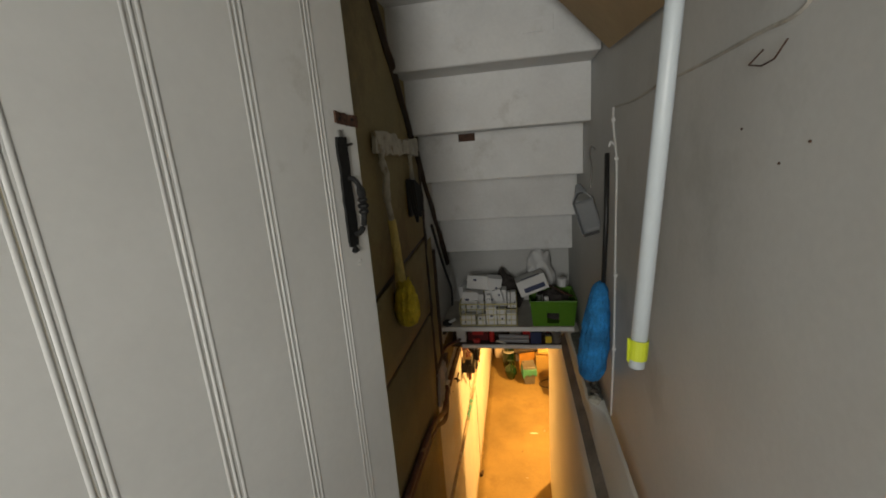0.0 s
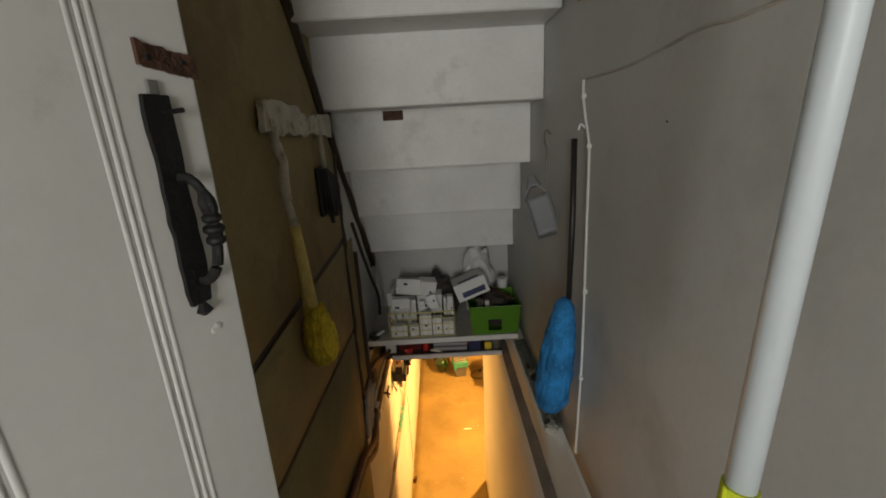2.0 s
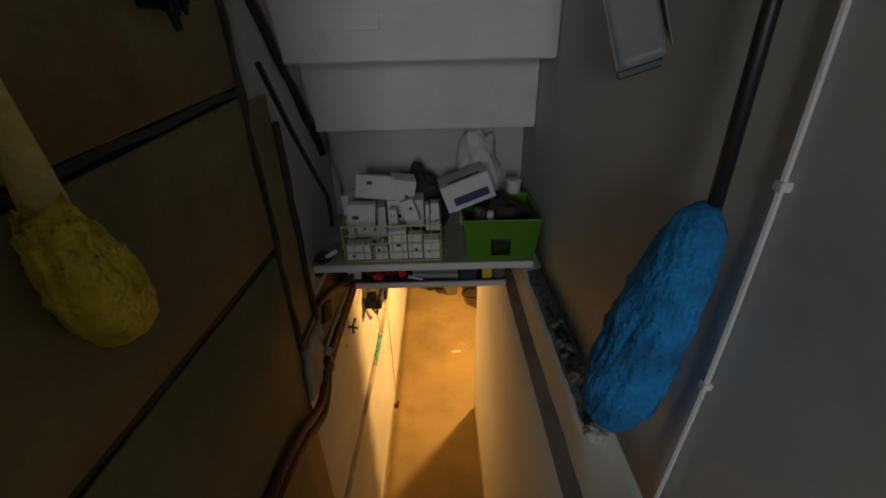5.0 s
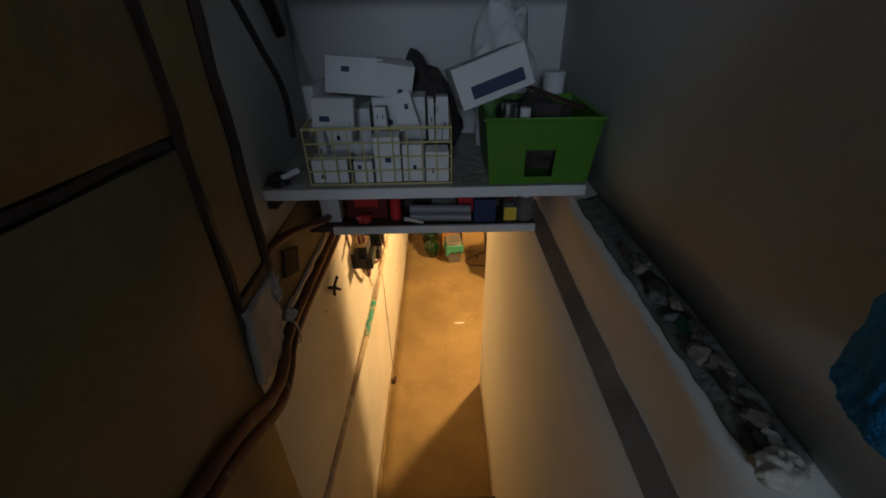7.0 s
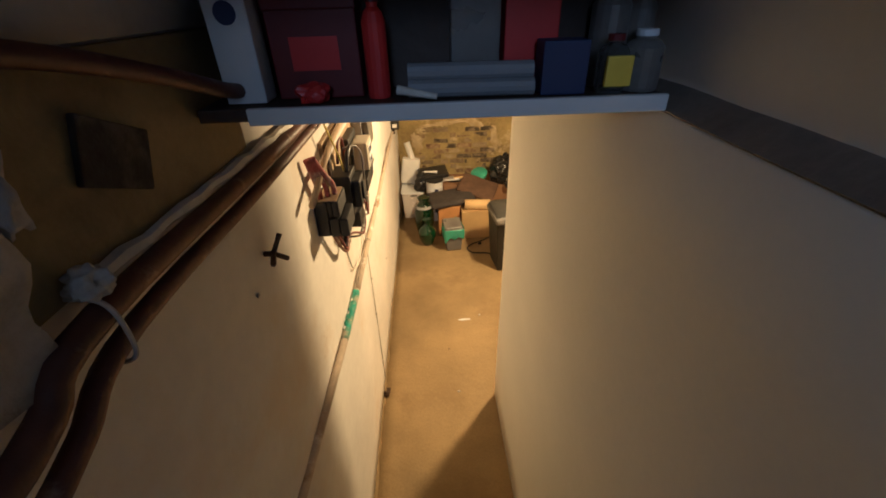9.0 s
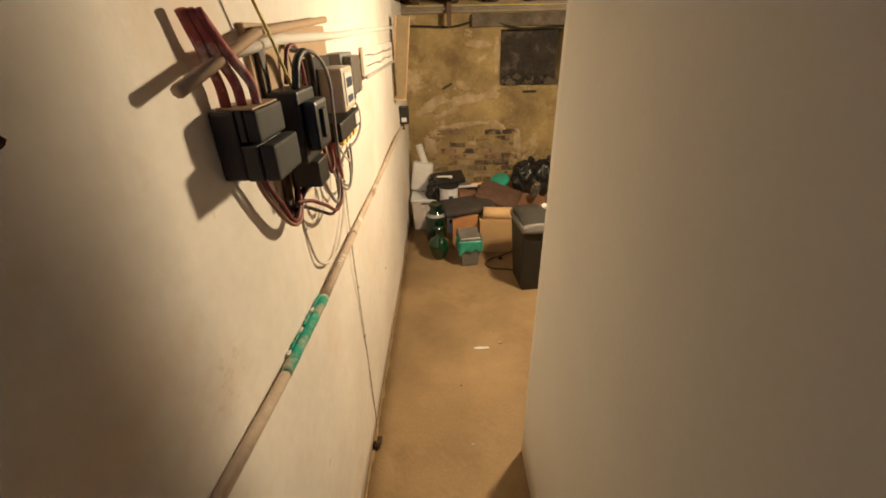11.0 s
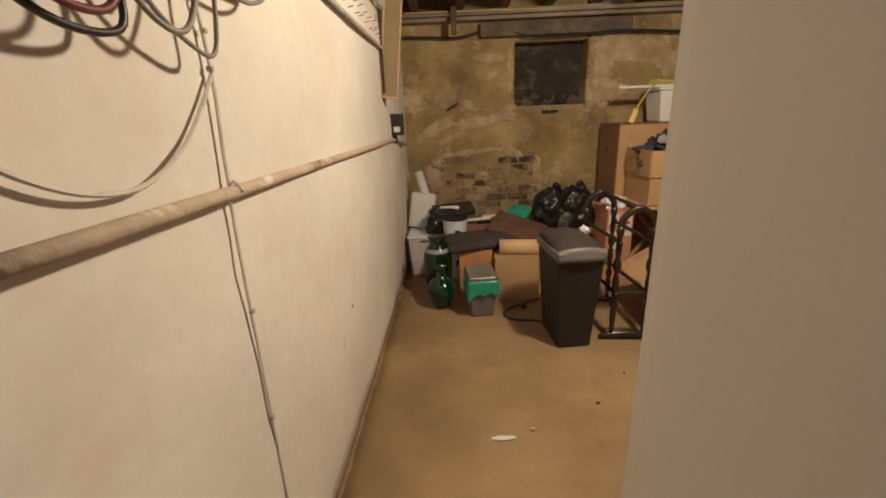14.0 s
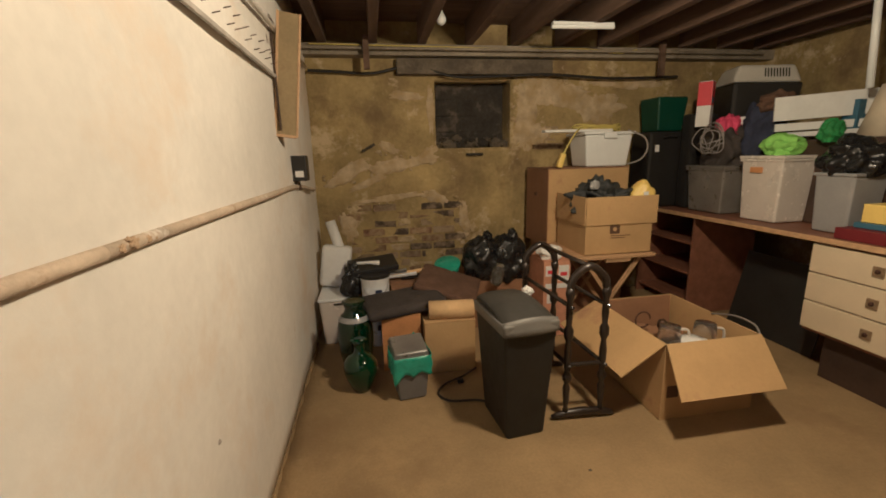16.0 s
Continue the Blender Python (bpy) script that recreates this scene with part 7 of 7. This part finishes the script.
part("carton", bm_box(-0.13, 0.13, -0.09, 0.09, 0, 0.06, 0.004, m=Matrix.Translation((3.12, 7.25, 1.62)) @ pose(0, 0, 0, 0, 0, 20)), "paper", wx)
ct = empty("pet_carrier", "grey plastic carrier shell on top of the heap", "carrier")
part("shell", taper((0.26, 0.18), (0.21, 0.14), 0.14, 0.03, Matrix.Translation((3.32, 7.36, 1.955)) @ pose(0, 0, 0, 0, 2, -18)), "carrier_grey", ct)
for k in range(9):
    part("air_slot", bm_box(-0.004, 0.004, -0.004, 0.004, -0.035, 0.035, 0.001, m=Matrix.Translation((3.32, 7.36, 2.03)) @ pose(0, 0, 0, 0, 2, -18) @ Matrix.Translation((-0.02 + 0.022 * k, -0.163, 0)) @ pose(0, 0, 0, -16, 0, 0)), "black", ct)
# Solid black block takes the place of the dark void below.
part("base", taper((0.24, 0.16), (0.26, 0.18), 0.295, 0.03, Matrix.Translation((3.32, 7.36, 1.66)) @ pose(0, 0, 0, 0, 2, -18)), "black", ct, "black block standing for the dark void below the shell")
for z0, z1, x0, y0, a in ((1.62, 1.79, 3.03, 6.87, -3), (1.545, 1.60, 3.03, 6.85, -2), (1.50, 1.535, 3.05, 6.82, -2)):
    th = empty("white_board", "white-faced board lying on the heap", "board", group="white boards on the heap")
    part("board", bm_box(0, 0.60, 0, 0.02, 0, z1 - z0, 0.003, m=Matrix.Translation((x0, y0, z0)) @ pose(0, 0, 0, 0, a, -28)), "paper", th)
bs = empty("blue_box", "blue card box behind the boards", "box")
part("box", bm_box(3.44, 3.58, 6.62, 6.72, 1.49, 1.75, 0.004), "blue_card", bs)
ls = empty("lamp_shade", "beige tapered lamp shade on the heap", "lamp shade")
part("shade", bm_lathe([(0.20, 0), (0.115, 0.33), (0.11, 0.33)], 28, m=Matrix.Translation((3.42, 6.35, 1.485))), "beige", ls, smooth=True)
cr = empty("shelf_crate", "dark crate carrying the boards and lamp shade", "crate")
part("crate", bm_box(3.06, 3.70, 5.9, 6.9, 0.907, 1.48, 0.01), "dark_wood", cr)
part("slat", bm_box(3.05, 3.059, 5.9, 6.9, 1.30, 1.44, 0.003), "dark_wood", cr)
